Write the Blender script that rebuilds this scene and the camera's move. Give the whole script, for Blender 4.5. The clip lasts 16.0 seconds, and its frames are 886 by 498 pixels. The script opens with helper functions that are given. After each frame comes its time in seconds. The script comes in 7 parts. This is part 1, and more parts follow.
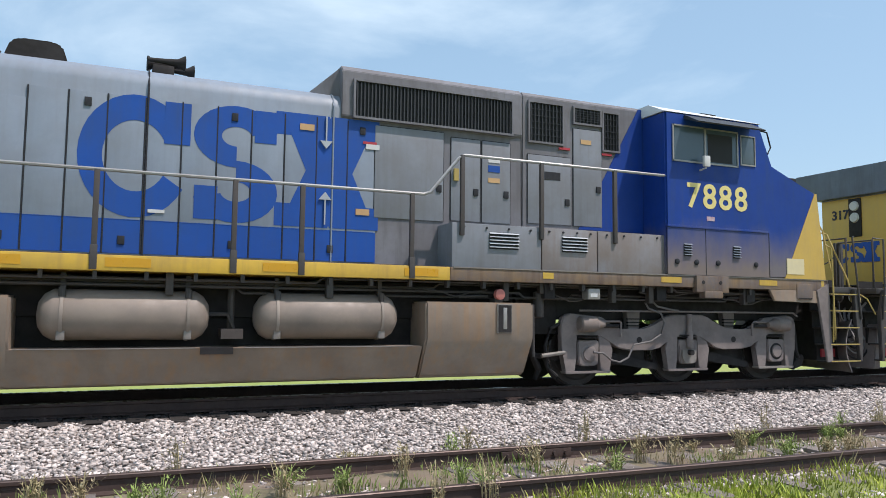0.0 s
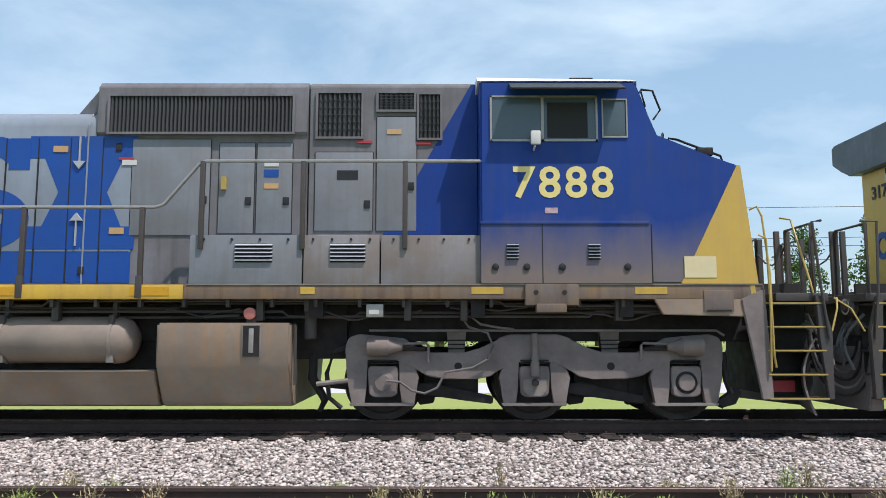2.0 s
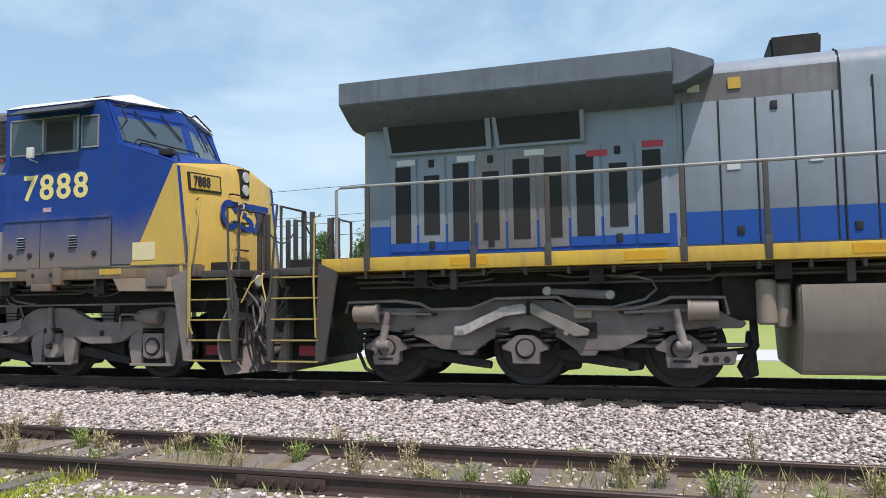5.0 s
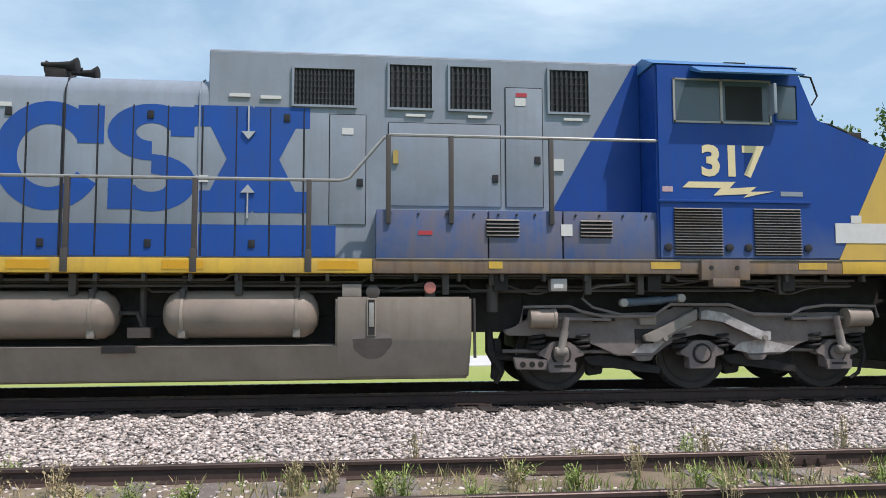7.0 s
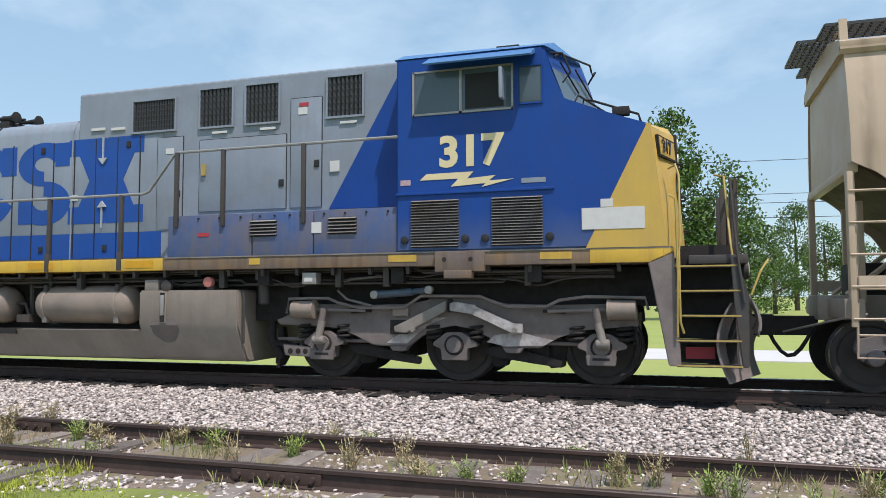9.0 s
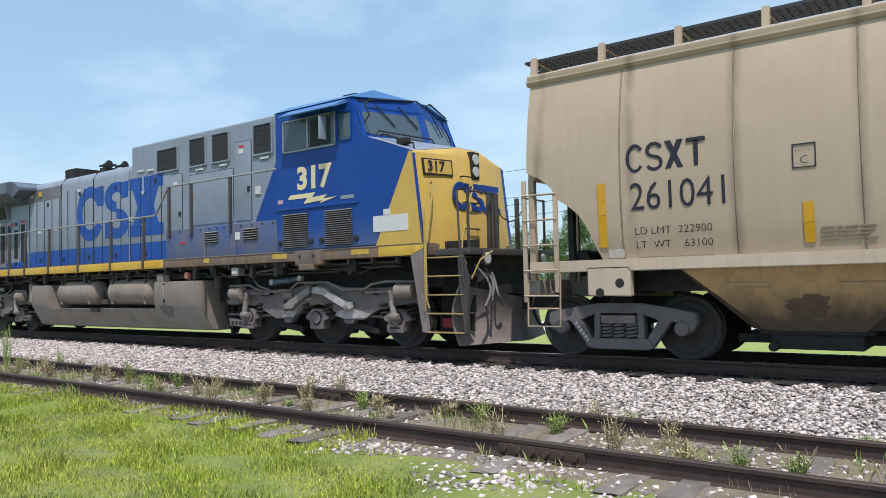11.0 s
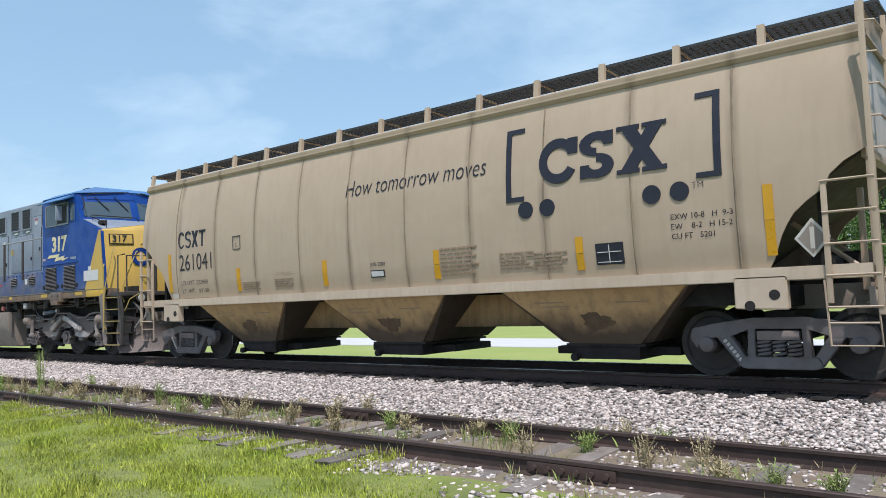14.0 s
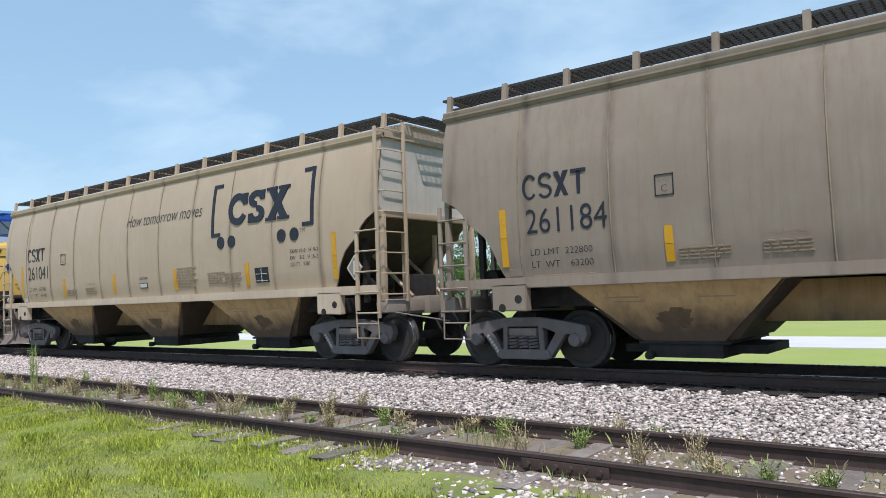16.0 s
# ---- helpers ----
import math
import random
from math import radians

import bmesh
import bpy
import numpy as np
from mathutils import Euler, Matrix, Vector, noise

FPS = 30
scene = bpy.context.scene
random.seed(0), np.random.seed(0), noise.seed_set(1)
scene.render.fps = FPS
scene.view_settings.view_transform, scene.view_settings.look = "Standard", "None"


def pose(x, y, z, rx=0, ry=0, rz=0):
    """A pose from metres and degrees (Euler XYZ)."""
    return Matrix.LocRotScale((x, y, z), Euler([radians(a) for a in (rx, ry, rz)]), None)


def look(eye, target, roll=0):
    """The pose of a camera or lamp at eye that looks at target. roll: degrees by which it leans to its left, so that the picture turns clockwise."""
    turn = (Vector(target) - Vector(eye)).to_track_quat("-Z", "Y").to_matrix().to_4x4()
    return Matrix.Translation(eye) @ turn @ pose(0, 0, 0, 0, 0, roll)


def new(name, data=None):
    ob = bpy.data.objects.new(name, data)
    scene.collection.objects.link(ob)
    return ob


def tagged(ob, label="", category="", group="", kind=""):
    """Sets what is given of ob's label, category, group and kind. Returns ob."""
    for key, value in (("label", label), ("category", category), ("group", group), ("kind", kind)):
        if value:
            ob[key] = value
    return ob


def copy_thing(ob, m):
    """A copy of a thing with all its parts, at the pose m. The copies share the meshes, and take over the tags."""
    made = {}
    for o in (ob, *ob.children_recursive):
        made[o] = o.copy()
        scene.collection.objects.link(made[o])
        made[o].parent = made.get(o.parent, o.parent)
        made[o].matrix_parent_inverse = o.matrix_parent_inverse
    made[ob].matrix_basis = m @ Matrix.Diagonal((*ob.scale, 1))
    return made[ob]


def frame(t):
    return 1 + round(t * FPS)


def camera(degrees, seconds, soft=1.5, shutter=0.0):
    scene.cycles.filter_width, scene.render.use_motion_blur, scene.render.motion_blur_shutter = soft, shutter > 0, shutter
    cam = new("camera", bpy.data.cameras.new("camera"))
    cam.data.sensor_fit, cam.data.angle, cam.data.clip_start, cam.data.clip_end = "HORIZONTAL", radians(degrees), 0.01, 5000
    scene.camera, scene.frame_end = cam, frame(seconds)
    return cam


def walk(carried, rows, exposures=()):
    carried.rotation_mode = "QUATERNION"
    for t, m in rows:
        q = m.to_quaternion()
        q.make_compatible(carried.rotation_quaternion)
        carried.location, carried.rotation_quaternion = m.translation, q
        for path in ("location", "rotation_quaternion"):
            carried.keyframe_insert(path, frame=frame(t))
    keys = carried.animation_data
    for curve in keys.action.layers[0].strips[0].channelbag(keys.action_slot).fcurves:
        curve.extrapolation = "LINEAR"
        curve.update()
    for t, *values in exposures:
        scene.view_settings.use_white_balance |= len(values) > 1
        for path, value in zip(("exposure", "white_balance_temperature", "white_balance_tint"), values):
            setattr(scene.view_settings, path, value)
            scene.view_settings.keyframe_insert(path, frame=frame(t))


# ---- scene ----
# All plan numbers below are in track units; one unit is K metres.
K = 0.94
TRACK_Y = 12.056      # main track centre line
EYE = 1.282           # camera above the main rail
SIDING_Y, SIDING_SLOPE, SIDING_Z = 6.165, -0.011, -0.249
GROUND = -0.46        # lawn level

# time, yaw, pitch, roll of the camera; way that the train has gone
PATH = [
(0.0, -23.54, 4.72, -0.61, 0.000), (0.5, -22.09, 4.43, -0.13, 2.103), (1.0, -16.11, 4.86, -0.07, 4.180), (1.5, -8.43, 5.24, -0.03, 6.269),
(2.0, -0.11, 6.38, 0.01, 8.321), (2.5, 8.93, 5.75, 0.25, 10.384), (3.0, 17.21, 5.14, 0.46, 12.453), (3.2, 19.95, 4.66, 0.64, 13.269),
(5.3, 16.31, 3.83, 0.98, 21.756), (5.5, 12.40, 4.04, 1.07, 22.528), (6.0, 0.45, 3.89, 0.79, 24.603), (6.5, -4.73, 4.15, 0.30, 26.725),
(7.0, -6.50, 4.40, 0.14, 28.817), (7.5, -5.98, 4.97, 0.12, 30.939), (8.0, 0.36, 5.27, 0.03, 33.058), (8.2, 3.81, 4.98, 0.05, 33.901),
(10.3, 33.77, 2.62, 0.98, 42.574), (10.5, 35.07, 2.69, 1.14, 43.396), (11.0, 36.92, 2.41, 1.40, 45.453), (11.5, 37.21, 3.02, 1.70, 47.549),
(12.0, 37.00, 4.12, 2.18, 49.624), (12.5, 38.65, 3.93, 2.36, 51.721), (13.0, 40.50, 3.52, 2.54, 53.791), (13.5, 38.95, 3.61, 2.23, 55.824),
(14.0, 38.91, 3.87, 2.18, 57.933), (14.5, 38.12, 3.98, 1.73, 59.989), (15.0, 37.96, 4.09, 1.77, 62.054), (15.5, 37.93, 4.05, 1.85, 64.104),
(16.0, 38.49, 3.58, 2.05, 66.195)]

cam = camera(61.31, 16.0, soft=0.9)
walk(cam, [(t, pose(0, 0, EYE * K, 90 + pitch, roll, yaw)) for t, yaw, pitch, roll, s in PATH], [(0, -0.1, 6500, 18), (8.2, -0.1, 6650, 18), (10.4, -0.12, 6350, 16), (16, -0.14, 6250, 16)])

# ---- world and sun ----
SUN = Vector((0.36, -0.38, 1.0)).normalized()
world = bpy.data.worlds.new("sky")
scene.world = world
world.use_nodes = True
nt = world.node_tree
nt.nodes.clear()


def node(tree, kind, **values):
    n = tree.nodes.new(kind)
    for k, v in values.items():
        if k in n.inputs:
            n.inputs[k].default_value = v
    return n


sky = node(nt, "ShaderNodeTexSky")
sky.sky_type, sky.sun_disc = "NISHITA", False
sky.sun_elevation = math.asin(SUN.z)
sky.sun_rotation = math.atan2(SUN.x, SUN.y)
sky.air_density, sky.dust_density, sky.ozone_density = 1.2, 1.0, 2.2
coord = node(nt, "ShaderNodeTexCoord")
stretch = node(nt, "ShaderNodeMapping")
stretch.inputs["Scale"].default_value = (1.0, 1.0, 2.6)
stretch.inputs["Location"].default_value = (0.35, 0.1, 0.2)
clouds = node(nt, "ShaderNodeTexNoise", Scale=2.3, Detail=7.0, Roughness=0.55, Distortion=0.25)
ramp = node(nt, "ShaderNodeValToRGB")
ramp.color_ramp.elements[0].position, ramp.color_ramp.elements[1].position = 0.48, 0.80
ramp.color_ramp.elements[0].color = (0.12, 0.12, 0.12, 1)
mix = node(nt, "ShaderNodeMix")
mix.data_type = "RGBA"
mix.inputs[7].default_value = (5.4, 6.9, 7.7, 1)
back = node(nt, "ShaderNodeBackground", Strength=0.158)
out = node(nt, "ShaderNodeOutputWorld")
nt.links.new(coord.outputs["Generated"], stretch.inputs["Vector"])
nt.links.new(stretch.outputs["Vector"], clouds.inputs["Vector"])
nt.links.new(clouds.outputs["Fac"], ramp.inputs["Fac"])
nt.links.new(ramp.outputs["Color"], mix.inputs[0])
haze = node(nt, "ShaderNodeMix")
haze.data_type = "RGBA"
haze.inputs[0].default_value = 0.4
haze.inputs[7].default_value = (2.4, 4.7, 6.1, 1)
nt.links.new(sky.outputs["Color"], haze.inputs[6])
nt.links.new(haze.outputs[2], mix.inputs[6])
nt.links.new(mix.outputs[2], back.inputs["Color"])
nt.links.new(back.outputs["Background"], out.inputs["Surface"])

sun_data = bpy.data.lights.new("sun", "SUN")
sun_data.energy, sun_data.angle, sun_data.color = 4.3, radians(0.6), (1.0, 0.94, 0.865)
sun = new("sun", sun_data)
sun.matrix_world = look(SUN * 50, (0, 0, 0))


# ---- materials ----
def material(name, base, second=None, rough=0.6, metal=0.0, scale=6.0, amount=0.5, bump=0.0, bump_scale=40.0,
             streak=None, dirt=None, dirt_amount=0.0, island=0.0, per_object=0.0, worn=None, seams=None):
    """A procedural surface: base and second mixed by noise, vertical streaks, blotches of dirt, fine relief."""
    m = bpy.data.materials.new(name)
    m.use_nodes = True
    t = m.node_tree
    b = t.nodes["Principled BSDF"]
    b.inputs["Metallic"].default_value = metal
    b.inputs["Roughness"].default_value = rough
    c = node(t, "ShaderNodeTexCoord")
    second = second or tuple(v * 0.75 for v in base)

    def blend(fac, a, colour):
        x = node(t, "ShaderNodeMix")
        x.data_type = "RGBA"
        t.links.new(fac, x.inputs[0])
        if isinstance(a, tuple):
            x.inputs[6].default_value = (*a, 1)
        else:
            t.links.new(a, x.inputs[6])
        x.inputs[7].default_value = (*colour, 1)
        return x.outputs[2]

    def grain(sc, low, high, top, mapping=None, detail=5.0):
        n = node(t, "ShaderNodeTexNoise", Scale=sc, Detail=detail, Roughness=0.6)
        if mapping:
            mp = node(t, "ShaderNodeMapping")
            mp.inputs["Scale"].default_value = mapping
            t.links.new(c.outputs["Object"], mp.inputs["Vector"])
            t.links.new(mp.outputs["Vector"], n.inputs["Vector"])
        else:
            t.links.new(c.outputs["Object"], n.inputs["Vector"])
        r = node(t, "ShaderNodeMapRange")
        r.inputs["From Min"].default_value, r.inputs["From Max"].default_value = low, high
        r.inputs["To Max"].default_value = top
        t.links.new(n.outputs["Fac"], r.inputs["Value"])
        return r.outputs["Result"]

    col = blend(grain(scale, 0.35, 0.7, amount), base, second)
    col = blend(grain(scale * 9, 0.45, 0.75, amount * 0.5), col, second)
    if streak:
        col = blend(grain(1.0, 0.48, 0.72, streak[1], (9.0, 9.0, 0.7)), col, streak[0])
    if dirt:
        col = blend(grain(1.7, 0.42, 0.68, dirt_amount, None, 8.0), col, dirt)
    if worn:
        # second colour growing downward, on cabs paint worn to dusty primer: (colour, height where it ends, height
        # where full)
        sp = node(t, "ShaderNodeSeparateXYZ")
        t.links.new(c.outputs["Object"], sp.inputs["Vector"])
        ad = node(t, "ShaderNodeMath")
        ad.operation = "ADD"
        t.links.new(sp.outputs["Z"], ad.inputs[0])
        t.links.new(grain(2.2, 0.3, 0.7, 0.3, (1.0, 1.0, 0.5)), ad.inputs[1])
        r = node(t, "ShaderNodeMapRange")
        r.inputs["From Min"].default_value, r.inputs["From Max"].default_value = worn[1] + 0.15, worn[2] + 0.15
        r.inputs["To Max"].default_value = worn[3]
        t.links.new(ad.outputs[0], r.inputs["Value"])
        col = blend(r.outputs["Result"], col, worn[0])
    if seams:
        # grime that has run down beside each welded seam: (colour, first seam, pitch, half width, amount)
        sp = node(t, "ShaderNodeSeparateXYZ")
        t.links.new(c.outputs["Object"], sp.inputs["Vector"])

        def calc(op, a, b):
            q = node(t, "ShaderNodeMath")
            q.operation = op
            t.links.new(a, q.inputs[0])
            if isinstance(b, float):
                q.inputs[1].default_value = b
            else:
                t.links.new(b, q.inputs[1])
            return q.outputs[0]
        d = calc("PINGPONG", calc("SUBTRACT", sp.outputs["X"], seams[1] * K), seams[2] * K / 2)
        r = node(t, "ShaderNodeMapRange")
        r.inputs["From Min"].default_value, r.inputs["From Max"].default_value = 0.0, seams[3]
        r.inputs["To Min"].default_value, r.inputs["To Max"].default_value = 1.0, 0.0
        t.links.new(d, r.inputs["Value"])
        col = blend(calc("MULTIPLY", r.outputs["Result"], grain(1.0, 0.36, 0.66, seams[4], (3.0, 3.0, 0.8))), col, seams[0])
    if island or per_object:
        if island:
            g = node(t, "ShaderNodeNewGeometry").outputs["Random Per Island"]
        else:
            g = node(t, "ShaderNodeObjectInfo").outputs["Random"]
        v = max(island, per_object)
        h = node(t, "ShaderNodeHueSaturation")
        r = node(t, "ShaderNodeMapRange")
        r.inputs["To Min"].default_value, r.inputs["To Max"].default_value = 1 - v, 1 + v * 0.8
        t.links.new(g, r.inputs["Value"])
        t.links.new(r.outputs["Result"], h.inputs["Value"])
        t.links.new(col, h.inputs["Color"])
        col = h.outputs["Color"]
    t.links.new(col, b.inputs["Base Color"])
    rr = node(t, "ShaderNodeMapRange")
    rr.inputs["To Min"].default_value, rr.inputs["To Max"].default_value = max(rough - 0.12, 0.05), min(rough + 0.15, 1)
    t.links.new(grain(scale * 3, 0.3, 0.7, 1.0), rr.inputs["Value"])
    t.links.new(rr.outputs["Result"], b.inputs["Roughness"])
    if bump:
        bn = node(t, "ShaderNodeBump", Strength=bump, Distance=0.02)
        n = node(t, "ShaderNodeTexNoise", Scale=bump_scale, Detail=6.0)
        t.links.new(c.outputs["Object"], n.inputs["Vector"])
        t.links.new(n.outputs["Fac"], bn.inputs["Height"])
        t.links.new(bn.outputs["Normal"], b.inputs["Normal"])
    return m


DUST = (0.20, 0.165, 0.13)
RUST = (0.16, 0.075, 0.035)
GREY = material("grey_paint", (0.262, 0.308, 0.372), (0.215, 0.255, 0.312), 0.45, scale=1.5, amount=0.7, streak=((0.19, 0.195, 0.195), 0.28), dirt=(0.21, 0.222, 0.24), dirt_amount=0.45, bump=0.04, bump_scale=3)
GRIME = material("grimy_grey_paint", (0.205, 0.205, 0.225), (0.15, 0.145, 0.155), 0.55, scale=1.2, amount=0.9, streak=((0.095, 0.088, 0.088), 0.5), dirt=(0.125, 0.115, 0.118), dirt_amount=0.55, bump=0.05, bump_scale=3)
BLUE = material("blue_paint", (0.011, 0.082, 0.37), (0.014, 0.07, 0.30), 0.5, scale=1.5, amount=0.7, streak=((0.035, 0.08, 0.22), 0.4), dirt=(0.03, 0.075, 0.22), dirt_amount=0.4, bump=0.04, bump_scale=3)
CABBLUE = material("cab_blue_paint", (0.006, 0.046, 0.27), (0.008, 0.04, 0.21), 0.5, scale=1.2, amount=0.8, streak=((0.03, 0.06, 0.16), 0.4), bump=0.04, bump_scale=3)
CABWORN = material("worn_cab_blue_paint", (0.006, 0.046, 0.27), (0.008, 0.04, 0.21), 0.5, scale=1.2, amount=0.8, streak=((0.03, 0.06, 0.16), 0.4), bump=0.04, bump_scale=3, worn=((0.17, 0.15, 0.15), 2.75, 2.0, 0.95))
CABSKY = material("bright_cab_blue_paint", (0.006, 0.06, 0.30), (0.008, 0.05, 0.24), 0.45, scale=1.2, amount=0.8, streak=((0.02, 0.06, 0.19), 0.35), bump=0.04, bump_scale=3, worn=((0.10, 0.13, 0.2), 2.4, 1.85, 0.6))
YELLOW = material("yellow_paint", (0.66, 0.42, 0.045), (0.54, 0.34, 0.05), 0.5, scale=2, amount=0.7, streak=((0.36, 0.23, 0.06), 0.5), dirt=(0.3, 0.2, 0.08), dirt_amount=0.35)
NOSEYELLOW = material("nose_yellow_paint", (0.58, 0.38, 0.075), (0.5, 0.33, 0.08), 0.5, scale=2, amount=0.6, streak=((0.42, 0.3, 0.12), 0.4))
REFLECT = material("amber_reflector", (0.62, 0.32, 0.01), (0.5, 0.26, 0.02), 0.35, scale=4)
WORN = material("worn_grey_sill", (0.14, 0.115, 0.108), (0.25, 0.15, 0.06), 0.7, scale=2.2, amount=0.9, streak=((0.09, 0.05, 0.033), 0.7), dirt=(0.16, 0.14, 0.13), dirt_amount=0.5, bump=0.1)
BOXGREY = material("dusty_box_paint", (0.25, 0.25, 0.265), (0.2, 0.18, 0.175), 0.6, scale=1.4, amount=0.9, streak=((0.2, 0.155, 0.13), 0.6), dirt=(0.19, 0.15, 0.125), dirt_amount=0.75, bump=0.06)
BOXBLUE = material("dusty_blue_box_paint", (0.035, 0.095, 0.27), (0.10, 0.12, 0.2), 0.6, scale=1.4, amount=0.9, streak=((0.15, 0.13, 0.14), 0.6), dirt=(0.16, 0.13, 0.12), dirt_amount=0.55, bump=0.06)
TANK = material("dusty_tank", (0.315, 0.268, 0.225), (0.255, 0.215, 0.18), 0.7, scale=1.2, amount=0.9, streak=((0.2, 0.16, 0.13), 0.35), dirt=(0.19, 0.16, 0.135), dirt_amount=0.45, bump=0.06)
TANKB = material("rusty_dusty_tank", (0.33, 0.262, 0.205), (0.25, 0.19, 0.145), 0.7, scale=1.2, amount=0.8, streak=((0.42, 0.22, 0.09), 0.5), dirt=(0.18, 0.14, 0.11), dirt_amount=0.5, bump=0.06)
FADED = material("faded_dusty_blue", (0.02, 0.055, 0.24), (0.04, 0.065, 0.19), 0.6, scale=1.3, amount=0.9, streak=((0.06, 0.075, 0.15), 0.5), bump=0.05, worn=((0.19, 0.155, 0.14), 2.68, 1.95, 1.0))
WELD = material("grimy_weld_seam", (0.17, 0.135, 0.095), (0.32, 0.255, 0.17), 0.8, scale=3, amount=0.9)
AIRTANK = material("air_tank_paint", (0.29, 0.235, 0.19), (0.215, 0.175, 0.145), 0.55, scale=2, amount=0.8, dirt=(0.13, 0.112, 0.1), dirt_amount=0.5)
TRUCK = material("truck_frame_dust", (0.255, 0.215, 0.20), (0.175, 0.147, 0.138), 0.8, scale=2.5, amount=0.9, dirt=(0.08, 0.07, 0.068), dirt_amount=0.5, bump=0.12)
RADIAL = material("dark_truck_frame_dust", (0.215, 0.18, 0.168), (0.14, 0.118, 0.11), 0.8, scale=2.5, amount=0.9, dirt=(0.07, 0.06, 0.058), dirt_amount=0.5, bump=0.12)
TRUCKDUST = material("dust_coated_casting", (0.235, 0.19, 0.165), (0.16, 0.13, 0.115), 0.8, scale=3, amount=0.9)
RUBSTEEL = material("rubbed_truck_paint", (0.24, 0.21, 0.2), (0.5, 0.48, 0.47), 0.6, scale=7, amount=1.0)
DAMPER = material("blue_grey_damper", (0.055, 0.085, 0.125), (0.09, 0.11, 0.14), 0.45, scale=5, amount=0.6)
WINGGREY = material("sooty_grey_paint", (0.135, 0.165, 0.205), (0.10, 0.12, 0.15), 0.55, scale=1.4, amount=0.9, streak=((0.06, 0.065, 0.075), 0.5), dirt=(0.085, 0.095, 0.11), dirt_amount=0.5, bump=0.05, bump_scale=3)
PANELGREY = material("dull_grey_panel_paint", (0.225, 0.245, 0.275), (0.18, 0.19, 0.21), 0.5, scale=1.4, amount=0.8, streak=((0.15, 0.14, 0.14), 0.4), dirt=(0.17, 0.165, 0.17), dirt_amount=0.5, bump=0.05, bump_scale=3)
SOOT = material("oily_stain", (0.14, 0.12, 0.112), (0.19, 0.165, 0.15), 0.6, scale=4, amount=0.9)
WAGONTRUCK = material("grey_cast_steel", (0.16, 0.15, 0.155), (0.105, 0.097, 0.099), 0.7, scale=3, amount=0.9, dirt=(0.12, 0.09, 0.072), dirt_amount=0.5, bump=0.1)
TRUCKLIGHT = material("dusty_light_steel", (0.26, 0.235, 0.21), (0.17, 0.15, 0.13), 0.7, scale=4, amount=0.9)
WHEEL = material("wheel_steel", (0.042, 0.037, 0.034), (0.03, 0.026, 0.024), 0.7, 0.1, scale=2, amount=0.6)
TREAD = material("polished_tread", (0.38, 0.37, 0.36), (0.25, 0.22, 0.2), 0.3, 0.9, scale=8)
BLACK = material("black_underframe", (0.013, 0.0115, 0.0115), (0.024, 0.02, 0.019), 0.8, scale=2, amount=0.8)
SCREEN = material("dark_screen", (0.012, 0.013, 0.014), (0.02, 0.02, 0.02), 0.7, scale=30)
SLAT = material("dark_slat", (0.035, 0.038, 0.042), (0.022, 0.024, 0.026), 0.55, scale=5)
SEAM = material("door_gap", (0.02, 0.022, 0.027), None, 0.8)
RAILING = material("handrail_grey", (0.33, 0.34, 0.345), (0.23, 0.22, 0.21), 0.4, 0.2, scale=8, dirt=RUST, dirt_amount=0.25)
POST = material("handrail_post", (0.058, 0.054, 0.053), (0.04, 0.036, 0.034), 0.6, scale=6, dirt=(0.09, 0.055, 0.035), dirt_amount=0.35)
YRAIL = material("yellow_grab_iron", (0.46, 0.34, 0.09), (0.25, 0.18, 0.07), 0.5, scale=8)
WHITE = material("white_decal", (0.62, 0.62, 0.61), (0.5, 0.5, 0.49), 0.5, scale=6)
PALEGREY = material("pale_grey_paint", (0.42, 0.45, 0.48), None, 0.5, scale=6)
RED = material("red_decal", (0.45, 0.035, 0.05), (0.36, 0.04, 0.05), 0.5, scale=6)
ORANGE = material("orange_decal", (0.58, 0.36, 0.17), None, 0.5, scale=6)
CREAM = material("cream_number", (0.78, 0.66, 0.25), (0.66, 0.55, 0.22), 0.5, scale=5, amount=0.6)
PALE = material("pale_number", (0.72, 0.62, 0.36), (0.6, 0.52, 0.33), 0.5, scale=5, amount=0.6)
HOPPER = material("beige_hopper_paint", (0.475, 0.375, 0.275), (0.42, 0.325, 0.235), 0.45, scale=0.5, amount=0.7, streak=((0.38, 0.29, 0.205), 0.3), dirt=(0.41, 0.32, 0.225), dirt_amount=0.4, bump=0.05, bump_scale=1.2, seams=((0.16, 0.12, 0.085), 2.66, 1.515, 0.11, 0.75))
HOPPERGREY = material("weathered_hopper_paint", (0.30, 0.245, 0.195), (0.235, 0.19, 0.15), 0.55, scale=0.7, amount=0.7, streak=((0.2, 0.155, 0.12), 0.45), dirt=(0.25, 0.195, 0.15), dirt_amount=0.5, bump=0.05, bump_scale=1.2, seams=((0.10, 0.075, 0.06), 2.66, 1.515, 0.12, 0.7))
# paler copy of the beige paint, sunlight put into the colour
SILLSUN = material("sunlit_sill_paint", (0.56, 0.46, 0.35), (0.47, 0.37, 0.27), 0.5, scale=1.2, amount=0.7, streak=((0.34, 0.26, 0.18), 0.4), dirt=(0.4, 0.31, 0.22), dirt_amount=0.4)
# bounced ground light is put into the base; colour darkens towards the bottom
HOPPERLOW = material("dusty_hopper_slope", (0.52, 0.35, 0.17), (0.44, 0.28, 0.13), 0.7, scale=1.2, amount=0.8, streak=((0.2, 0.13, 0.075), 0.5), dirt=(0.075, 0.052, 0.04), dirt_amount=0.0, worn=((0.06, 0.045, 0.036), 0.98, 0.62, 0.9))
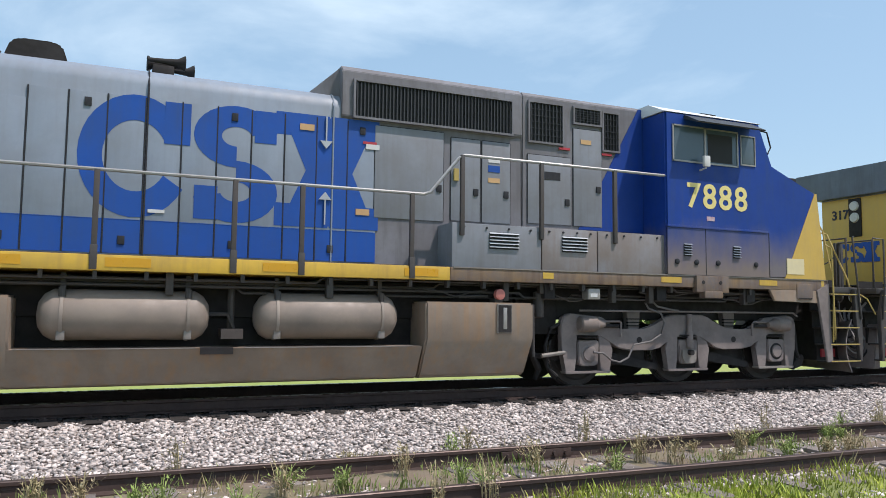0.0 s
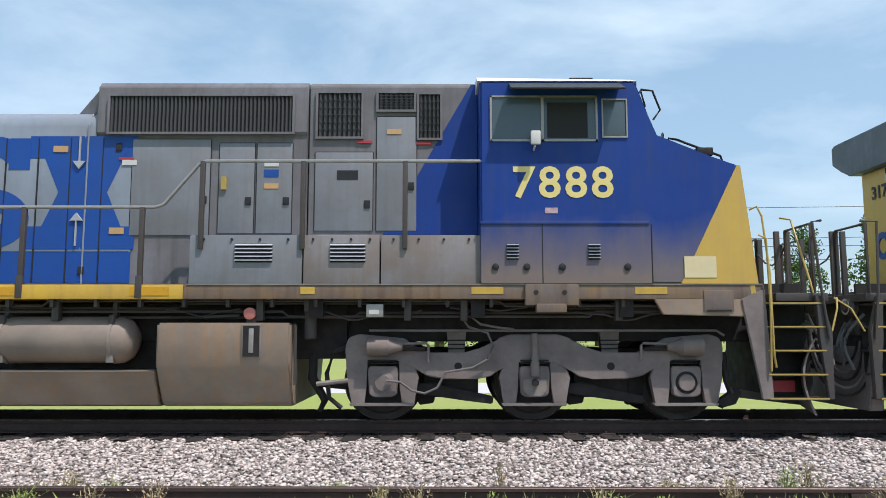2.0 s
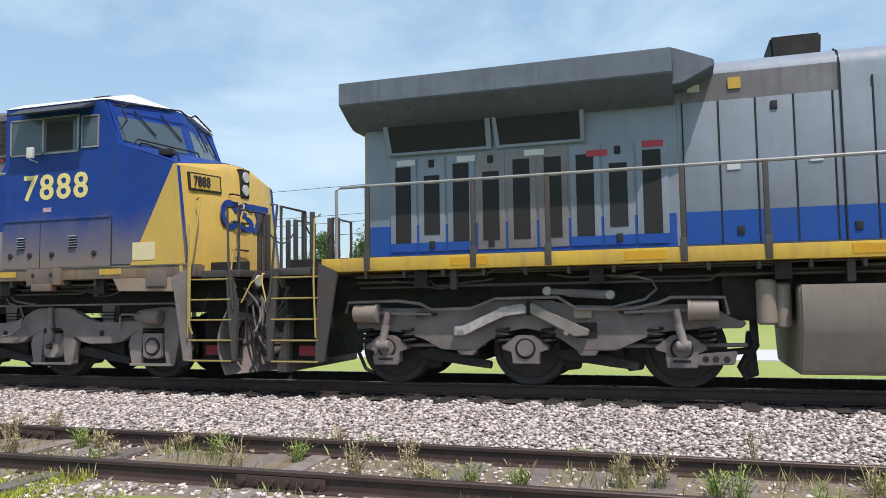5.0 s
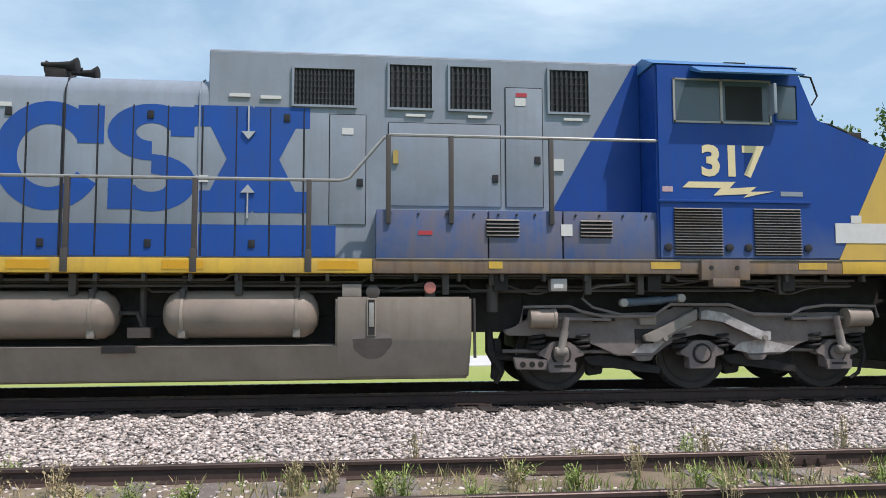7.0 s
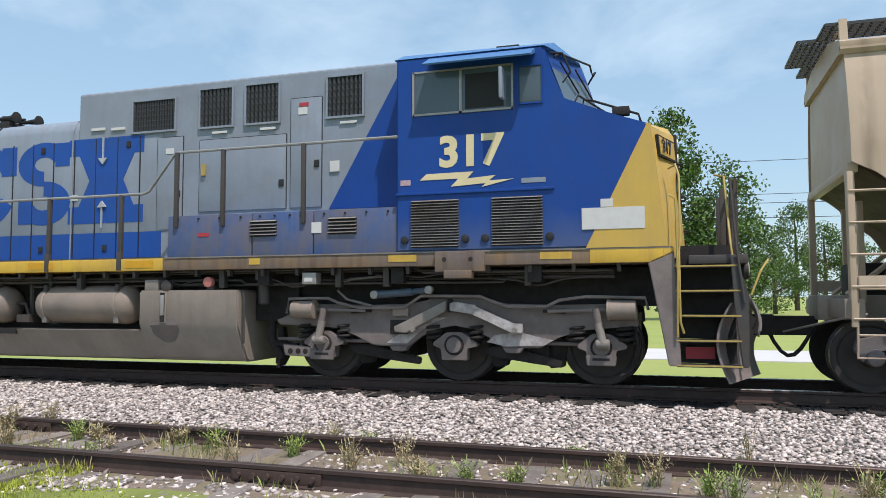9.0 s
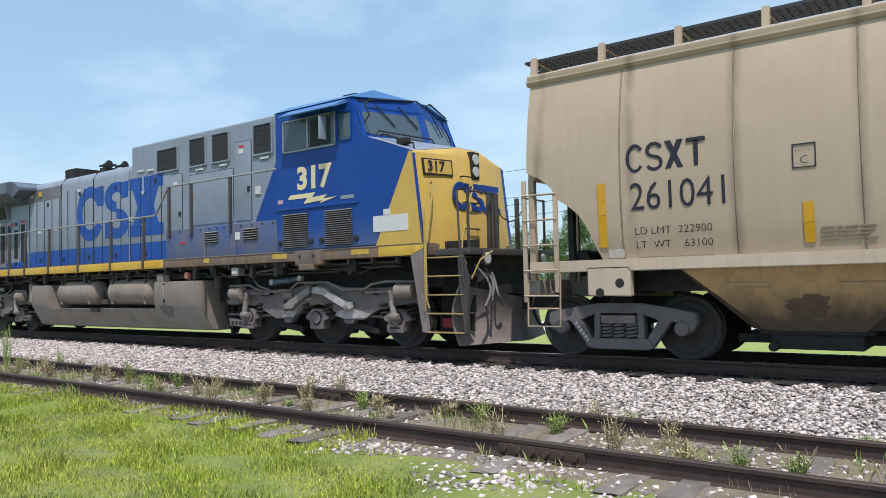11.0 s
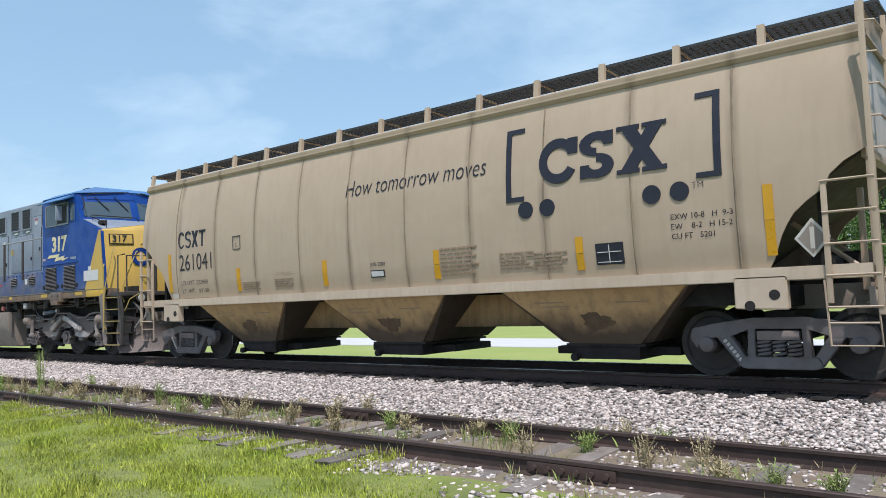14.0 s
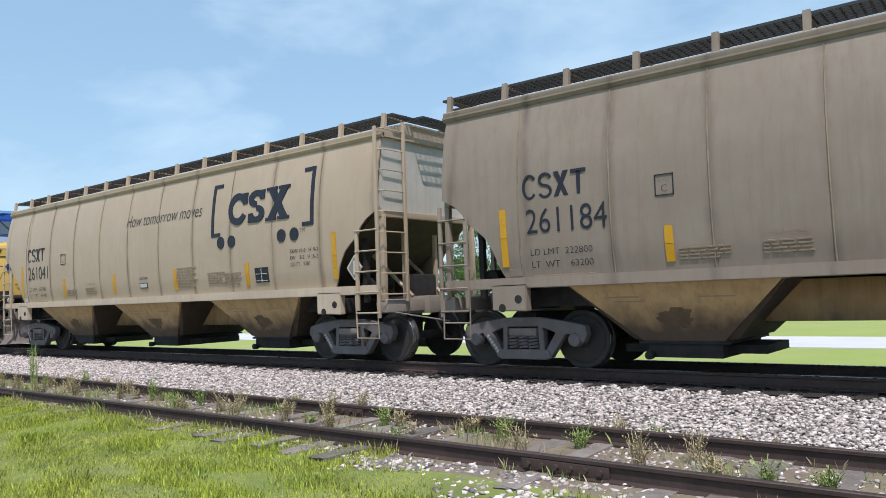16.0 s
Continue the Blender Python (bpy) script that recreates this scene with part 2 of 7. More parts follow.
RUBBED = material("rubbed_bay_paint", (0.16, 0.105, 0.06), (0.09, 0.062, 0.042), 0.8, scale=5, amount=1.0)
HOPPEREND = material("pale_hopper_end", (0.55, 0.53, 0.49), (0.46, 0.43, 0.38), 0.55, scale=1.5, amount=0.7, streak=((0.4, 0.34, 0.26), 0.4))
# dark copy of the hopper paint, shade put into the colour
HOPPERSHADE = material("shaded_hopper_paint", (0.075, 0.055, 0.038), (0.05, 0.037, 0.027), 0.8, scale=2, amount=0.8)
GRATING = material("roof_grating", (0.06, 0.063, 0.065), (0.045, 0.045, 0.045), 0.5, 0.4, scale=10)
INK = material("navy_lettering", (0.012, 0.013, 0.024), (0.02, 0.021, 0.034), 0.5, scale=5)
PRINT = material("faded_print", (0.33, 0.235, 0.16), None, 0.6, scale=20)
HOSE = material("air_hose", (0.16, 0.15, 0.145), (0.1, 0.09, 0.085), 0.7, scale=8)
# the sky's reflection is put into the pane colour as blue-grey
GLASS = material("sky_tinted_glass", (0.075, 0.11, 0.135), (0.05, 0.075, 0.095), 0.1, scale=1, amount=0.3)
FLAG = material("faded_striped_sticker", (0.42, 0.2, 0.24), (0.5, 0.42, 0.46), 0.5, scale=14, amount=1.0)
FILLER = material("faded_pink_cap", (0.55, 0.19, 0.16), (0.45, 0.15, 0.12), 0.6, scale=8)
LENS = material("lamp_lens", (0.55, 0.55, 0.5), (0.4, 0.4, 0.38), 0.1, scale=12)
FRAMEMETAL = material("window_frame_metal", (0.36, 0.345, 0.33), (0.24, 0.225, 0.21), 0.4, 0.3, scale=8)
ROOFWHITE = material("white_cab_roof", (0.74, 0.75, 0.74), (0.6, 0.6, 0.6), 0.5, scale=2)
ROOFBLUE = material("blue_cab_roof", (0.06, 0.19, 0.42), (0.05, 0.15, 0.34), 0.45, scale=2)
SIGNYELLOW = material("sign_yellow", (0.72, 0.52, 0.01), (0.66, 0.47, 0.015), 0.4, scale=3)
RAILRUST = material("rusty_rail", (0.055, 0.034, 0.028), (0.036, 0.023, 0.02), 0.75, scale=5, amount=0.9, dirt=(0.085, 0.05, 0.037), dirt_amount=0.5)
RAILTOP = material("worn_rail_head", (0.12, 0.09, 0.08), (0.09, 0.06, 0.05), 0.45, 0.6, scale=6)
RAILBRIGHT = material("polished_rail_head", (0.42, 0.41, 0.40), (0.3, 0.28, 0.26), 0.28, 0.9, scale=6)
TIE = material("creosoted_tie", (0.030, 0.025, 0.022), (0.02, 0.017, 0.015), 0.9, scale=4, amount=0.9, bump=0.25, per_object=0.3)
OLDTIE = material("weathered_tie", (0.25, 0.215, 0.19), (0.12, 0.10, 0.085), 0.9, scale=4, amount=0.9, bump=0.3, per_object=0.3)
STONE = material("ballast_stone", (0.60, 0.535, 0.495), (0.40, 0.335, 0.30), 0.85, scale=9, amount=0.8, island=0.66)
# oil stain and the train's shade, both put into this stone colour
OILSHADE = material("oily_shaded_ballast", (0.03, 0.026, 0.025), (0.02, 0.018, 0.017), 0.85, scale=9, amount=0.8, island=0.4)
GRIT = material("ballast_bed", (0.15, 0.125, 0.11), (0.08, 0.068, 0.06), 0.95, scale=14, amount=0.9, bump=0.5, bump_scale=30)
SOIL = material("siding_soil", (0.25, 0.19, 0.14), (0.15, 0.115, 0.08), 0.95, scale=3, amount=0.9, dirt=(0.15, 0.17, 0.06), dirt_amount=0.5, bump=0.4, bump_scale=25)
LAWN = material("lawn_ground", (0.16, 0.21, 0.03), (0.26, 0.27, 0.09), 0.95, scale=1.1, amount=0.9, dirt=(0.10, 0.12, 0.04), dirt_amount=0.6, bump=0.4, bump_scale=20)
BLADE = material("grass_blade", (0.30, 0.385, 0.028), (0.42, 0.44, 0.07), 0.7, scale=0.9, amount=1.0, dirt=(0.17, 0.22, 0.045), dirt_amount=0.6, island=0.5)
FIELD = material("mown_field", (0.26, 0.33, 0.07), (0.33, 0.36, 0.11), 0.95, scale=0.35, amount=0.9, bump=0.3, bump_scale=12)
CONCRETE = material("pale_road", (0.60, 0.59, 0.58), (0.52, 0.51, 0.50), 0.85, scale=0.8, amount=0.7)
STEM = material("dry_weed_stem", (0.42, 0.34, 0.2), (0.28, 0.25, 0.12), 0.85, scale=3, amount=0.9, island=0.35)
GREENWEED = material("green_weed", (0.20, 0.29, 0.06), (0.27, 0.31, 0.10), 0.75, scale=3, amount=0.9, island=0.35)
LEAF = material("tree_leaf", (0.055, 0.118, 0.02), (0.10, 0.18, 0.03), 0.6, scale=0.4, amount=0.9, island=0.5)
BARK = material("tree_bark", (0.10, 0.075, 0.055), (0.07, 0.052, 0.04), 0.95, scale=3, amount=0.9, bump=0.5, bump_scale=9)
POLEWOOD = material("weathered_pole", (0.19, 0.155, 0.125), (0.13, 0.105, 0.085), 0.9, scale=3, amount=0.9)
for m in (BLADE, LEAF, GREENWEED):
    m.node_tree.nodes["Principled BSDF"].inputs["Subsurface Weight"].default_value = 0.0
for m in (BLUE, CABBLUE, CABSKY, CABWORN, FADED, GREY, GRIME, HOPPER, HOPPERGREY):
    m.node_tree.nodes["Principled BSDF"].inputs["Specular IOR Level"].default_value = 0.3


# ---- mesh helpers ----
def box(bm, x0, x1, y0, y1, z0, z1, bevel=0.0):
    v = [bm.verts.new((x, y, z)) for z in (z0, z1) for x, y in ((x0, y0), (x1, y0), (x1, y1), (x0, y1))]
    f = [bm.faces.new([v[i] for i in q]) for q in ((3, 2, 1, 0), (4, 5, 6, 7), (0, 1, 5, 4), (1, 2, 6, 5), (2, 3, 7, 6), (3, 0, 4, 7))]
    if bevel:
        edges = list({e for q in f for e in q.edges})
        bmesh.ops.bevel(bm, geom=edges, offset=bevel, segments=2, affect="EDGES", profile=0.6)
    return bm


def prism(bm, profile, a, b, axis="y", bevel=0.0):
    """A closed outline drawn in the two other axes and pushed from a to b along axis."""
    def place(p, q, r):
        return {"y": (p, r, q), "x": (r, p, q), "z": (p, q, r)}[axis]
    lo = [bm.verts.new(place(p, q, a)) for p, q in profile]
    hi = [bm.verts.new(place(p, q, b)) for p, q in profile]
    n = len(profile)
    faces = [bm.faces.new(lo), bm.faces.new(hi[::-1])]
    faces += [bm.faces.new((lo[i], hi[i], hi[(i + 1) % n], lo[(i + 1) % n])) for i in range(n)]
    if bevel:
        bmesh.ops.bevel(bm, geom=list({e for f in faces for e in f.edges}), offset=bevel, segments=2, affect="EDGES")
    return bm


def tube(bm, points, r, sides=8, caps=True):
    """A round bar along a line of points."""
    pts = [Vector(p) for p in points]
    rings = []
    for i, p in enumerate(pts):
        d = (pts[min(i + 1, len(pts) - 1)] - pts[max(i - 1, 0)]).normalized()
        side = d.cross(Vector((0.31, 0.17, 0.93))).normalized()
        up = side.cross(d)
        rad = r[i] if isinstance(r, (list, tuple)) else r
        rings.append([bm.verts.new(p + side * rad * math.cos(2 * math.pi * k / sides) + up * rad * math.sin(2 * math.pi * k / sides)) for k in range(sides)])
    for a, b in zip(rings, rings[1:]):
        for k in range(sides):
            bm.faces.new((a[k], a[(k + 1) % sides], b[(k + 1) % sides], b[k]))
    if caps:
        bm.faces.new(rings[0][::-1])
        bm.faces.new(rings[-1])
    return bm


def lathe(bm, profile, centre, axis="y", sides=32):
    """profile: (along, radius) pairs turned round an axis through centre."""
    rings = []
    for along, rad in profile:
        ring = []
        for k in range(sides):
            c, s = math.cos(2 * math.pi * k / sides) * rad, math.sin(2 * math.pi * k / sides) * rad
            off = {"y": (c, along, s), "x": (along, c, s), "z": (c, s, along)}[axis]
            ring.append(bm.verts.new(Vector(centre) + Vector(off)))
        rings.append(ring)
    for a, b in zip(rings, rings[1:]):
        for k in range(sides):
            bm.faces.new((a[k], a[(k + 1) % sides], b[(k + 1) % sides], b[k]))
    bm.faces.new(rings[0][::-1])
    bm.faces.new(rings[-1])
    return bm


def mesh_of(name, bm, mat, smooth=True):
    bmesh.ops.recalc_face_normals(bm, faces=bm.faces)
    me = bpy.data.meshes.new(name)
    bm.to_mesh(me)
    bm.free()
    me.transform(Matrix.Scale(K, 4))
    for m in (mat if isinstance(mat, (list, tuple)) else [mat]):
        me.materials.append(m)
    if smooth:
        me.shade_smooth()
        me.set_sharp_from_angle(angle=radians(34))
    return me


def part(name, bm, mat, parent, label="", at=None):
    """One mesh object under a thing or under a part."""
    ob = new(name, mesh_of(name, bm, mat))
    ob.parent = parent
    if at:
        ob.location = Vector(at) * K
    return tagged(ob, label)


def share(name, source, parent, at, turn=(0, 0, 0)):
    """A further object on the mesh of a part that exists."""
    ob = new(name, source.data)
    ob.parent = parent
    ob.matrix_basis = pose(at[0] * K, at[1] * K, at[2] * K, *turn)
    return ob


def thing(name, x, y, z, label, category, group="", kind=""):
    ob = new(name)
    ob.empty_display_size = 0.2
    ob.location = (x * K, y * K, z * K)
    return tagged(ob, label, category, group, kind)


def B():
    return bmesh.new()


def lettering(name, text, size, x, y, z, mat, parent, turn=(90, 0, 0), bold=0.0, width=1.0, align="LEFT", depth=0.004, shear=0.0, spacing=1.0):
    """Words as a thin raised mesh, base line at x, z."""
    cu = bpy.data.curves.new(name, "FONT")
    cu.body, cu.size, cu.extrude, cu.offset, cu.align_x, cu.shear = text, size, depth, bold, align, shear
    cu.resolution_u, cu.space_character = 3, spacing
    tmp = bpy.data.objects.new(name, cu)
    scene.collection.objects.link(tmp)
    bpy.context.view_layer.update()
    me = bpy.data.meshes.new_from_object(tmp.evaluated_get(bpy.context.evaluated_depsgraph_get()))
    bpy.data.objects.remove(tmp)
    me.transform(Matrix.Diagonal((width, 1, 1, 1)))
    me.transform(pose(x, y, z, *turn))
    me.transform(Matrix.Scale(K, 4))
    me.materials.clear()
    me.materials.append(mat)
    me.name = name
    ob = new(name, me)
    ob.parent = parent
    return ob


def plate(name, x0, x1, z0, z1, w, mat, parent, label="", thick=0.006):
    """A thin plate or decal on a side wall at w from the centre line."""
    return part(name, box(B(), x0, x1, -w - thick, -w + 0.02, z0, z1), mat, parent, label)


# ---- ground, road, tracks ----
def ground_height(y):
    prof = ((-4000, -0.46), (4.9, -0.46), (5.7, -0.43), (7.95, -0.43), (8.25, -0.42), (10.35, -0.235), (10.7, -0.215), (13.4, -0.215), (15.4, -0.5), (17.0, -0.56), (21.5, -0.53), (28.0, -0.5), (4000, -0.4))
    for (a, za), (b, zb) in zip(prof, prof[1:]):
        if y <= b:
            return za + (zb - za) * (y - a) / (b - a)
    return prof[-1][1]


def build_ground():
    xs = [-3800, -900, -300, -120, -70] + [-50 + i * 0.8 for i in range(113)] + [55, 70, 120, 300, 900, 3800]
    ys = [-3800, -600, -120, -30, -8, -3, -1, 0.5] + [1.4 + 0.35 * i for i in range(11)] + [5.4, 5.7, 6.0, 6.4, 6.8, 7.2, 7.6, 7.95, 8.25, 8.8, 9.4, 10.0, 10.35, 10.7, 11.3, 12.07, 12.8, 13.4, 14.0, 14.7, 15.4, 17, 19, 21.5, 24, 28, 34, 44, 60, 90, 150, 400, 1200, 3800]
    rng = random.Random(3)
    bm = B()
    rows = []
    for y in ys:
        bump = 0.022 if -3 < y < 8 else 0.0
        rows.append([bm.verts.new((x, y, ground_height(y) + rng.uniform(-bump, bump))) for x in xs])
    for j in range(len(ys) - 1):
        for i in range(len(xs) - 1):
            f = bm.faces.new((rows[j][i], rows[j][i + 1], rows[j + 1][i + 1], rows[j + 1][i]))
            y = (ys[j] + ys[j + 1]) / 2
            f.material_index = 0 if y < 5.65 else 1 if y < 8.1 else 2 if y < 14.8 else 3
    ob = new("ground", mesh_of("ground", bm, [LAWN, SOIL, GRIT, FIELD]))
    tagged(ob, "lawn, siding soil, ballast bed and mown field in one sheet", "ground", "", "structure")
    bm = B()
    box(bm, -600, 600, 22.5, 27.0, -0.62, -0.495)
    tagged(new("road", mesh_of("road", bm, CONCRETE)), "pale concrete road behind the railway", "road", "", "structure")


def scatter_mesh(name, templates, faces, places, scales, turns, mat, label, category, squash=None):
    """Many small pieces joined into one object."""
    n, k = len(places), templates.shape[1]
    pick = np.arange(n) % len(templates)
    v = templates[pick] * scales[:, None, :]
    c, s = np.cos(turns), np.sin(turns)
    x = v[:, :, 0] * c[:, None] - v[:, :, 1] * s[:, None]
    y = v[:, :, 0] * s[:, None] + v[:, :, 1] * c[:, None]
    v = np.stack([x, y, v[:, :, 2]], 2) + places[:, None, :]
    f = faces[None] + (np.arange(n) * k)[:, None, None]
    me = bpy.data.meshes.new(name)
    m = faces.shape[1]
    me.vertices.add(n * k)
    me.vertices.foreach_set("co", (v * K).reshape(-1))
    me.loops.add(n * len(faces) * m)
    me.loops.foreach_set("vertex_index", f.reshape(-1).astype(np.int32))
    me.polygons.add(n * len(faces))
    me.polygons.foreach_set("loop_start", np.arange(0, n * len(faces) * m, m, dtype=np.int32))
    me.update(calc_edges=True)
    me.materials.append(mat)
    return tagged(new(name, me), label, category, "", "stuff")


FLAKE_FACES = np.array([(0, 2, 4), (2, 1, 4), (1, 3, 4), (3, 0, 4), (2, 0, 5), (1, 2, 5), (3, 1, 5), (0, 3, 5)])


def build_ballast():
    rng = np.random.default_rng(5)
    base = np.array([(1, 0, 0), (-1, 0, 0), (0, 1, 0), (0, -1, 0), (0, 0, 1), (0, 0, -1)], float)
    tem = []
    for i in range(18):
        t = base * rng.uniform(0.75, 1.4, (6, 1)) + rng.uniform(-0.32, 0.32, (6, 3))
        a = rng.uniform(-0.7, 0.7, 2)
        rx = np.array([(1, 0, 0), (0, np.cos(a[0]), -np.sin(a[0])), (0, np.sin(a[0]), np.cos(a[0]))])
        ry = np.array([(np.cos(a[1]), 0, np.sin(a[1])), (0, 1, 0), (-np.sin(a[1]), 0, np.cos(a[1]))])
        tem.append(t @ rx @ ry)
    tem = np.array(tem)
    height = np.vectorize(ground_height)

    def lay(name, n, x0, x1, y0, y1, mat, label, size, lift, keep=None):
        x, y = rng.uniform(x0, x1, n), rng.uniform(y0, y1, n)
        if keep is not None:
            ok = keep(x, y)
            x, y = x[ok], y[ok]
        p = np.stack([x, y, height(y) + rng.uniform(-0.012, lift, len(x))], 1)
        sc = rng.uniform(0.6, 1.25, (len(x), 1)) * size * rng.uniform(0.7, 1.25, (len(x), 3)) * np.array((1.25, 1.0, 0.62))
        scatter_mesh(name, tem, FLAKE_FACES, p, sc, rng.uniform(0, 6.28, len(x)), mat, label, "ballast")
    lay("ballast_stones", 140000, -33, 23, 8.05, 10.85, STONE, "pinkish grey crushed ballast stones", 0.030, 0.03, lambda x, y: y < 10.6 - 0.15 * np.cos(11.855 * (x + 58)) + 0.05 * np.sin(x * 5.9))
    lay("far_ballast_stones", 15000, -75, -33, 8.05, 10.66, STONE, "pinkish grey crushed ballast stones", 0.044, 0.03)
    lay("oily_ballast_stones", 15000, -34, 24, 10.7, 13.5, OILSHADE, "oil-stained ballast stones, blackened further for the train's shade", 0.034, 0.02)
    edge = lambda x, y: (y > 5.75 + 0.0 * x) | ((y > 4.2 + 0.28 * np.abs(x + 1.2) + 0.3 * np.sin(x * 2.3)) & (x > -5.8) & (x < 3.4)) | ((x > 5.5) & (x < 12) & (y > 4.4) & (y < 5.3))
    lay("siding_gravel", 15000, -9, 14, 2.6, 6.1, STONE, "loose pale gravel beside the siding", 0.034, 0.012, edge)
    lay("siding_stones", 14000, -34, 24, 6.15, 8.1, STONE, "scattered stones between the siding rails", 0.028, 0.01, lambda x, y: np.sin(x * 1.7) + np.sin(x * 0.6 + y * 2) > -0.7)


def rail_line(name, y, slope, top, owner, head_mat, web_mat, x0=-420, x1=420):
    prof = [(-0.075, -0.185), (0.075, -0.185), (0.075, -0.17), (0.014, -0.15), (0.012, -0.052), (0.036, -0.04), (0.037, -0.008), (0.028, 0.0), (-0.028, 0.0), (-0.037, -0.008), (-0.036, -0.04), (-0.012, -0.052), (-0.014, -0.15), (-0.075, -0.17)]
    bm = B()
    lo = [bm.verts.new((x0, y + slope * x0 + a, top + b)) for a, b in prof]
    hi = [bm.verts.new((x1, y + slope * x1 + a, top + b)) for a, b in prof]
    n = len(prof)
    for i in range(n):
        f = bm.faces.new((lo[i], hi[i], hi[(i + 1) % n], lo[(i + 1) % n]))
        f.material_index = 1 if i in (6, 7, 8) else 0
    return part(name, bm, [web_mat, head_mat], owner, "", None)


def tie_meshes(mat, half, seed):
    rng = random.Random(seed)
    out = []
    for i in range(4):
        bm = B()
        box(bm, -0.12, 0.12, -half, half, -0.16, 0.0, 0.012)
        for v in bm.verts:
            v.co += Vector((rng.uniform(-0.008, 0.008), rng.uniform(-0.03, 0.03), rng.uniform(-0.006, 0.004)))
        out.append(mesh_of("tie", bm, mat))
    return out


def build_tracks():
    main = thing("main_track", 0, 0, 0, "main line with creosoted ties and dark worn rails on ballast", "railway track", "", "structure")
    for y in (TRACK_Y - 0.7675, TRACK_Y + 0.7675):
        rail_line("rail", y, 0, 0.0, main, RAILBRIGHT, RAILRUST)
    rng = random.Random(11)
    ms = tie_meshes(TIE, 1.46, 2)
    plate_bm = B()
    for s in (-1, 1):
        box(plate_bm, -0.1, 0.1, s * 0.7675 - 0.19, s * 0.7675 + 0.19, 0.0, 0.016)
        for d in (-0.11, 0.11):
            box(plate_bm, -0.05, -0.02, s * 0.7675 + d - 0.02, s * 0.7675 + d + 0.02, 0.0, 0.04)
    plates = mesh_of("tie_plate", plate_bm, RAILRUST)
    for i in range(180):
        x = -58 + i * 0.53 + rng.uniform(-0.03, 0.03)
        t = new("tie", ms[i % 4])
        t.parent = main
        t.matrix_basis = pose(x * K, (TRACK_Y + rng.uniform(-0.05, 0.05)) * K, -0.195 * K, 0, 0, rng.uniform(-1.2, 1.2))
        if -30 < x < 22:
            p = new("tie_plate", plates)
            p.parent = main
            p.location = (x * K, TRACK_Y * K, -0.196 * K)
    side = thing("siding_track", 0, 0, 0, "overgrown siding with rusty rails and weathered ties", "railway track", "", "structure")
    for k in (0, 1):
        rail_line("rail", SIDING_Y + 1.505 * k, SIDING_SLOPE, SIDING_Z, side, RAILTOP, RAILRUST)
    ms = tie_meshes(OLDTIE, 1.42, 4)
    for i in range(150):
        x = -50 + i * 0.6 + rng.uniform(-0.06, 0.06)
        t = new("tie", ms[i % 4])
        t.parent = side
        y = SIDING_Y + 0.7525 + SIDING_SLOPE * x + rng.uniform(-0.08, 0.08)
        t.matrix_basis = pose(x * K, y * K, (SIDING_Z - 0.162 + rng.uniform(-0.022, 0.016)) * K, 0, 0, rng.uniform(-3, 3))
    bar = None
    for k, x in ((0, -3.55), (0, -16.2), (0, 9.1), (1, -8.15), (1, 4.5), (1, -20.8)):
        y = SIDING_Y + 1.505 * k + SIDING_SLOPE * x
        if bar is None:
            bm = B()
            for s in (-1, 1):
                box(bm, -0.46, 0.46, s * 0.03 - 0.012, s * 0.03 + 0.012, -0.155, -0.05, 0.004)
                for q in range(6):
                    lathe(bm, [(-0.03, 0.028), (0.03, 0.028)], (-0.38 + q * 0.152, s * 0.05, -0.1), "y", 8)
            bar = part("joint_bar", bm, RAILRUST, side, "bolted rail joint bar", (x, y, SIDING_Z))
        else:
            share("joint_bar", bar, side, (x, y, SIDING_Z))


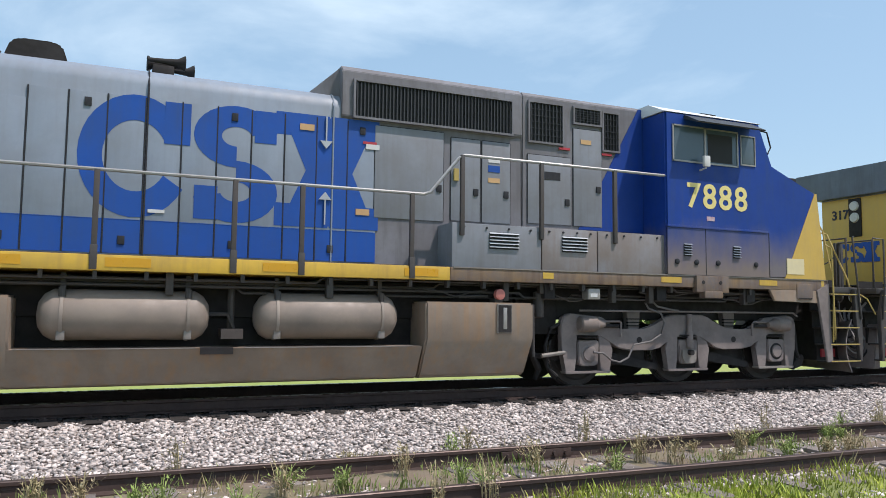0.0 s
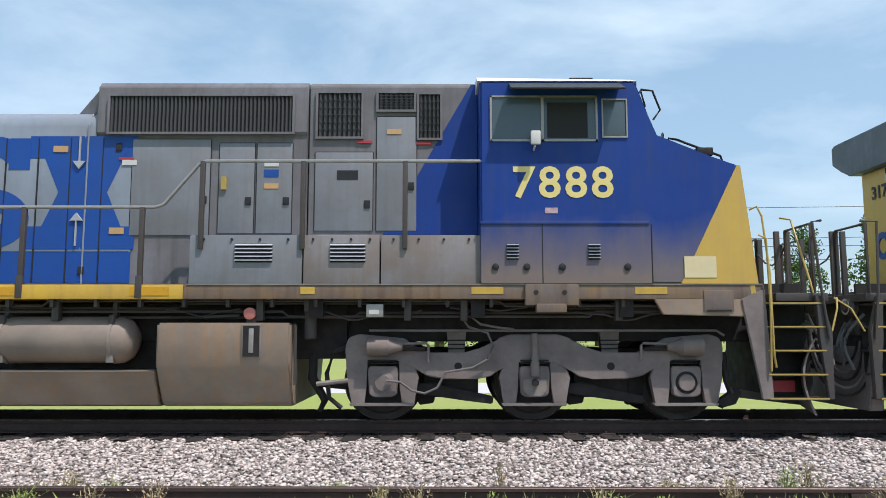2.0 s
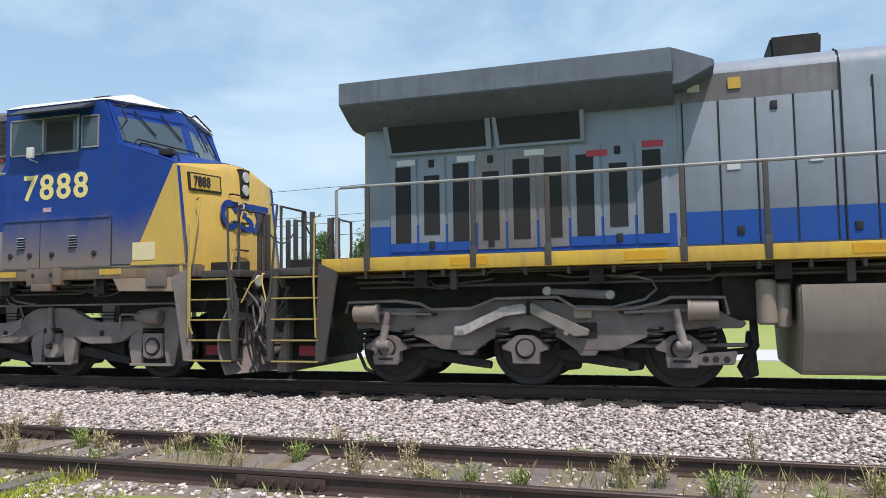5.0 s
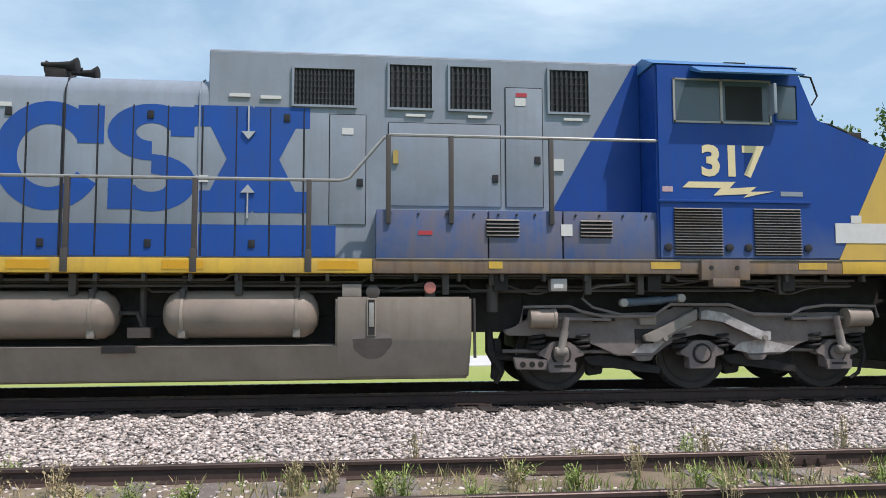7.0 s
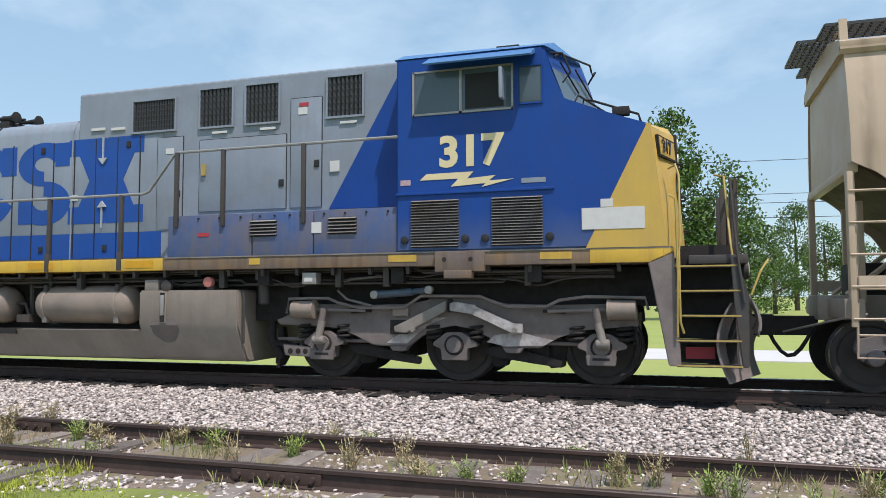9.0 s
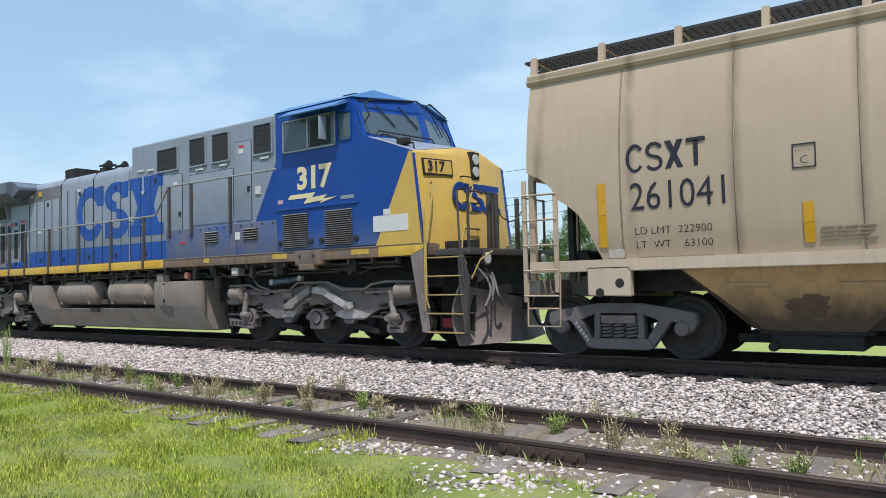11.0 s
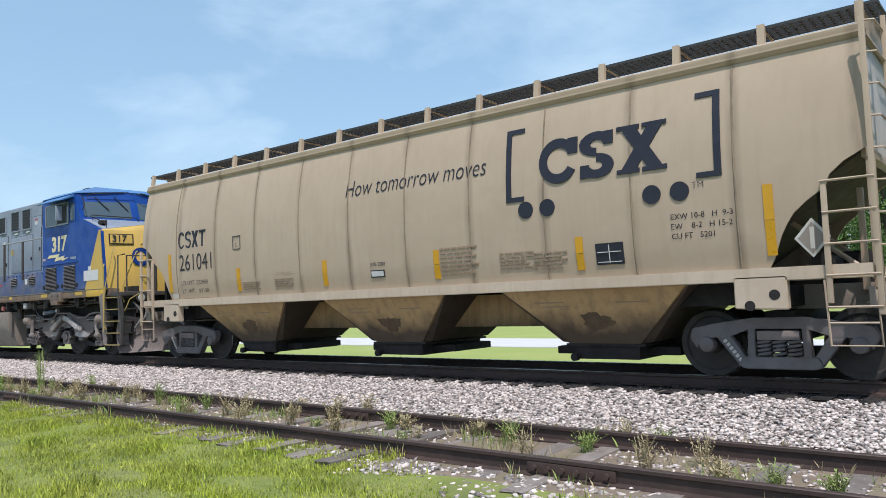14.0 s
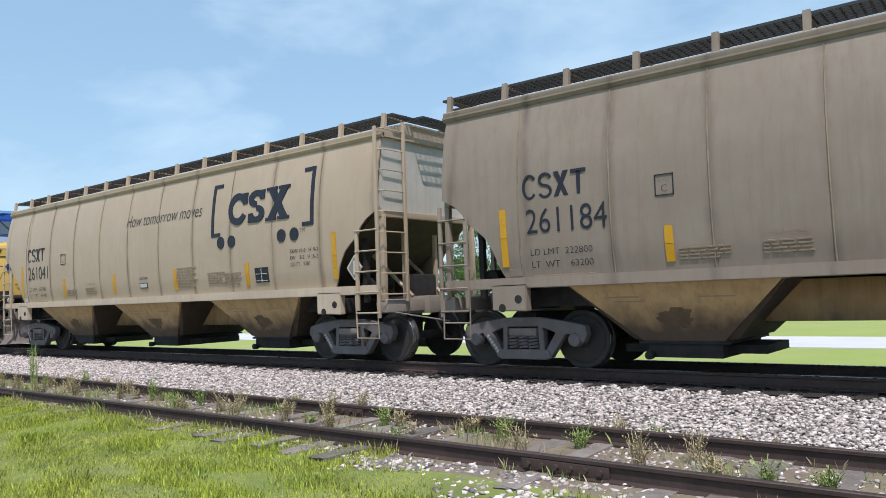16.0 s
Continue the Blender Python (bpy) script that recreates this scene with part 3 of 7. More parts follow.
# ---- plants ----
def build_grass():
    rng = np.random.default_rng(8)
    tri = np.array([[(-0.5, 0, 0), (0.5, 0, 0), (0.35, 0.25, 0.55), (0.1, 0.75, 1.0)], [(-0.5, 0, 0), (0.5, 0, 0), (0.2, -0.1, 0.6), (-0.3, -0.35, 1.0)], [(-0.5, 0, 0), (0.5, 0, 0), (0.5, 0.4, 0.5), (0.4, 1.1, 0.85)]])
    face = np.array([(0, 1, 2, 3)])

    def sow(name, n, x0, x1, y0, y1, low, high, mat, label, keep, width=0.016):
        x, y = rng.uniform(x0, x1, n), rng.uniform(y0, y1, n)
        ok = keep(x, y)
        x, y = x[ok], y[ok]
        h = rng.uniform(low, high, len(x)) * (0.75 + 0.5 * (np.sin(x * 1.9) * np.sin(y * 2.7 + x)) ** 2)
        p = np.stack([x, y, np.vectorize(ground_height)(y) - 0.015], 1)
        sc = np.stack([rng.uniform(0.7, 1.4, len(x)) * width, h * 0.45, h], 1)
        scatter_mesh(name, tri, face, p, sc, rng.uniform(0, 6.28, len(x)), mat, label, "grass")
    gravel = lambda x, y: (x > -5.6) & (x < 3.2) & (y > 4.3 + 0.28 * np.abs(x + 1.2) + 0.3 * np.sin(x * 2.3))
    sow("lawn_grass", 330000, -22, 6, 1.9, 6.25, 0.02, 0.075, BLADE, "short bright green lawn grass", lambda x, y: (~gravel(x, y)) & (y > 1.2 - 0.35 * x - 1.0) & (y < 6.08 + 0.1 * np.sin(x * 3.1)), 0.012)
    sow("lawn_tufts", 42000, -22, -3, 2.2, 6.2, 0.05, 0.13, BLADE, "longer grass tufts in the lawn", lambda x, y: (~gravel(x, y)) & ((np.sin(x * 2.7 + 2 * np.sin(y * 1.9)) * np.sin(y * 3.4 + x) > 0.35) | (y > 5.6)), 0.014)
    sow("far_lawn_grass", 22000, -60, -26, 1.0, 6.6, 0.07, 0.16, BLADE, "short bright green lawn grass", lambda x, y: x < 0, 0.04)
    sow("near_lawn_grass", 26000, 3, 22, 3.4, 6.1, 0.06, 0.16, BLADE, "bright green grass beside the siding", lambda x, y: np.sin(x * 1.3) + np.sin(x * 0.5 + y) > -0.7)
    sow("gravel_grass", 3500, -6, 4, 3.6, 6.1, 0.05, 0.16, BLADE, "grass tufts in gravel", lambda x, y: np.sin(x * 2.9 + 1) * np.sin(y * 4.2) > 0.45, 0.014)
    sow("siding_grass", 26000, -45, 24, 6.0, 8.1, 0.06, 0.2, GREENWEED, "grass tufts between the siding rails", lambda x, y: np.sin(x * 2.1) * np.sin(y * 3.3 + x * 0.7) + 0.3 * np.sin(x * 0.37) > 0.3, 0.012)
    sow("dry_grass", 22000, -40, 24, 6.0, 8.3, 0.06, 0.22, STEM, "dry grass tufts along the siding", lambda x, y: np.sin(x * 3.7 + 1) * np.sin(y * 4.1 - x * 0.9) + 0.2 * np.sin(x * 0.23) > 0.35, 0.009)


def build_weeds():
    rng = random.Random(21)

    def clump(verts, faces, x, y, h, stems, spread):
        for i in range(stems):
            a, lean = rng.uniform(0, 6.28), rng.uniform(0.1, 1.0) * spread
            hh = h * rng.uniform(0.55, 1.1)
            bx, by = x + rng.uniform(-0.06, 0.06), y + rng.uniform(-0.06, 0.06)
            z = ground_height(y)
            px, py = math.cos(a + 1.57) * 0.0035, math.sin(a + 1.57) * 0.0035
            pts = [(bx + math.cos(a) * lean * f * f, by + math.sin(a) * lean * f * f, z + hh * f) for f in (0, 0.4, 0.75, 1)]
            k = len(verts)
            for p in pts:
                verts.append((p[0] - px, p[1] - py, p[2]))
                verts.append((p[0] + px, p[1] + py, p[2]))
            for j in range(3):
                faces.append((k + 2 * j, k + 2 * j + 1, k + 2 * j + 3, k + 2 * j + 2))
            for j in range(7):
                f = rng.uniform(0.25, 1.0)
                c = (bx + math.cos(a) * lean * f * f, by + math.sin(a) * lean * f * f, z + hh * f)
                b, ln = rng.uniform(0, 6.28), rng.uniform(0.015, 0.045)
                k = len(verts)
                verts.append(c)
                verts.append((c[0] + math.cos(b) * ln, c[1] + math.sin(b) * ln, c[2] + ln * rng.uniform(0.1, 0.9)))
                verts.append((c[0] + math.cos(b + 0.5) * ln * 0.7, c[1] + math.sin(b + 0.5) * ln * 0.7, c[2] + ln * 0.1))
                faces.append((k, k + 1, k + 2))

    def make(name, spots, mat, label):
        verts, faces = [], []
        for s in spots:
            clump(verts, faces, *s)
        me = bpy.data.meshes.new(name)
        me.from_pydata([(a * K, b * K, c * K) for a, b, c in verts], [], faces)
        me.materials.append(mat)
        tagged(new(name, me), label, "weeds", "", "stuff")
    dry, green = [], []
    x = -30.0
    while x < 20:
        x += rng.uniform(0.1, 0.5)
        y = SIDING_Y + SIDING_SLOPE * x + rng.choice((0.25, 0.5, 0.8, 1.0, 1.2, 1.3, 1.7))
        (dry if rng.random() < 0.62 else green).append((x, y + rng.uniform(-0.1, 0.1), rng.uniform(0.15, 0.38), rng.randint(24, 46), rng.uniform(0.1, 0.26)))
    for x, y in ((-16.6, 7.0), (-16.3, 6.9), (-16.9, 7.1)):
        green.append((x, y, 0.95, 12, 0.15))
    for x, y in ((2.6, 6.0), (3.1, 6.05), (0.6, 8.0), (5.5, 8.1), (8.5, 8.0), (11.0, 8.1)):
        dry.append((x, y, 0.42, 16, 0.15))
    make("dry_weeds", dry, STEM, "dry brown weeds growing along the siding")
    make("green_weeds", green, GREENWEED, "green weeds growing along the siding")


def tree_kind(seed, h, pine=False):
    """Trunk with limbs, and a crown of many leaf clumps with gaps."""
    rng = random.Random(seed)
    bm = B()
    tube(bm, [(0, 0, -0.3), (0.1, 0.05, h * 0.25), (-0.05, 0.1, h * 0.55), (0.05, 0, h * 0.9)], [h * 0.028, h * 0.022, h * 0.015, h * 0.005], 9)
    centres = []
    for i in range(11):
        z = h * rng.uniform(0.25, 0.75)
        a = i * 2.4 + rng.uniform(-0.4, 0.4)
        ln = h * rng.uniform(0.16, 0.32) * (1.15 - z / h)
        tip = (math.cos(a) * ln, math.sin(a) * ln, z + ln * 0.55)
        tube(bm, [(0, 0, z), (tip[0] * 0.5, tip[1] * 0.5, z + ln * 0.2), tip], [h * 0.01, h * 0.007, h * 0.003], 6)
        centres.append(tip)
    trunk = mesh_of("trunk", bm, BARK)
    for i in range(42):
        f = rng.uniform(0.07, 1.0)
        r = h * 0.27 * math.sin(math.pi * min(1, 0.12 + f * 0.82)) * (0.75 if pine else 1.0)
        a = rng.uniform(0, 6.28)
        q = rng.uniform(0.3, 1.0) ** 0.5
        centres.append((math.cos(a) * r * q, math.sin(a) * r * q, h * f))
    verts, faces = [], []
    for c in centres:
        cr = h * rng.uniform(0.06, 0.12)
        for k in range(130):
            d = Vector((rng.gauss(0, 1), rng.gauss(0, 1), rng.gauss(0, 0.8))).normalized() * cr * rng.uniform(0.4, 1.05)
            p = Vector(c) + d
            u = Vector((rng.gauss(0, 1), rng.gauss(0, 1), rng.gauss(0, 1))).normalized()
            w = u.cross(Vector((rng.gauss(0, 1), rng.gauss(0, 1), rng.gauss(0, 1)))).normalized()
            s = h * rng.uniform(0.007, 0.015)
            k0 = len(verts)
            verts += [p - u * s, p + w * s * 0.6, p + u * s, p - w * s * 0.6]
            faces.append((k0, k0 + 1, k0 + 2, k0 + 3))
    me = bpy.data.meshes.new("crown")
    me.from_pydata([tuple(v * K) for v in verts], [], faces)
    me.materials.append(LEAF)
    root = thing("tree", 0, 0, 0, "leafy green roadside tree with an uneven crown", "tree", "trees behind the road")
    for n, m in (("trunk", trunk), ("crown", me)):
        o = new(n, m)
        o.parent = root
    return root


def build_trees():
    rng = random.Random(31)
    kinds = [tree_kind(1, 10), tree_kind(2, 12), tree_kind(3, 9), tree_kind(4, 13, True)]
    spots = []
    # azimuth left of the straight view, distance, height factor
    for a in range(-60, 56, 3):
        spots.append((a + rng.uniform(-1.2, 1.2), rng.uniform(78, 105), rng.uniform(0.75, 1.1)))
    for a, d, f in ((8, 80, 1.05), (10.5, 76, 1.0), (12.5, 79, 0.95), (15, 75, 1.0), (17.5, 82, 1.0), (-3.2, 60, 1.25), (-4.8, 63, 0.6), (-9.6, 70, 0.95), (0.2, 60, 1.15), (-31.8, 62, 1.35), (-34, 56, 1.45), (-36.5, 54, 1.4), (-39, 58, 1.5), (-41.5, 56, 1.45), (-44, 58, 1.4), (-46.5, 60, 1.1), (9.2, 70, 0.6), (11.5, 68, 0.55), (13.8, 69, 0.6), (16.2, 70, 0.55), (18.8, 72, 0.6), (7, 73, 0.6), (21.5, 78, 0.7), (24.5, 80, 0.75), (26.5, 84, 0.8), (28.5, 82, 0.75), (33.5, 84, 0.75), (38.5, 86, 0.8), (23, 86, 0.9), (31, 90, 0.9), (36, 86, 0.9), (20, 90, 0.95), (6, 88, 0.9)):
        spots.append((a, d, f))
    first = set()
    for i, (a, d, f) in enumerate(spots):
        t = kinds[i % 4]
        x, y = -math.tan(radians(a)) * d, d
        m = pose(x * K, y * K, -0.5 * K, 0, 0, rng.uniform(0, 360))
        if i % 4 not in first:
            first.add(i % 4)
            t.matrix_basis = m
            t.scale = (f, f, f)
        else:
            c = copy_thing(t, m)
            c.scale = (f, f, f * rng.uniform(0.9, 1.1))


def build_pole():
    pole = thing("utility_pole", -13.0, 55, -0.5, "weathered wooden utility pole with a crossarm and wires", "utility pole")
    bm = B()
    tube(bm, [(0, 0, -0.5), (0, 0, 12.2)], [0.17, 0.11], 12)
    part("shaft", bm, POLEWOOD, pole)
    bm = B()
    box(bm, -1.1, 1.1, -0.06, 0.06, 11.3, 11.45)
    part("crossarm", bm, POLEWOOD, pole)
    bm = B()
    tube(bm, [(0, 0, 11.0), (0.6, -0.1, 11.5), (1.0, -0.1, 11.5)], 0.035, 6)
    box(bm, 0.9, 1.25, -0.18, -0.02, 11.42, 11.55, 0.02)
    part("lamp_arm", bm, POST, pole)
    for k, z in enumerate((11.5, 9.2, 8.6, 7.6)):
        bm = B()
        tube(bm, [(-60 + i * 6, 0.1 * k, z - 0.5 * math.sin(math.pi * ((i % 10) / 10))) for i in range(21)], 0.02, 4)
        part("wire", bm, BLACK, pole)


def build_sign():
    """A yellow diamond warning sign standing close by, seen edge-high at the left."""
    sign = thing("warning_sign", -6.21, 1.68, GROUND, "yellow diamond road warning sign with a black border on a post", "road sign")
    turn = 66.5

    def flat(name, size, y, mat, parent, hole=0.0, radius=0.07):
        outline = []
        for cx, cz, a0 in ((1, 1, 0), (-1, 1, 90), (-1, -1, 180), (1, -1, 270)):
            for k in range(5):
                a = radians(a0 + 22.5 * k)
                outline.append((cx * (size - radius) + radius * math.cos(a), cz * (size - radius) + radius * math.sin(a)))
        bm = B()
        prism(bm, outline, y, y + 0.006, "y")
        for v in bm.verts:
            v.co = pose(0, 0, 1.57, 0, 0, turn) @ (pose(0, 0, 0, 0, -32, 0) @ v.co)
        return part(name, bm, mat, parent)
    face = flat("sign_face", 0.42, 0.0, SIGNYELLOW, sign)
    flat("border", 0.385, -0.003, INK, face)
    flat("sign_field", 0.365, -0.006, SIGNYELLOW, face)
    bm = B()
    ring_sector_flat = [(0.13 * math.cos(radians(30 * k)), 0.13 * math.sin(radians(30 * k))) for k in range(12)]
    prism(bm, ring_sector_flat, -0.009, -0.004, "y")
    for v in bm.verts:
        v.co = pose(0, 0, 1.57, 0, 0, turn) @ v.co
    part("symbol", bm, RED, face)
    bm = B()
    tube(bm, [(-0.02, 0.04, 0), (-0.02, 0.04, 2.1)], 0.03, 8)
    part("sign_post", bm, TRUCKLIGHT, sign)


build_ground()
build_tracks()
build_pole()
build_sign()


# ---- the train ----
def quad_patch(bm, quad, u0, u1, v0, v1, lift, thick=0.02):
    """A plate on the four-cornered face quad (bottom left, bottom right, top right, top left), lifted from it."""
    a, b, c, d = [Vector(p) for p in quad]
    n = (b - a).cross(d - a).normalized()

    def at(u, v):
        return (a * (1 - u) + b * u) * (1 - v) + (d * (1 - u) + c * u) * v
    pts = [at(u0, v0), at(u1, v0), at(u1, v1), at(u0, v1)]
    lo = [bm.verts.new(p + n * (lift - thick)) for p in pts]
    hi = [bm.verts.new(p + n * lift) for p in pts]
    bm.faces.new(lo[::-1])
    bm.faces.new(hi)
    for i in range(4):
        bm.faces.new((lo[i], lo[(i + 1) % 4], hi[(i + 1) % 4], hi[i]))
    return bm


def hull(bm, points):
    vs = [bm.verts.new(p) for p in points]
    bmesh.ops.convex_hull(bm, input=vs)
    return bm


def wheelset(parent, x, r, w=0.75, rim=None):
    """An axle with two wheels, each turning with it."""
    bm = B()
    lathe(bm, [(-w - 0.3, 0.07), (-w - 0.3, 0.09), (w + 0.3, 0.09), (w + 0.3, 0.07)], (0, 0, 0), "y", 12)
    axle = part("wheelset", bm, WHEEL, parent, "", (x, 0, r))
    bm = B()
    lathe(bm, [(-0.09, r * 0.30), (-0.12, r * 0.28), (-0.12, 0.10), (-0.125, 0.0001)][::-1], (0, 0, 0), "y", 36)
    lathe(bm, [(-0.075, r * 0.2), (-0.06, r * 0.78), (-0.085, r * 0.84), (-0.085, r * 0.985), (0.03, r), (0.05, r * 1.05), (0.075, r * 1.05), (0.075, r * 0.8), (0.02, r * 0.3)], (0, 0, 0), "y", 44)
    near = part("wheel", bm, WHEEL, axle, "dark worn steel wheel", (0, -w, 0))
    share("wheel", near, axle, (0, w, 0), (0, 0, 180))
    bm = B()
    lathe(bm, [(-0.075, r * 0.995), (-0.07, r * 1.004), (0.028, r * 1.004), (0.03, r * 0.99)], (0, 0, 0), "y", 44)
    bmesh.ops.delete(bm, geom=[f for f in bm.faces if len(f.verts) > 4], context="FACES_ONLY")
    part("tread", bm, TREAD, axle, "polished running surface", (0, -w, 0))
    bm = B()
    for k in range(3):
        a = 2.1 * k + 0.4
        lathe(bm, [(-0.02, 0.035), (0.0, 0.035)], (math.cos(a) * 0.07, -w - 0.3, math.sin(a) * 0.07), "y", 6)
    part("axle_bolts", bm, TRUCKLIGHT, axle)
    return axle


def coil(bm, x, y, z0, z1, r, wire=0.022, turns=5):
    tube(bm, [(x + r * math.cos(a), y + r * math.sin(a), z0 + (z1 - z0) * a / (2 * math.pi * turns)) for a in [2 * math.pi * turns * i / (turns * 10) for i in range(turns * 10 + 1)]], wire, 5)
    return bm


def loco_truck(loco, xs, radial, m=1):
    """A three-axle truck: side frames, pedestals, axle boxes, springs, brake cylinders, wheelsets; m = -1 turns it end for end."""
    c = xs[1]
    steel = RADIAL if radial else TRUCK
    sets = [wheelset(loco, x, 0.567) for x in xs]
    e = (xs[2] - xs[0]) / 2

    def at(points):
        return [(c + m * x, z) for x, z in points]

    def plate_at(name, points, w0, w1, mat, label="", bevel=0.012):
        return part(name, prism(B(), at(points), -w1, -w0, "y", bevel), mat, loco, label)

    def rod(name, points, r, mat, label="", w=1.24, sides=7):
        return part(name, tube(B(), [(c + m * q[0], -(q[2] if len(q) > 2 else w), q[1]) for q in points], r, sides), mat, loco, label)

    def drum(name, x, z, w, profile, mat, label="", sides=18):
        return part(name, lathe(B(), profile, (c + m * x, -w, z), "x", sides), mat, loco, label)
    if radial:
        band = [(-e - 0.86, 0.93), (-e - 0.62, 1.0), (-e - 0.46, 1.14), (-e - 0.3, 1.19), (-1.45, 1.17), (-0.7, 1.17), (-0.42, 1.27), (0.42, 1.27), (0.8, 1.17), (1.5, 1.17), (e + 0.3, 1.19), (e + 0.5, 1.12), (e + 0.52, 0.86),
                (e + 0.1, 0.84), (e - 0.28, 0.82), (e - 0.6, 0.70), (e - 0.88, 0.54), (0.76, 0.53), (0.55, 0.68), (0.32, 0.82), (0.0, 0.88), (-0.32, 0.82), (-0.55, 0.68), (-0.74, 0.53), (-1.32, 0.54), (-1.6, 0.68), (-e + 0.28, 0.82), (-e - 0.2, 0.84), (-e - 0.8, 0.85)]
    else:
        half = [(0.35, 1.255), (0.52, 1.2), (0.78, 1.04), (1.0, 0.975), (1.5, 0.975), (e - 0.5, 1.06), (e - 0.3, 1.2), (e + 0.36, 1.26), (e + 0.5, 1.21), (e + 0.55, 1.08), (e + 0.54, 0.86), (e + 0.27, 0.89), (e - 0.27, 0.89), (1.78, 0.80), (1.55, 0.66), (1.3, 0.615), (0.84, 0.615), (0.64, 0.65), (0.44, 0.80), (0.29, 0.875)]
        band = [(-x, z) for x, z in half[:10][::-1]] + half + [(-x, z) for x, z in half[10:][::-1]]
    for side in (-1, 1):
        y0, y1 = sorted((side * 1.04, side * 1.17))
        part("truck_frame", prism(B(), at(band), y0, y1, "y", 0.018), steel, loco, "dusty cast steel side frame")
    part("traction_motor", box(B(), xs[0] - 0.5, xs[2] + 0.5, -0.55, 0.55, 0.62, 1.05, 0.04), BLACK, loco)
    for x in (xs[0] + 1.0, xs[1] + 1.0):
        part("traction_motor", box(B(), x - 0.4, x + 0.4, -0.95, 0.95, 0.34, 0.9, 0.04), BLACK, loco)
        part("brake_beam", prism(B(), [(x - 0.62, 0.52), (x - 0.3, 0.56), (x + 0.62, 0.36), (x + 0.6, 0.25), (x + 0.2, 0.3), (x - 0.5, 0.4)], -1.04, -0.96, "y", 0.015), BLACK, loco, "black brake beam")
    if radial:
        for i, h in enumerate((-e, 0.0, e)):
            plate_at("axle_box", [(h - 0.34, 0.60), (h - 0.12, 0.76), (h + 0.12, 0.76), (h + 0.36, 0.60), (h + 0.34, 0.54), (h + 0.2, 0.53), (h + 0.2, 0.34), (h - 0.2, 0.34), (h - 0.2, 0.52), (h - 0.33, 0.54)], 1.0, 1.2, steel, "dusty journal box")
            for r, mat, d in ((0.155, BLACK, 0.012), (0.125, steel, 0.03)):
                part("axle_cap", lathe(B(), [(-d, 0.0001), (-d, r * 0.9), (0.0, r)], (c + m * h, -1.2, 0.567), "y", 22), mat, loco)
            for dx in (-0.34, 0.34):
                part("spring", coil(B(), c + m * (h + dx), -1.1, 0.62, 0.86, 0.115, 0.026, 3), BLACK, loco, "dark flat coil spring")
            if h:
                d = 1 if h < 0 else -1
                plate_at("bearing_bracket", [(h - 0.22, 0.46), (h + 0.22, 0.46), (h + 0.2, 0.31), (h - 0.2, 0.31)], 1.2, 1.25, steel)
                plate_at("bracket_slot", [(h - 0.12, 0.42), (h + 0.12, 0.42), (h + 0.12, 0.385), (h - 0.12, 0.385)], 1.24, 1.254, BLACK, "", 0)
                rod("damper", [(h + d * 0.06, 1.12), (h + d * 0.02, 0.9)], 0.05, steel, "", 1.3, 10)
                rod("damper_tube", [(h + d * 0.03, 0.92), (h - d * 0.02, 0.7), (h - d * 0.03, 0.64)], [0.062, 0.058, 0.075], TRUCKLIGHT, "light dusty damper tube", 1.3, 12)
                drum("damper_eye", h - d * 0.03, 0.62, 1.3, [(-0.1, 0.05), (-0.08, 0.07), (0.08, 0.07), (0.1, 0.05)], TRUCKLIGHT)
        plate_at("trailing_link", [(-e - 0.72, 0.54), (-e - 0.2, 0.5), (-e - 0.2, 0.34), (-e - 0.68, 0.36)], 1.12, 1.2, steel, "pierced trailing link")
        for dx in (-0.58, -0.44, -0.31):
            part("link_hole", lathe(B(), [(-0.004, 0.045), (0.02, 0.045)], (c + m * (-e + dx), -1.2, 0.43), "y", 12), BLACK, loco)
        rod("link_tie", [(-e - 0.86, 0.62), (-e + 0.9, 0.6)], 0.03, steel, "", 1.08)
        rod("link_tie", [(0.62, 0.62), (e - 0.2, 0.6)], 0.03, steel, "", 1.08)
        # the two sloping steering links meeting at the middle
        plate_at("steering_link", [(-0.1, 1.24), (-0.1, 1.08), (-0.74, 0.74), (-0.92, 0.76), (-0.94, 0.84), (-0.76, 0.92)], 1.19, 1.3, TRUCKLIGHT, "rubbed light steering link")
        plate_at("steering_link", [(-0.04, 1.2), (0.04, 1.22), (0.36, 1.17), (0.9, 0.9), (1.06, 0.9), (1.06, 0.76), (0.9, 0.76), (0.3, 1.05), (-0.04, 1.08)], 1.19, 1.3, RUBSTEEL, "dusty grey steering link")
        # pocket and recess by the links, their shade drawn as black plates
        plate_at("link_pocket", [(-0.1, 1.26), (-0.03, 1.26), (-0.03, 1.06), (-0.1, 1.06)], 1.17, 1.2, BLACK, "", 0)
        plate_at("link_end", [(-1.04, 0.94), (-0.74, 0.94), (-0.74, 0.72), (-1.04, 0.72)], 1.16, 1.184, BLACK, "", 0.008)
        if m > 0:
            plate_at("rubbed_patch", [(-0.86, 0.74), (-0.5, 0.9), (-0.3, 0.98), (-0.12, 0.98), (-0.34, 0.9), (-0.56, 0.76), (-0.76, 0.58), (-1.1, 0.58), (-1.0, 0.66)], 1.16, 1.176, RUBSTEEL, "paint rubbed to pale metal", 0)
        if m > 0:
            plate_at("rubbed_patch", [(0.5, 0.62), (0.62, 0.72), (1.0, 0.78), (1.2, 0.72), (1.5, 0.66), (1.36, 0.58), (0.8, 0.56)], 1.16, 1.176, RUBSTEEL, "paint rubbed to pale metal", 0)
        for sx in (-0.62, 0.95):
            rod("link_bolt", [(sx, 0.8, 1.29), (sx, 0.8, 1.34)], 0.04, TRUCKLIGHT, "", 1.3, 8)
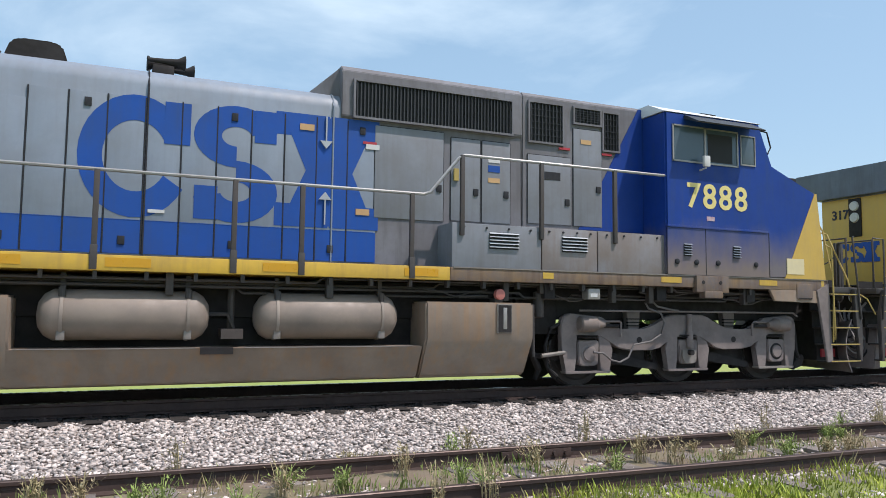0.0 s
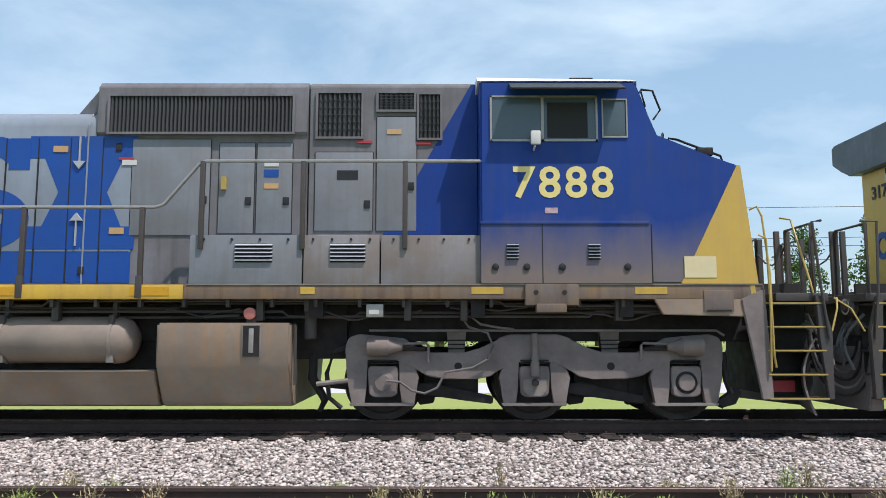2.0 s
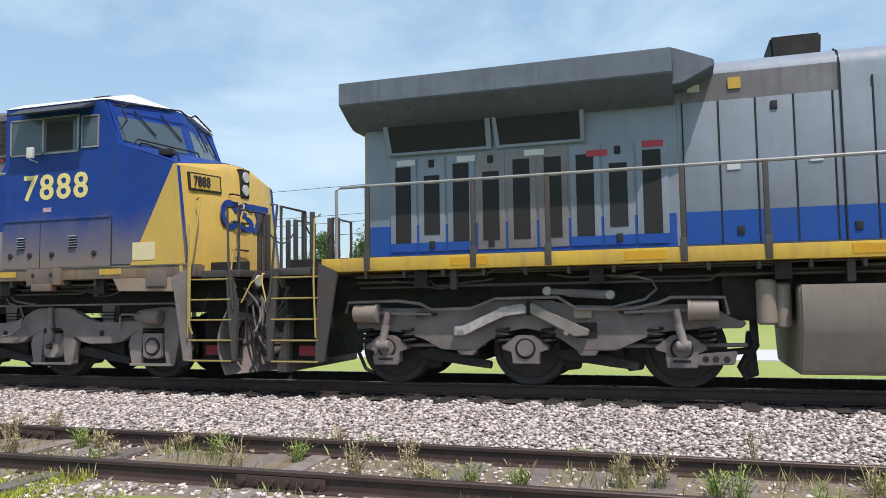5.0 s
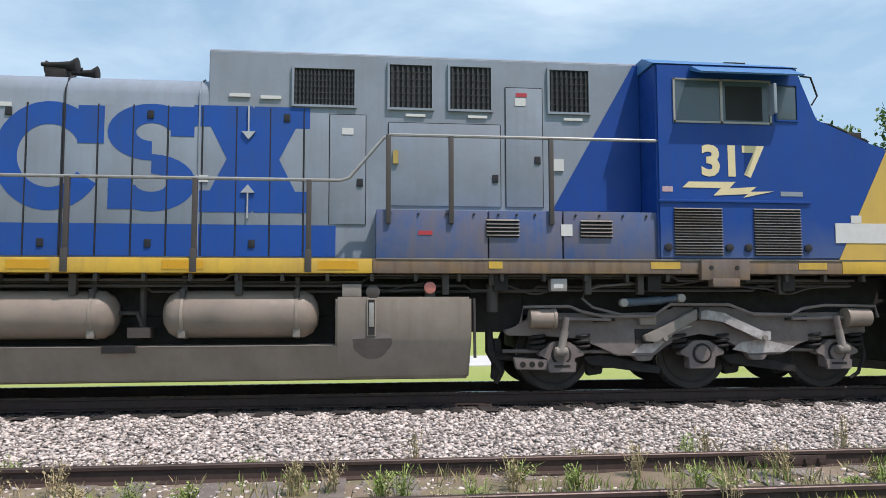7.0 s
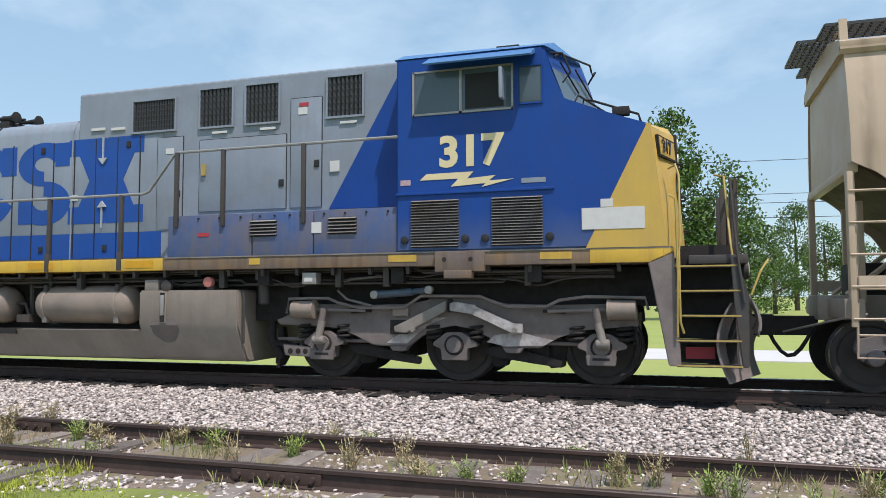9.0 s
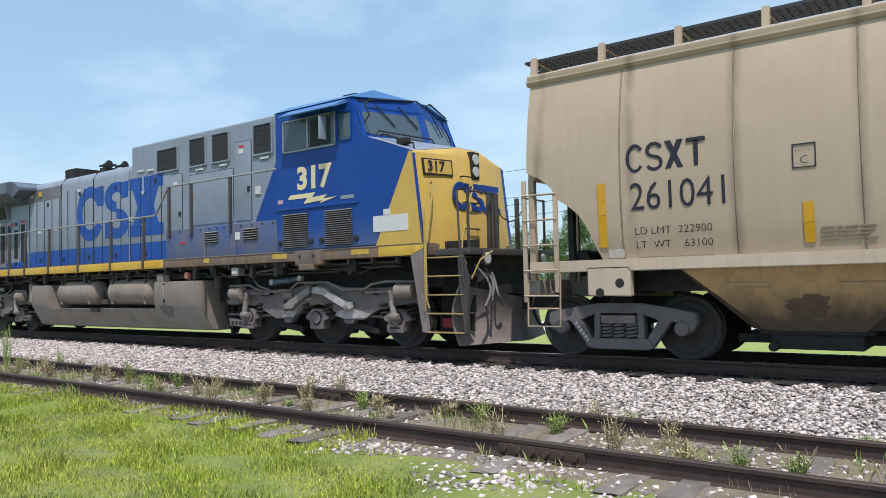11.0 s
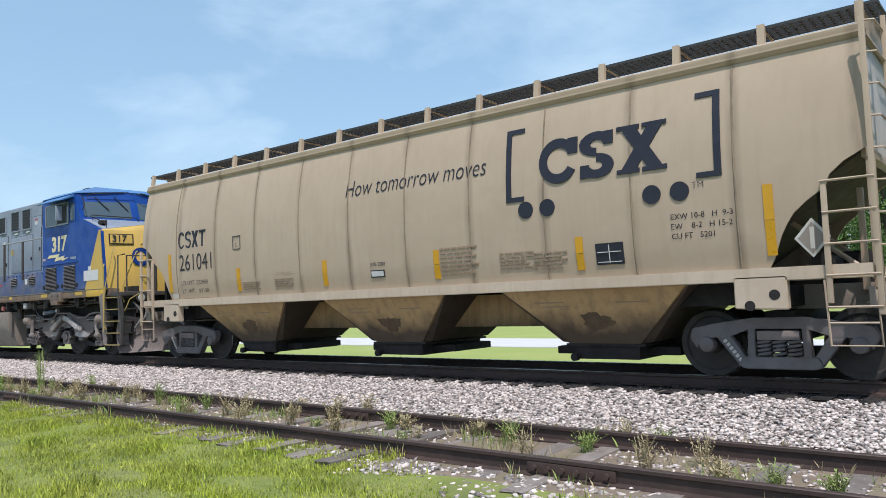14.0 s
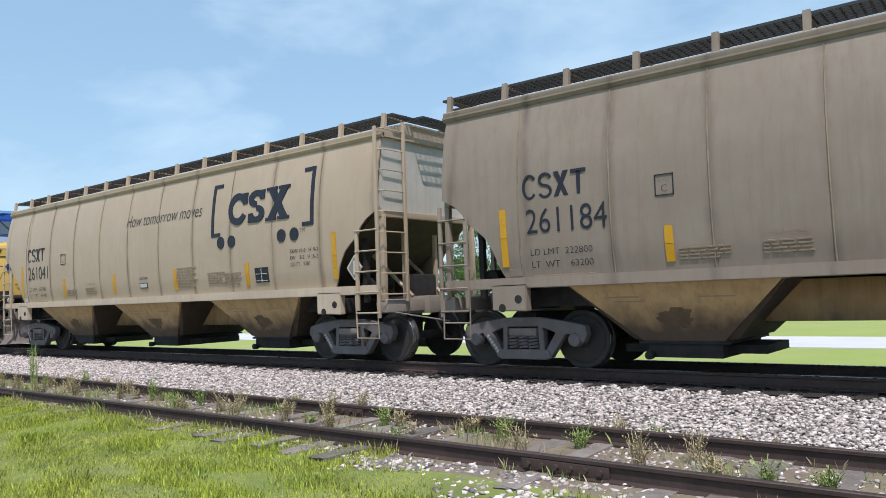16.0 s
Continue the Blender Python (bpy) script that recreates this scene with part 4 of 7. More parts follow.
        plate_at("junction_box", [(-0.98, 1.13), (-0.72, 1.13), (-0.72, 1.0), (-0.98, 1.0)], 1.17, 1.24, AIRTANK, "tan junction box", 0.008)
        for h in (-0.9, 0.9):
            plate_at("frame_pad", [(h - 0.16, 0.54), (h + 0.16, 0.54), (h + 0.1, 0.46), (h - 0.1, 0.46)], 1.02, 1.18, steel)
        a, z0, b, z1 = -1.25, 1.33, -0.36, 1.4
        rod("yaw_damper", [(a, z0), (b - 0.28, z1 - 0.03)], 0.062, DAMPER if m > 0 else steel, "blue-grey yaw damper" if m > 0 else "", 1.28, 12)
        rod("damper_rod", [(b - 0.3, z1 - 0.03), (b, z1)], 0.045, DAMPER if m > 0 else steel, "", 1.28, 10)
        for x, z in ((a, z0), (b, z1)):
            part("damper_eye", lathe(B(), [(-0.05, 0.05), (-0.04, 0.065), (0.05, 0.065)], (c + m * x, -1.3, z), "y", 14), FRAMEMETAL, loco)
        rod("brake_pipe", [(-e - 0.62, 1.04), (-e - 0.58, 1.27), (-e + 0.12, 1.28), (-e + 0.28, 1.21), (-1.55, 1.13), (-0.78, 1.13), (-0.5, 1.31), (0.42, 1.3), (0.82, 1.15), (1.42, 1.15), (1.6, 1.24), (e - 0.2, 1.29), (e + 0.62, 1.27), (e + 0.66, 1.1)], 0.024, TRUCK, "dusty brake pipe", 1.26)
        rod("brake_hose", [(-1.3, 1.16), (-1.72, 1.26), (-1.88, 1.4), (-1.82, 1.52), (-1.6, 1.58), (-1.0, 1.62)], 0.02, HOSE, "bent hose", 1.3)
        for h, d in ((-e, 1), (e, -1)):
            drum("brake_cylinder", h - d * 0.3, 1.1, 1.27, [(-0.2, 0.1), (-0.19, 0.135), (0.15, 0.14), (0.16, 0.15), (0.2, 0.15), (0.21, 0.06)] if d * m > 0 else [(-0.21, 0.06), (-0.2, 0.15), (-0.16, 0.15), (-0.15, 0.14), (0.19, 0.135), (0.2, 0.1)], AIRTANK, "tan dusty brake cylinder")
            rod("push_rod", [(h - d * 0.1, 1.1), (h + d * 0.75, 1.08)], 0.024, TRUCK, "", 1.25)
            plate_at("rod_guide", [(h + d * 0.5, 1.12), (h + d * 0.82, 1.1), (h + d * 0.82, 1.06), (h + d * 0.5, 1.04)], 1.17, 1.24, BLACK, "", 0)
        rod("sander_hose", [(e + 0.46, 0.86), (e + 0.52, 0.5), (e + 0.4, 0.24), (e + 0.26, 0.16)], 0.03, BLACK, "", 1.1)
        plate_at("sander", [(-e - 0.96, 0.8), (-e - 0.86, 0.8), (-e - 0.8, 0.3), (-e - 0.88, 0.16), (-e - 1.0, 0.2), (-e - 0.98, 0.4)], 0.8, 0.95, BLACK, "black sander box")
    else:
        for h in (-e, 0.0, e):
            for d in (-1, 1):
                outer = h and (h > 0) == (d > 0)
                leg = [(h + d * 0.22, 0.9), (h + d * (0.54 if outer else 0.42), 0.9), (h + d * 0.52, 0.62), (h + d * 0.44, 0.3), (h + d * 0.46, 0.25), (h + d * 0.27, 0.25), (h + d * 0.24, 0.5)]
                plate_at("pedestal_leg", leg, 1.03, 1.16, steel, "flared pedestal leg")
            plate_at("pedestal_strap", [(h - 0.48, 0.275), (h + 0.46, 0.275), (h + 0.44, 0.235), (h - 0.46, 0.235)], 1.02, 1.19, TRUCKLIGHT if h > 0 else steel, "tie strap under the axle box", 0.006)
            # black plate put in for the shaded gap around the axle box
            plate_at("axle_box_slot", [(h - 0.28, 0.9), (h + 0.28, 0.9), (h + 0.26, 0.28), (h - 0.26, 0.28)], 0.9, 1.06, BLACK, "", 0)
            plate_at("axle_box", [(h - 0.2, 0.80), (h + 0.2, 0.80), (h + 0.22, 0.74), (h + 0.2, 0.40), (h + 0.12, 0.36), (h - 0.12, 0.36), (h - 0.2, 0.40), (h - 0.22, 0.74)], 1.0, 1.18, steel, "dusty journal box", 0.016)
            for z, q in ((0.88, 0.27), (0.845, 0.25)):
                part("rubber_pad", lathe(B(), [(-0.012, q * 0.92), (-0.004, q), (0.008, q), (0.014, q * 0.9)], (c + m * h, -1.0, z), "z", 24), BLACK, loco, "stacked dark rubber pad")
            if h:
                for r, mat, d in ((0.16, BLACK if h > 0 else steel, 0.01), (0.125, steel, 0.03)):
                    part("axle_cap", lathe(B(), [(-d, 0.0001), (-d, r * 0.9), (0.0, r)], (c + m * h, -1.18, 0.567), "y", 24), mat, loco)
        plate_at("axle_shield", [(-0.17, 0.62), (0.17, 0.62), (0.17, 0.46), (0.1, 0.37), (-0.1, 0.37), (-0.17, 0.46)], 1.18, 1.21, TRUCKLIGHT, "pale dusty shield over the axle cap")
        rod("damper", [(0.0, 1.27), (0.0, 0.9)], 0.045, steel, "", 1.22, 10)
        rod("damper", [(0.0, 0.95), (0.0, 0.66)], 0.065, steel, "upright dusty damper", 1.22, 12)
        part("damper_eye", lathe(B(), [(-0.05, 0.05), (0.05, 0.05)], (c, -1.24, 0.57), "y", 12), BLACK, loco)
        for d in (-1, 1):
            part("frame_hole", lathe(B(), [(-0.004, 0.055), (0.02, 0.055)], (c + d * 1.1, -1.172, 0.80), "y", 16), BLACK, loco)
            plate_at("liner_post", [(d * 1.12 - 0.15, 1.3), (d * 1.12 + 0.15, 1.3), (d * 1.12 + 0.12, 1.2), (d * 1.12 + 0.12, 0.95), (d * 1.12 - 0.12, 0.95), (d * 1.12 - 0.12, 1.2)], 0.9, 1.04, steel, "dusty spring post")
            for z in (1.04, 1.1, 1.16):
                plate_at("liner_rib", [(d * 1.12 - 0.13, z), (d * 1.12 + 0.13, z), (d * 1.12 + 0.13, z + 0.02), (d * 1.12 - 0.13, z + 0.02)], 1.0, 1.06, BLACK, "", 0)
            h = d * e
            drum("brake_cylinder", h + d * 0.02, 1.08, 1.25, [(-0.22, 0.1), (-0.2, 0.13), (0.1, 0.13), (0.14, 0.1), (0.3, 0.05)] if d * m < 0 else [(-0.3, 0.05), (-0.14, 0.1), (-0.1, 0.13), (0.2, 0.13), (0.22, 0.1)], TRUCKDUST, "tan dusty brake cylinder")
            rod("rod_guide", [(h - d * 0.22, 1.12), (h - d * 0.62, 1.13), (h - d * 0.65, 1.1), (h - d * 0.65, 0.86)], 0.02, steel, "", 1.22)
            rod("push_rod", [(h - d * 0.2, 1.05), (h - d * 0.6, 1.05)], 0.03, BLACK, "", 1.21)
        rod("brake_pipe", [(-e - 0.2, 1.31), (e + 0.45, 1.31), (e + 0.56, 1.24)], 0.018, steel, "straight dusty brake pipe", 1.2)
        rod("speed_cable", [(-e + 0.05, 0.6), (-e + 0.25, 0.58), (-e + 0.42, 0.46), (-e + 0.6, 0.42), (-e + 0.78, 0.5), (-1.28, 0.72), (-0.9, 0.78), (-0.68, 0.9), (-0.6, 1.1), (-0.68, 1.28), (-0.95, 1.36), (-1.02, 1.46), (-0.95, 1.58), (-0.8, 1.62)], 0.018, HOSE, "pale cable looped from the axle cap", 1.25)
        rod("air_hose", [(-0.86, 1.64), (-0.9, 1.5), (-0.78, 1.4), (-0.5, 1.35), (-0.3, 1.33)], 0.018, HOSE, "", 1.28)
        rod("sander_hose", [(-e - 0.5, 1.1), (-e - 0.72, 1.0), (-e - 0.82, 0.7), (-e - 0.78, 0.35), (-e - 0.6, 0.2)], 0.035, BLACK, "", 1.1)
        rod("sander_hose", [(e + 0.56, 1.0), (e + 0.6, 0.6), (e + 0.66, 0.4), (e + 0.5, 0.22)], 0.05, BLACK, "", 1.1)
        rod("sander_bar", [(-e - 0.95, 0.55), (-e - 0.5, 0.6)], 0.035, TRUCKLIGHT, "", 1.2)
        plate_at("sander", [(e + 0.46, 0.3), (e + 0.75, 0.5), (e + 0.8, 0.42), (e + 0.72, 0.26), (e + 0.5, 0.2)], 1.0, 1.14, BLACK, "black sander box")
    for x in (xs[0] + 0.65, xs[1] + 0.65, xs[2] - 0.65):
        bm = B()
        prism(bm, [(x - 0.12, 0.22), (x + 0.1, 0.25), (x + 0.16, 0.62), (x - 0.02, 0.72), (x - 0.2, 0.5)], -0.86, -0.72, "y", 0.015)
        part("brake_shoe", bm, BLACK, loco)
    return sets


def steps(loco, x, direction, edge=None):
    """Corner steps: a side plate, four treads with risers, a grab iron."""
    d = direction
    side = B()
    prism(side, [(x, 1.9), (x - d * 0.34, 1.75), (x - d * 0.1, 0.36), (x + d * 0.06, 0.36)], -1.58, -1.53, "y", 0.012)
    part("step_side", side, TRUCK if d > 0 else POST, loco, "dusty step side plate")
    side = B()
    prism(side, [(x + d * 0.70, 1.8), (x + d * 0.78, 1.8), (x + d * 0.92, 1.3), (x + d * 0.9, 0.36), (x + d * 0.82, 0.36), (x + d * 0.74, 1.2)], -1.58, -1.5, "y", 0.012)
    part("step_side", side, POST, loco)
    for i in range(5):
        z = 0.38 + i * 0.33
        bm = B()
        x0, x1 = sorted((x, x + d * 0.82))
        box(bm, x0, x1, -1.58, -1.25 + 0.05 * i, z - 0.03, z, 0.008)
        tread = part("step_tread", bm, POST, loco)
        bm = B()
        box(bm, x0, x1, -1.584, -1.565, z - 0.018, z + 0.003)
        part("tread_edge", bm, edge or YRAIL, tread, "painted tread edge")
        bm = B()
        box(bm, x0 + 0.04, x1 - 0.04, -1.22 + 0.05 * i, -1.18 + 0.05 * i, z, z + 0.3)
        part("step_riser", bm, BLACK, loco)
    bm = B()
    box(bm, x + d * 0.12 - 0.0, x + d * 0.5, -1.26, -1.225, 0.44, 0.60) if d > 0 else box(bm, x - 0.5, x - 0.12, -1.26, -1.225, 0.44, 0.60)
    part("first_step_decal", bm, RED, loco, "red decal on the lowest step")
    bm = B()
    tube(bm, [(x + d * 0.02, -1.62, 0.75), (x + d * 0.04, -1.64, 1.6), (x + d * 0.03, -1.62, 2.6), (x - d * 0.05, -1.56, 2.66)], 0.015, 7)
    part("grab_iron", bm, YRAIL, loco, "yellow grab iron")
    bm = B()
    tube(bm, [(x + d * 0.86, -1.6, 1.2), (x + d * 0.78, -1.6, 1.9), (x + d * 0.72, -1.56, 2.85), (x + d * 0.9, -1.45, 2.88)], 0.02, 7)
    part("grab_iron", bm, POST, loco, "dark grab iron")
    bm = B()
    tube(bm, [(x + d * 0.95, -1.5, 1.3), (x + d * 1.08, -1.42, 1.62), (x + d * 1.2, -1.2, 1.78)], 0.014, 7)
    part("grab_iron", bm, YRAIL, loco)


def end_gear(loco, x, d, plow):
    """Coupler, hoses, platform and end railings at one end."""
    bm = B()
    x0, x1 = sorted((x, x + d * 0.75))
    box(bm, x0, x1, -1.5, 1.5, 1.72, 1.84, 0.02)
    part("end_platform", bm, POST, loco)
    bm = B()
    x0, x1 = sorted((x + d * 0.2, x + d * 0.55))
    prism(bm, [(-1.0, 0.35), (1.0, 0.35), (1.0, 1.75), (-1.0, 1.75)], x0, x1, "x", 0.03)
    part("end_sheet", bm, BLACK, loco)
    bm = B()
    if plow:
        for s in (-1, 1):
            sheets = []
            for back in (0.0, -0.03):
                sheet = []
                for i in range(9):
                    f = i / 8
                    top = 1.2 - 0.3 * f
                    sheet.append([bm.verts.new((x + d * (0.5 + 0.5 * f - 0.2 * math.sin(math.pi * 0.9 * g) * (1 - 0.3 * f) + 0.1 * g + back), s * 1.5 * (1 - f) + s * 0.004, 0.14 + (top - 0.14) * g)) for g in [k / 8 for k in range(9)]])
                sheets.append(sheet)
                for p, q in zip(sheet, sheet[1:]):
                    for k in range(8):
                        bm.faces.new((p[k], q[k], q[k + 1], p[k + 1]))
            for k in range(8):
                for a, b in ((0, 0), (8, 8)):
                    bm.faces.new((sheets[0][a][k], sheets[0][a][k + 1], sheets[1][a][k + 1], sheets[1][a][k]))
                    bm.faces.new((sheets[0][k][b], sheets[0][k + 1][b], sheets[1][k + 1][b], sheets[1][k][b]))
        part("snow_plow", bm, TRUCK, loco, "dusty dark snow plow")
    else:
        prism(bm, [(x + d * 0.5, 0.18), (x + d * 0.72, 0.18), (x + d * 0.55, 1.1), (x + d * 0.48, 1.1)], -1.35, 1.35, "y", 0.02)
        part("pilot_plate", bm, TRUCK, loco, "dusty dark pilot plate")
    bm = B()
    prism(bm, [(x + d * 0.3, -0.12), (x + d * 0.95, -0.12), (x + d * 1.18, -0.2), (x + d * 1.22, 0.0), (x + d * 1.05, 0.08), (x + d * 1.2, 0.2), (x + d * 0.95, 0.2), (x + d * 0.3, 0.12)], 0.72, 1.02, "z", 0.02)
    part("coupler", bm, BLACK, loco)
    for i, y in enumerate((-1.15, -0.95, -0.75, 0.7, 0.95)):
        bm = B()
        top = (x + d * 0.6, y, 1.55 - 0.06 * i)
        pts = []
        for k in range(9):
            f = k / 8
            pts.append((top[0] + d * (0.15 * math.sin(f * 3.1) + 0.25 * f), y + 0.12 * math.sin(f * 5 + i), top[2] - f * (1.05 - 0.1 * i) + 0.25 * f * f))
        tube(bm, pts, 0.024, 6)
        part("air_hose", bm, HOSE, loco, "grey hanging air hose")
    for i in range(5 if d < 0 else 0):
        bm = B()
        cx, rx, rz = x + d * (0.95 - 0.02 * i), 0.46 - 0.05 * i, 0.86 - 0.11 * i
        tube(bm, [(cx + d * rx * math.cos(a), -1.12 + 0.05 * i + 0.04 * math.sin(2 * a + i), 1.24 - rz * math.sin(a) + 0.08 * math.cos(a)) for a in [math.pi * (k / 14) for k in range(15)]], 0.02, 6)
        part("jumper_hose", bm, HOSE if i % 2 else BLACK, loco, "looped jumper hose")
    bm = B()
    lathe(bm, [(-0.08, 0.05), (-0.08, 0.1), (0.02, 0.13), (0.06, 0.13)], (x + d * 0.62, -1.0, 1.34), "y", 14)
    part("hose_bracket", bm, POST, loco)
    for y0, y1 in ((-1.35, -0.55), (0.55, 1.35)):
        part("end_railing", tube(B(), [(x + d * 0.62, y0, 1.84), (x + d * 0.62, y0, 2.85), (x + d * 0.62, y1, 2.85), (x + d * 0.62, y1, 1.84)], 0.028, 7), POST, loco, "dark end railing")
    for y in (-0.5, 0.5):
        for dx in (0.5, 0.66):
            part("railing_stanchion", box(B(), x + d * dx - 0.04, x + d * dx + 0.04, y - 0.03, y + 0.03, 1.84, 2.85, 0.01), POST, loco)
    bm = B()
    tube(bm, [(x + d * 0.62, -0.5, 2.6), (x + d * 0.64, -0.25, 2.42), (x + d * 0.64, 0.0, 2.36), (x + d * 0.64, 0.25, 2.42), (x + d * 0.62, 0.5, 2.6)], 0.014, 6)
    part("safety_chain", bm, POST, loco)
    for s in (-1, 1):
        bm = B()
        lathe(bm, [(-0.1, 0.07), (0.0, 0.14), (0.06, 0.14)], (x + d * 0.72, s * 1.0, 1.66), "x", 18)
        lamp = part("ditch_light", bm, POST, loco)
        bm = B()
        lathe(bm, [(0.06 * d - 0.01, 0.12), (0.06 * d + 0.015, 0.09)], (x + d * 0.72, s * 1.0, 1.66), "x", 18)
        part("lens", bm, LENS, lamp)


def ring_sector(bm, cx, cz, r0x, r0z, r1x, r1z, a0, a1, y0, y1, n=28):
    """Part of a flat ring, standing upright."""
    rows = []
    for i in range(n + 1):
        a = radians(a0 + (a1 - a0) * i / n)
        c, s = math.cos(a), math.sin(a)
        rows.append([bm.verts.new((cx + rx * c, y, cz + rz * s)) for rx, rz in ((r0x, r0z), (r1x, r1z)) for y in (y0, y1)])
    for p, q in zip(rows, rows[1:]):
        for i, j in ((0, 1), (1, 3), (3, 2), (2, 0)):
            bm.faces.new((p[i], p[j], q[j], q[i]))
    for r in (rows[0], rows[-1]):
        bm.faces.new((r[0], r[1], r[3], r[2]))
    return bm


def emblem(owner, x, z0, z1, w, mat, wide=1.0, lean=0.0, gap=-0.04, slab=0.30, stroke=0.45, warp=Matrix(), lift=0.012):
    """The three heavy shapes painted on a side: an open ring, a double hook and a cross with arrowed notches."""
    h = z1 - z0
    y0, y1 = -w - lift, -w + 0.01
    cz = (z0 + z1) / 2
    bm = B()
    rx = 0.46 * h * wide
    ring_sector(bm, x + rx, cz, rx, h / 2, rx * 0.58, h * 0.29, 30, 330, y0, y1)
    box(bm, x + rx * 1.5, x + rx * 1.98, y0 - 0.002, y1 + 0.002, cz + 0.12 * h, cz + 0.47 * h)
    tilt = Matrix.Translation((0, -w * K, cz * K)) @ pose(0, 0, 0, -lean) @ Matrix.Translation((0, w * K, -cz * K))
    part("painted_ring", bm, mat, owner, "open ring shape of a painted emblem").data.transform(warp @ tilt)
    sx = x + 2.0 * rx + 0.03
    bm = B()
    r = 0.38 * h * wide
    ring_sector(bm, sx + r, cz + 0.235 * h, r, h * 0.265, r * 0.36, h * 0.085, 14, 270, y0, y1, 20)
    ring_sector(bm, sx + r, cz - 0.235 * h, r, h * 0.265, r * 0.36, h * 0.085, -166, 90, y0, y1, 20)
    box(bm, sx + r * 1.42, sx + r * 1.95, y0 - 0.002, y1 + 0.002, cz + 0.2 * h, cz + 0.48 * h)
    box(bm, sx + r * 0.05, sx + r * 0.58, y0 - 0.002, y1 + 0.002, cz - 0.48 * h, cz - 0.2 * h)
    part("painted_hook", bm, mat, owner, "double hook shape of a painted emblem").data.transform(warp @ tilt)
    xx = sx + 2 * r + gap
    wd = 1.02 * h * wide
    bm = B()
    for s in (-1, 1):
        prism(bm, [(xx + wd * 0.05, cz + s * h / 2), (xx + wd * (0.05 + stroke), cz + s * h / 2), (xx + wd * 0.97, cz - s * h / 2), (xx + wd * (0.97 - stroke), cz - s * h / 2)], y0 - 0.0006 + 0.0004 * s, y1, "y")
        box(bm, xx, xx + wd * 0.46, y0 + 0.001 + 0.0004 * s, y1, min(cz + s * h * 0.5, cz + s * h * slab), max(cz + s * h * 0.5, cz + s * h * slab))
        box(bm, xx + wd * 0.52, xx + wd, y0 + 0.001 + 0.0004 * s, y1, min(cz + s * h * 0.5, cz + s * h * slab), max(cz + s * h * 0.5, cz + s * h * slab))
    part("painted_cross", bm, mat, owner, "cross shape of a painted emblem").data.transform(warp @ tilt)
    return xx, wd


def vent_grille(loco, x0, x1, z0, z1, w, bars, mesh_guard=True, frame_mat=None):
    """A recessed dark grille behind bars, in a raised frame."""
    bm = B()
    box(bm, x0, x1, -w - 0.004, -w + 0.03, z0, z1)
    back = part("vent_grille", bm, SCREEN, loco, "dark air intake grille")
    bm = B()
    e = 0.035
    for a in ((x0 - e, x1 + e, z1, z1 + e), (x0 - e, x1 + e, z0 - e, z0), (x0 - e, x0, z0, z1), (x1, x1 + e, z0, z1)):
        box(bm, a[0], a[1], -w - 0.045, -w + 0.02, a[2], a[3])
    part("frame", bm, frame_mat or GREY, back)
    step = (x1 - x0) / bars
    q = step * 0.22
    slat = part("slat", prism(B(), [(-q, -w - 0.034), (q, -w - 0.02), (q * 1.4, -w - 0.005), (-q * 0.6, -w - 0.005)], z0, z1, "z"), SLAT, back, "", (x0 + step / 2, 0, 0))
    for i in range(1, bars):
        share("slat", slat, back, (x0 + step * (i + 0.5), 0, 0))
    if mesh_guard:
        for k in range(1, 6):
            z = z0 + (z1 - z0) * k / 6
            part("guard_wire", box(B(), x0, x1, -w - 0.042, -w - 0.034, z - 0.004, z + 0.004), SLAT, back)
    return back


def louvre(loco, x0, x1, z0, z1, w, n, mat):
    """Pressed louvres: dark gaps with lit sloping lips."""
    bm = B()
    box(bm, x0, x1, -w - 0.003, -w + 0.02, z0, z1)
    back = part("louvre", bm, SEAM, loco, "pressed louvre")
    bm = B()
    for i in range(n):
        z = z0 + (z1 - z0) * (i + 0.5) / n
        q = (z1 - z0) / n
        prism(bm, [(-w, z + q * 0.45), (-w - 0.04, z - q * 0.02), (-w - 0.036, z - q * 0.1), (-w, z + q * 0.3)], x0, x1, "x")
    part("lip", bm, mat, back)
    return back


def latch(loco, x, z, w):
    bm = B()
    box(bm, x - 0.045, x + 0.045, -w - 0.02, -w + 0.01, z - 0.06, z + 0.06, 0.008)
    return part("latch", bm, SEAM, loco)


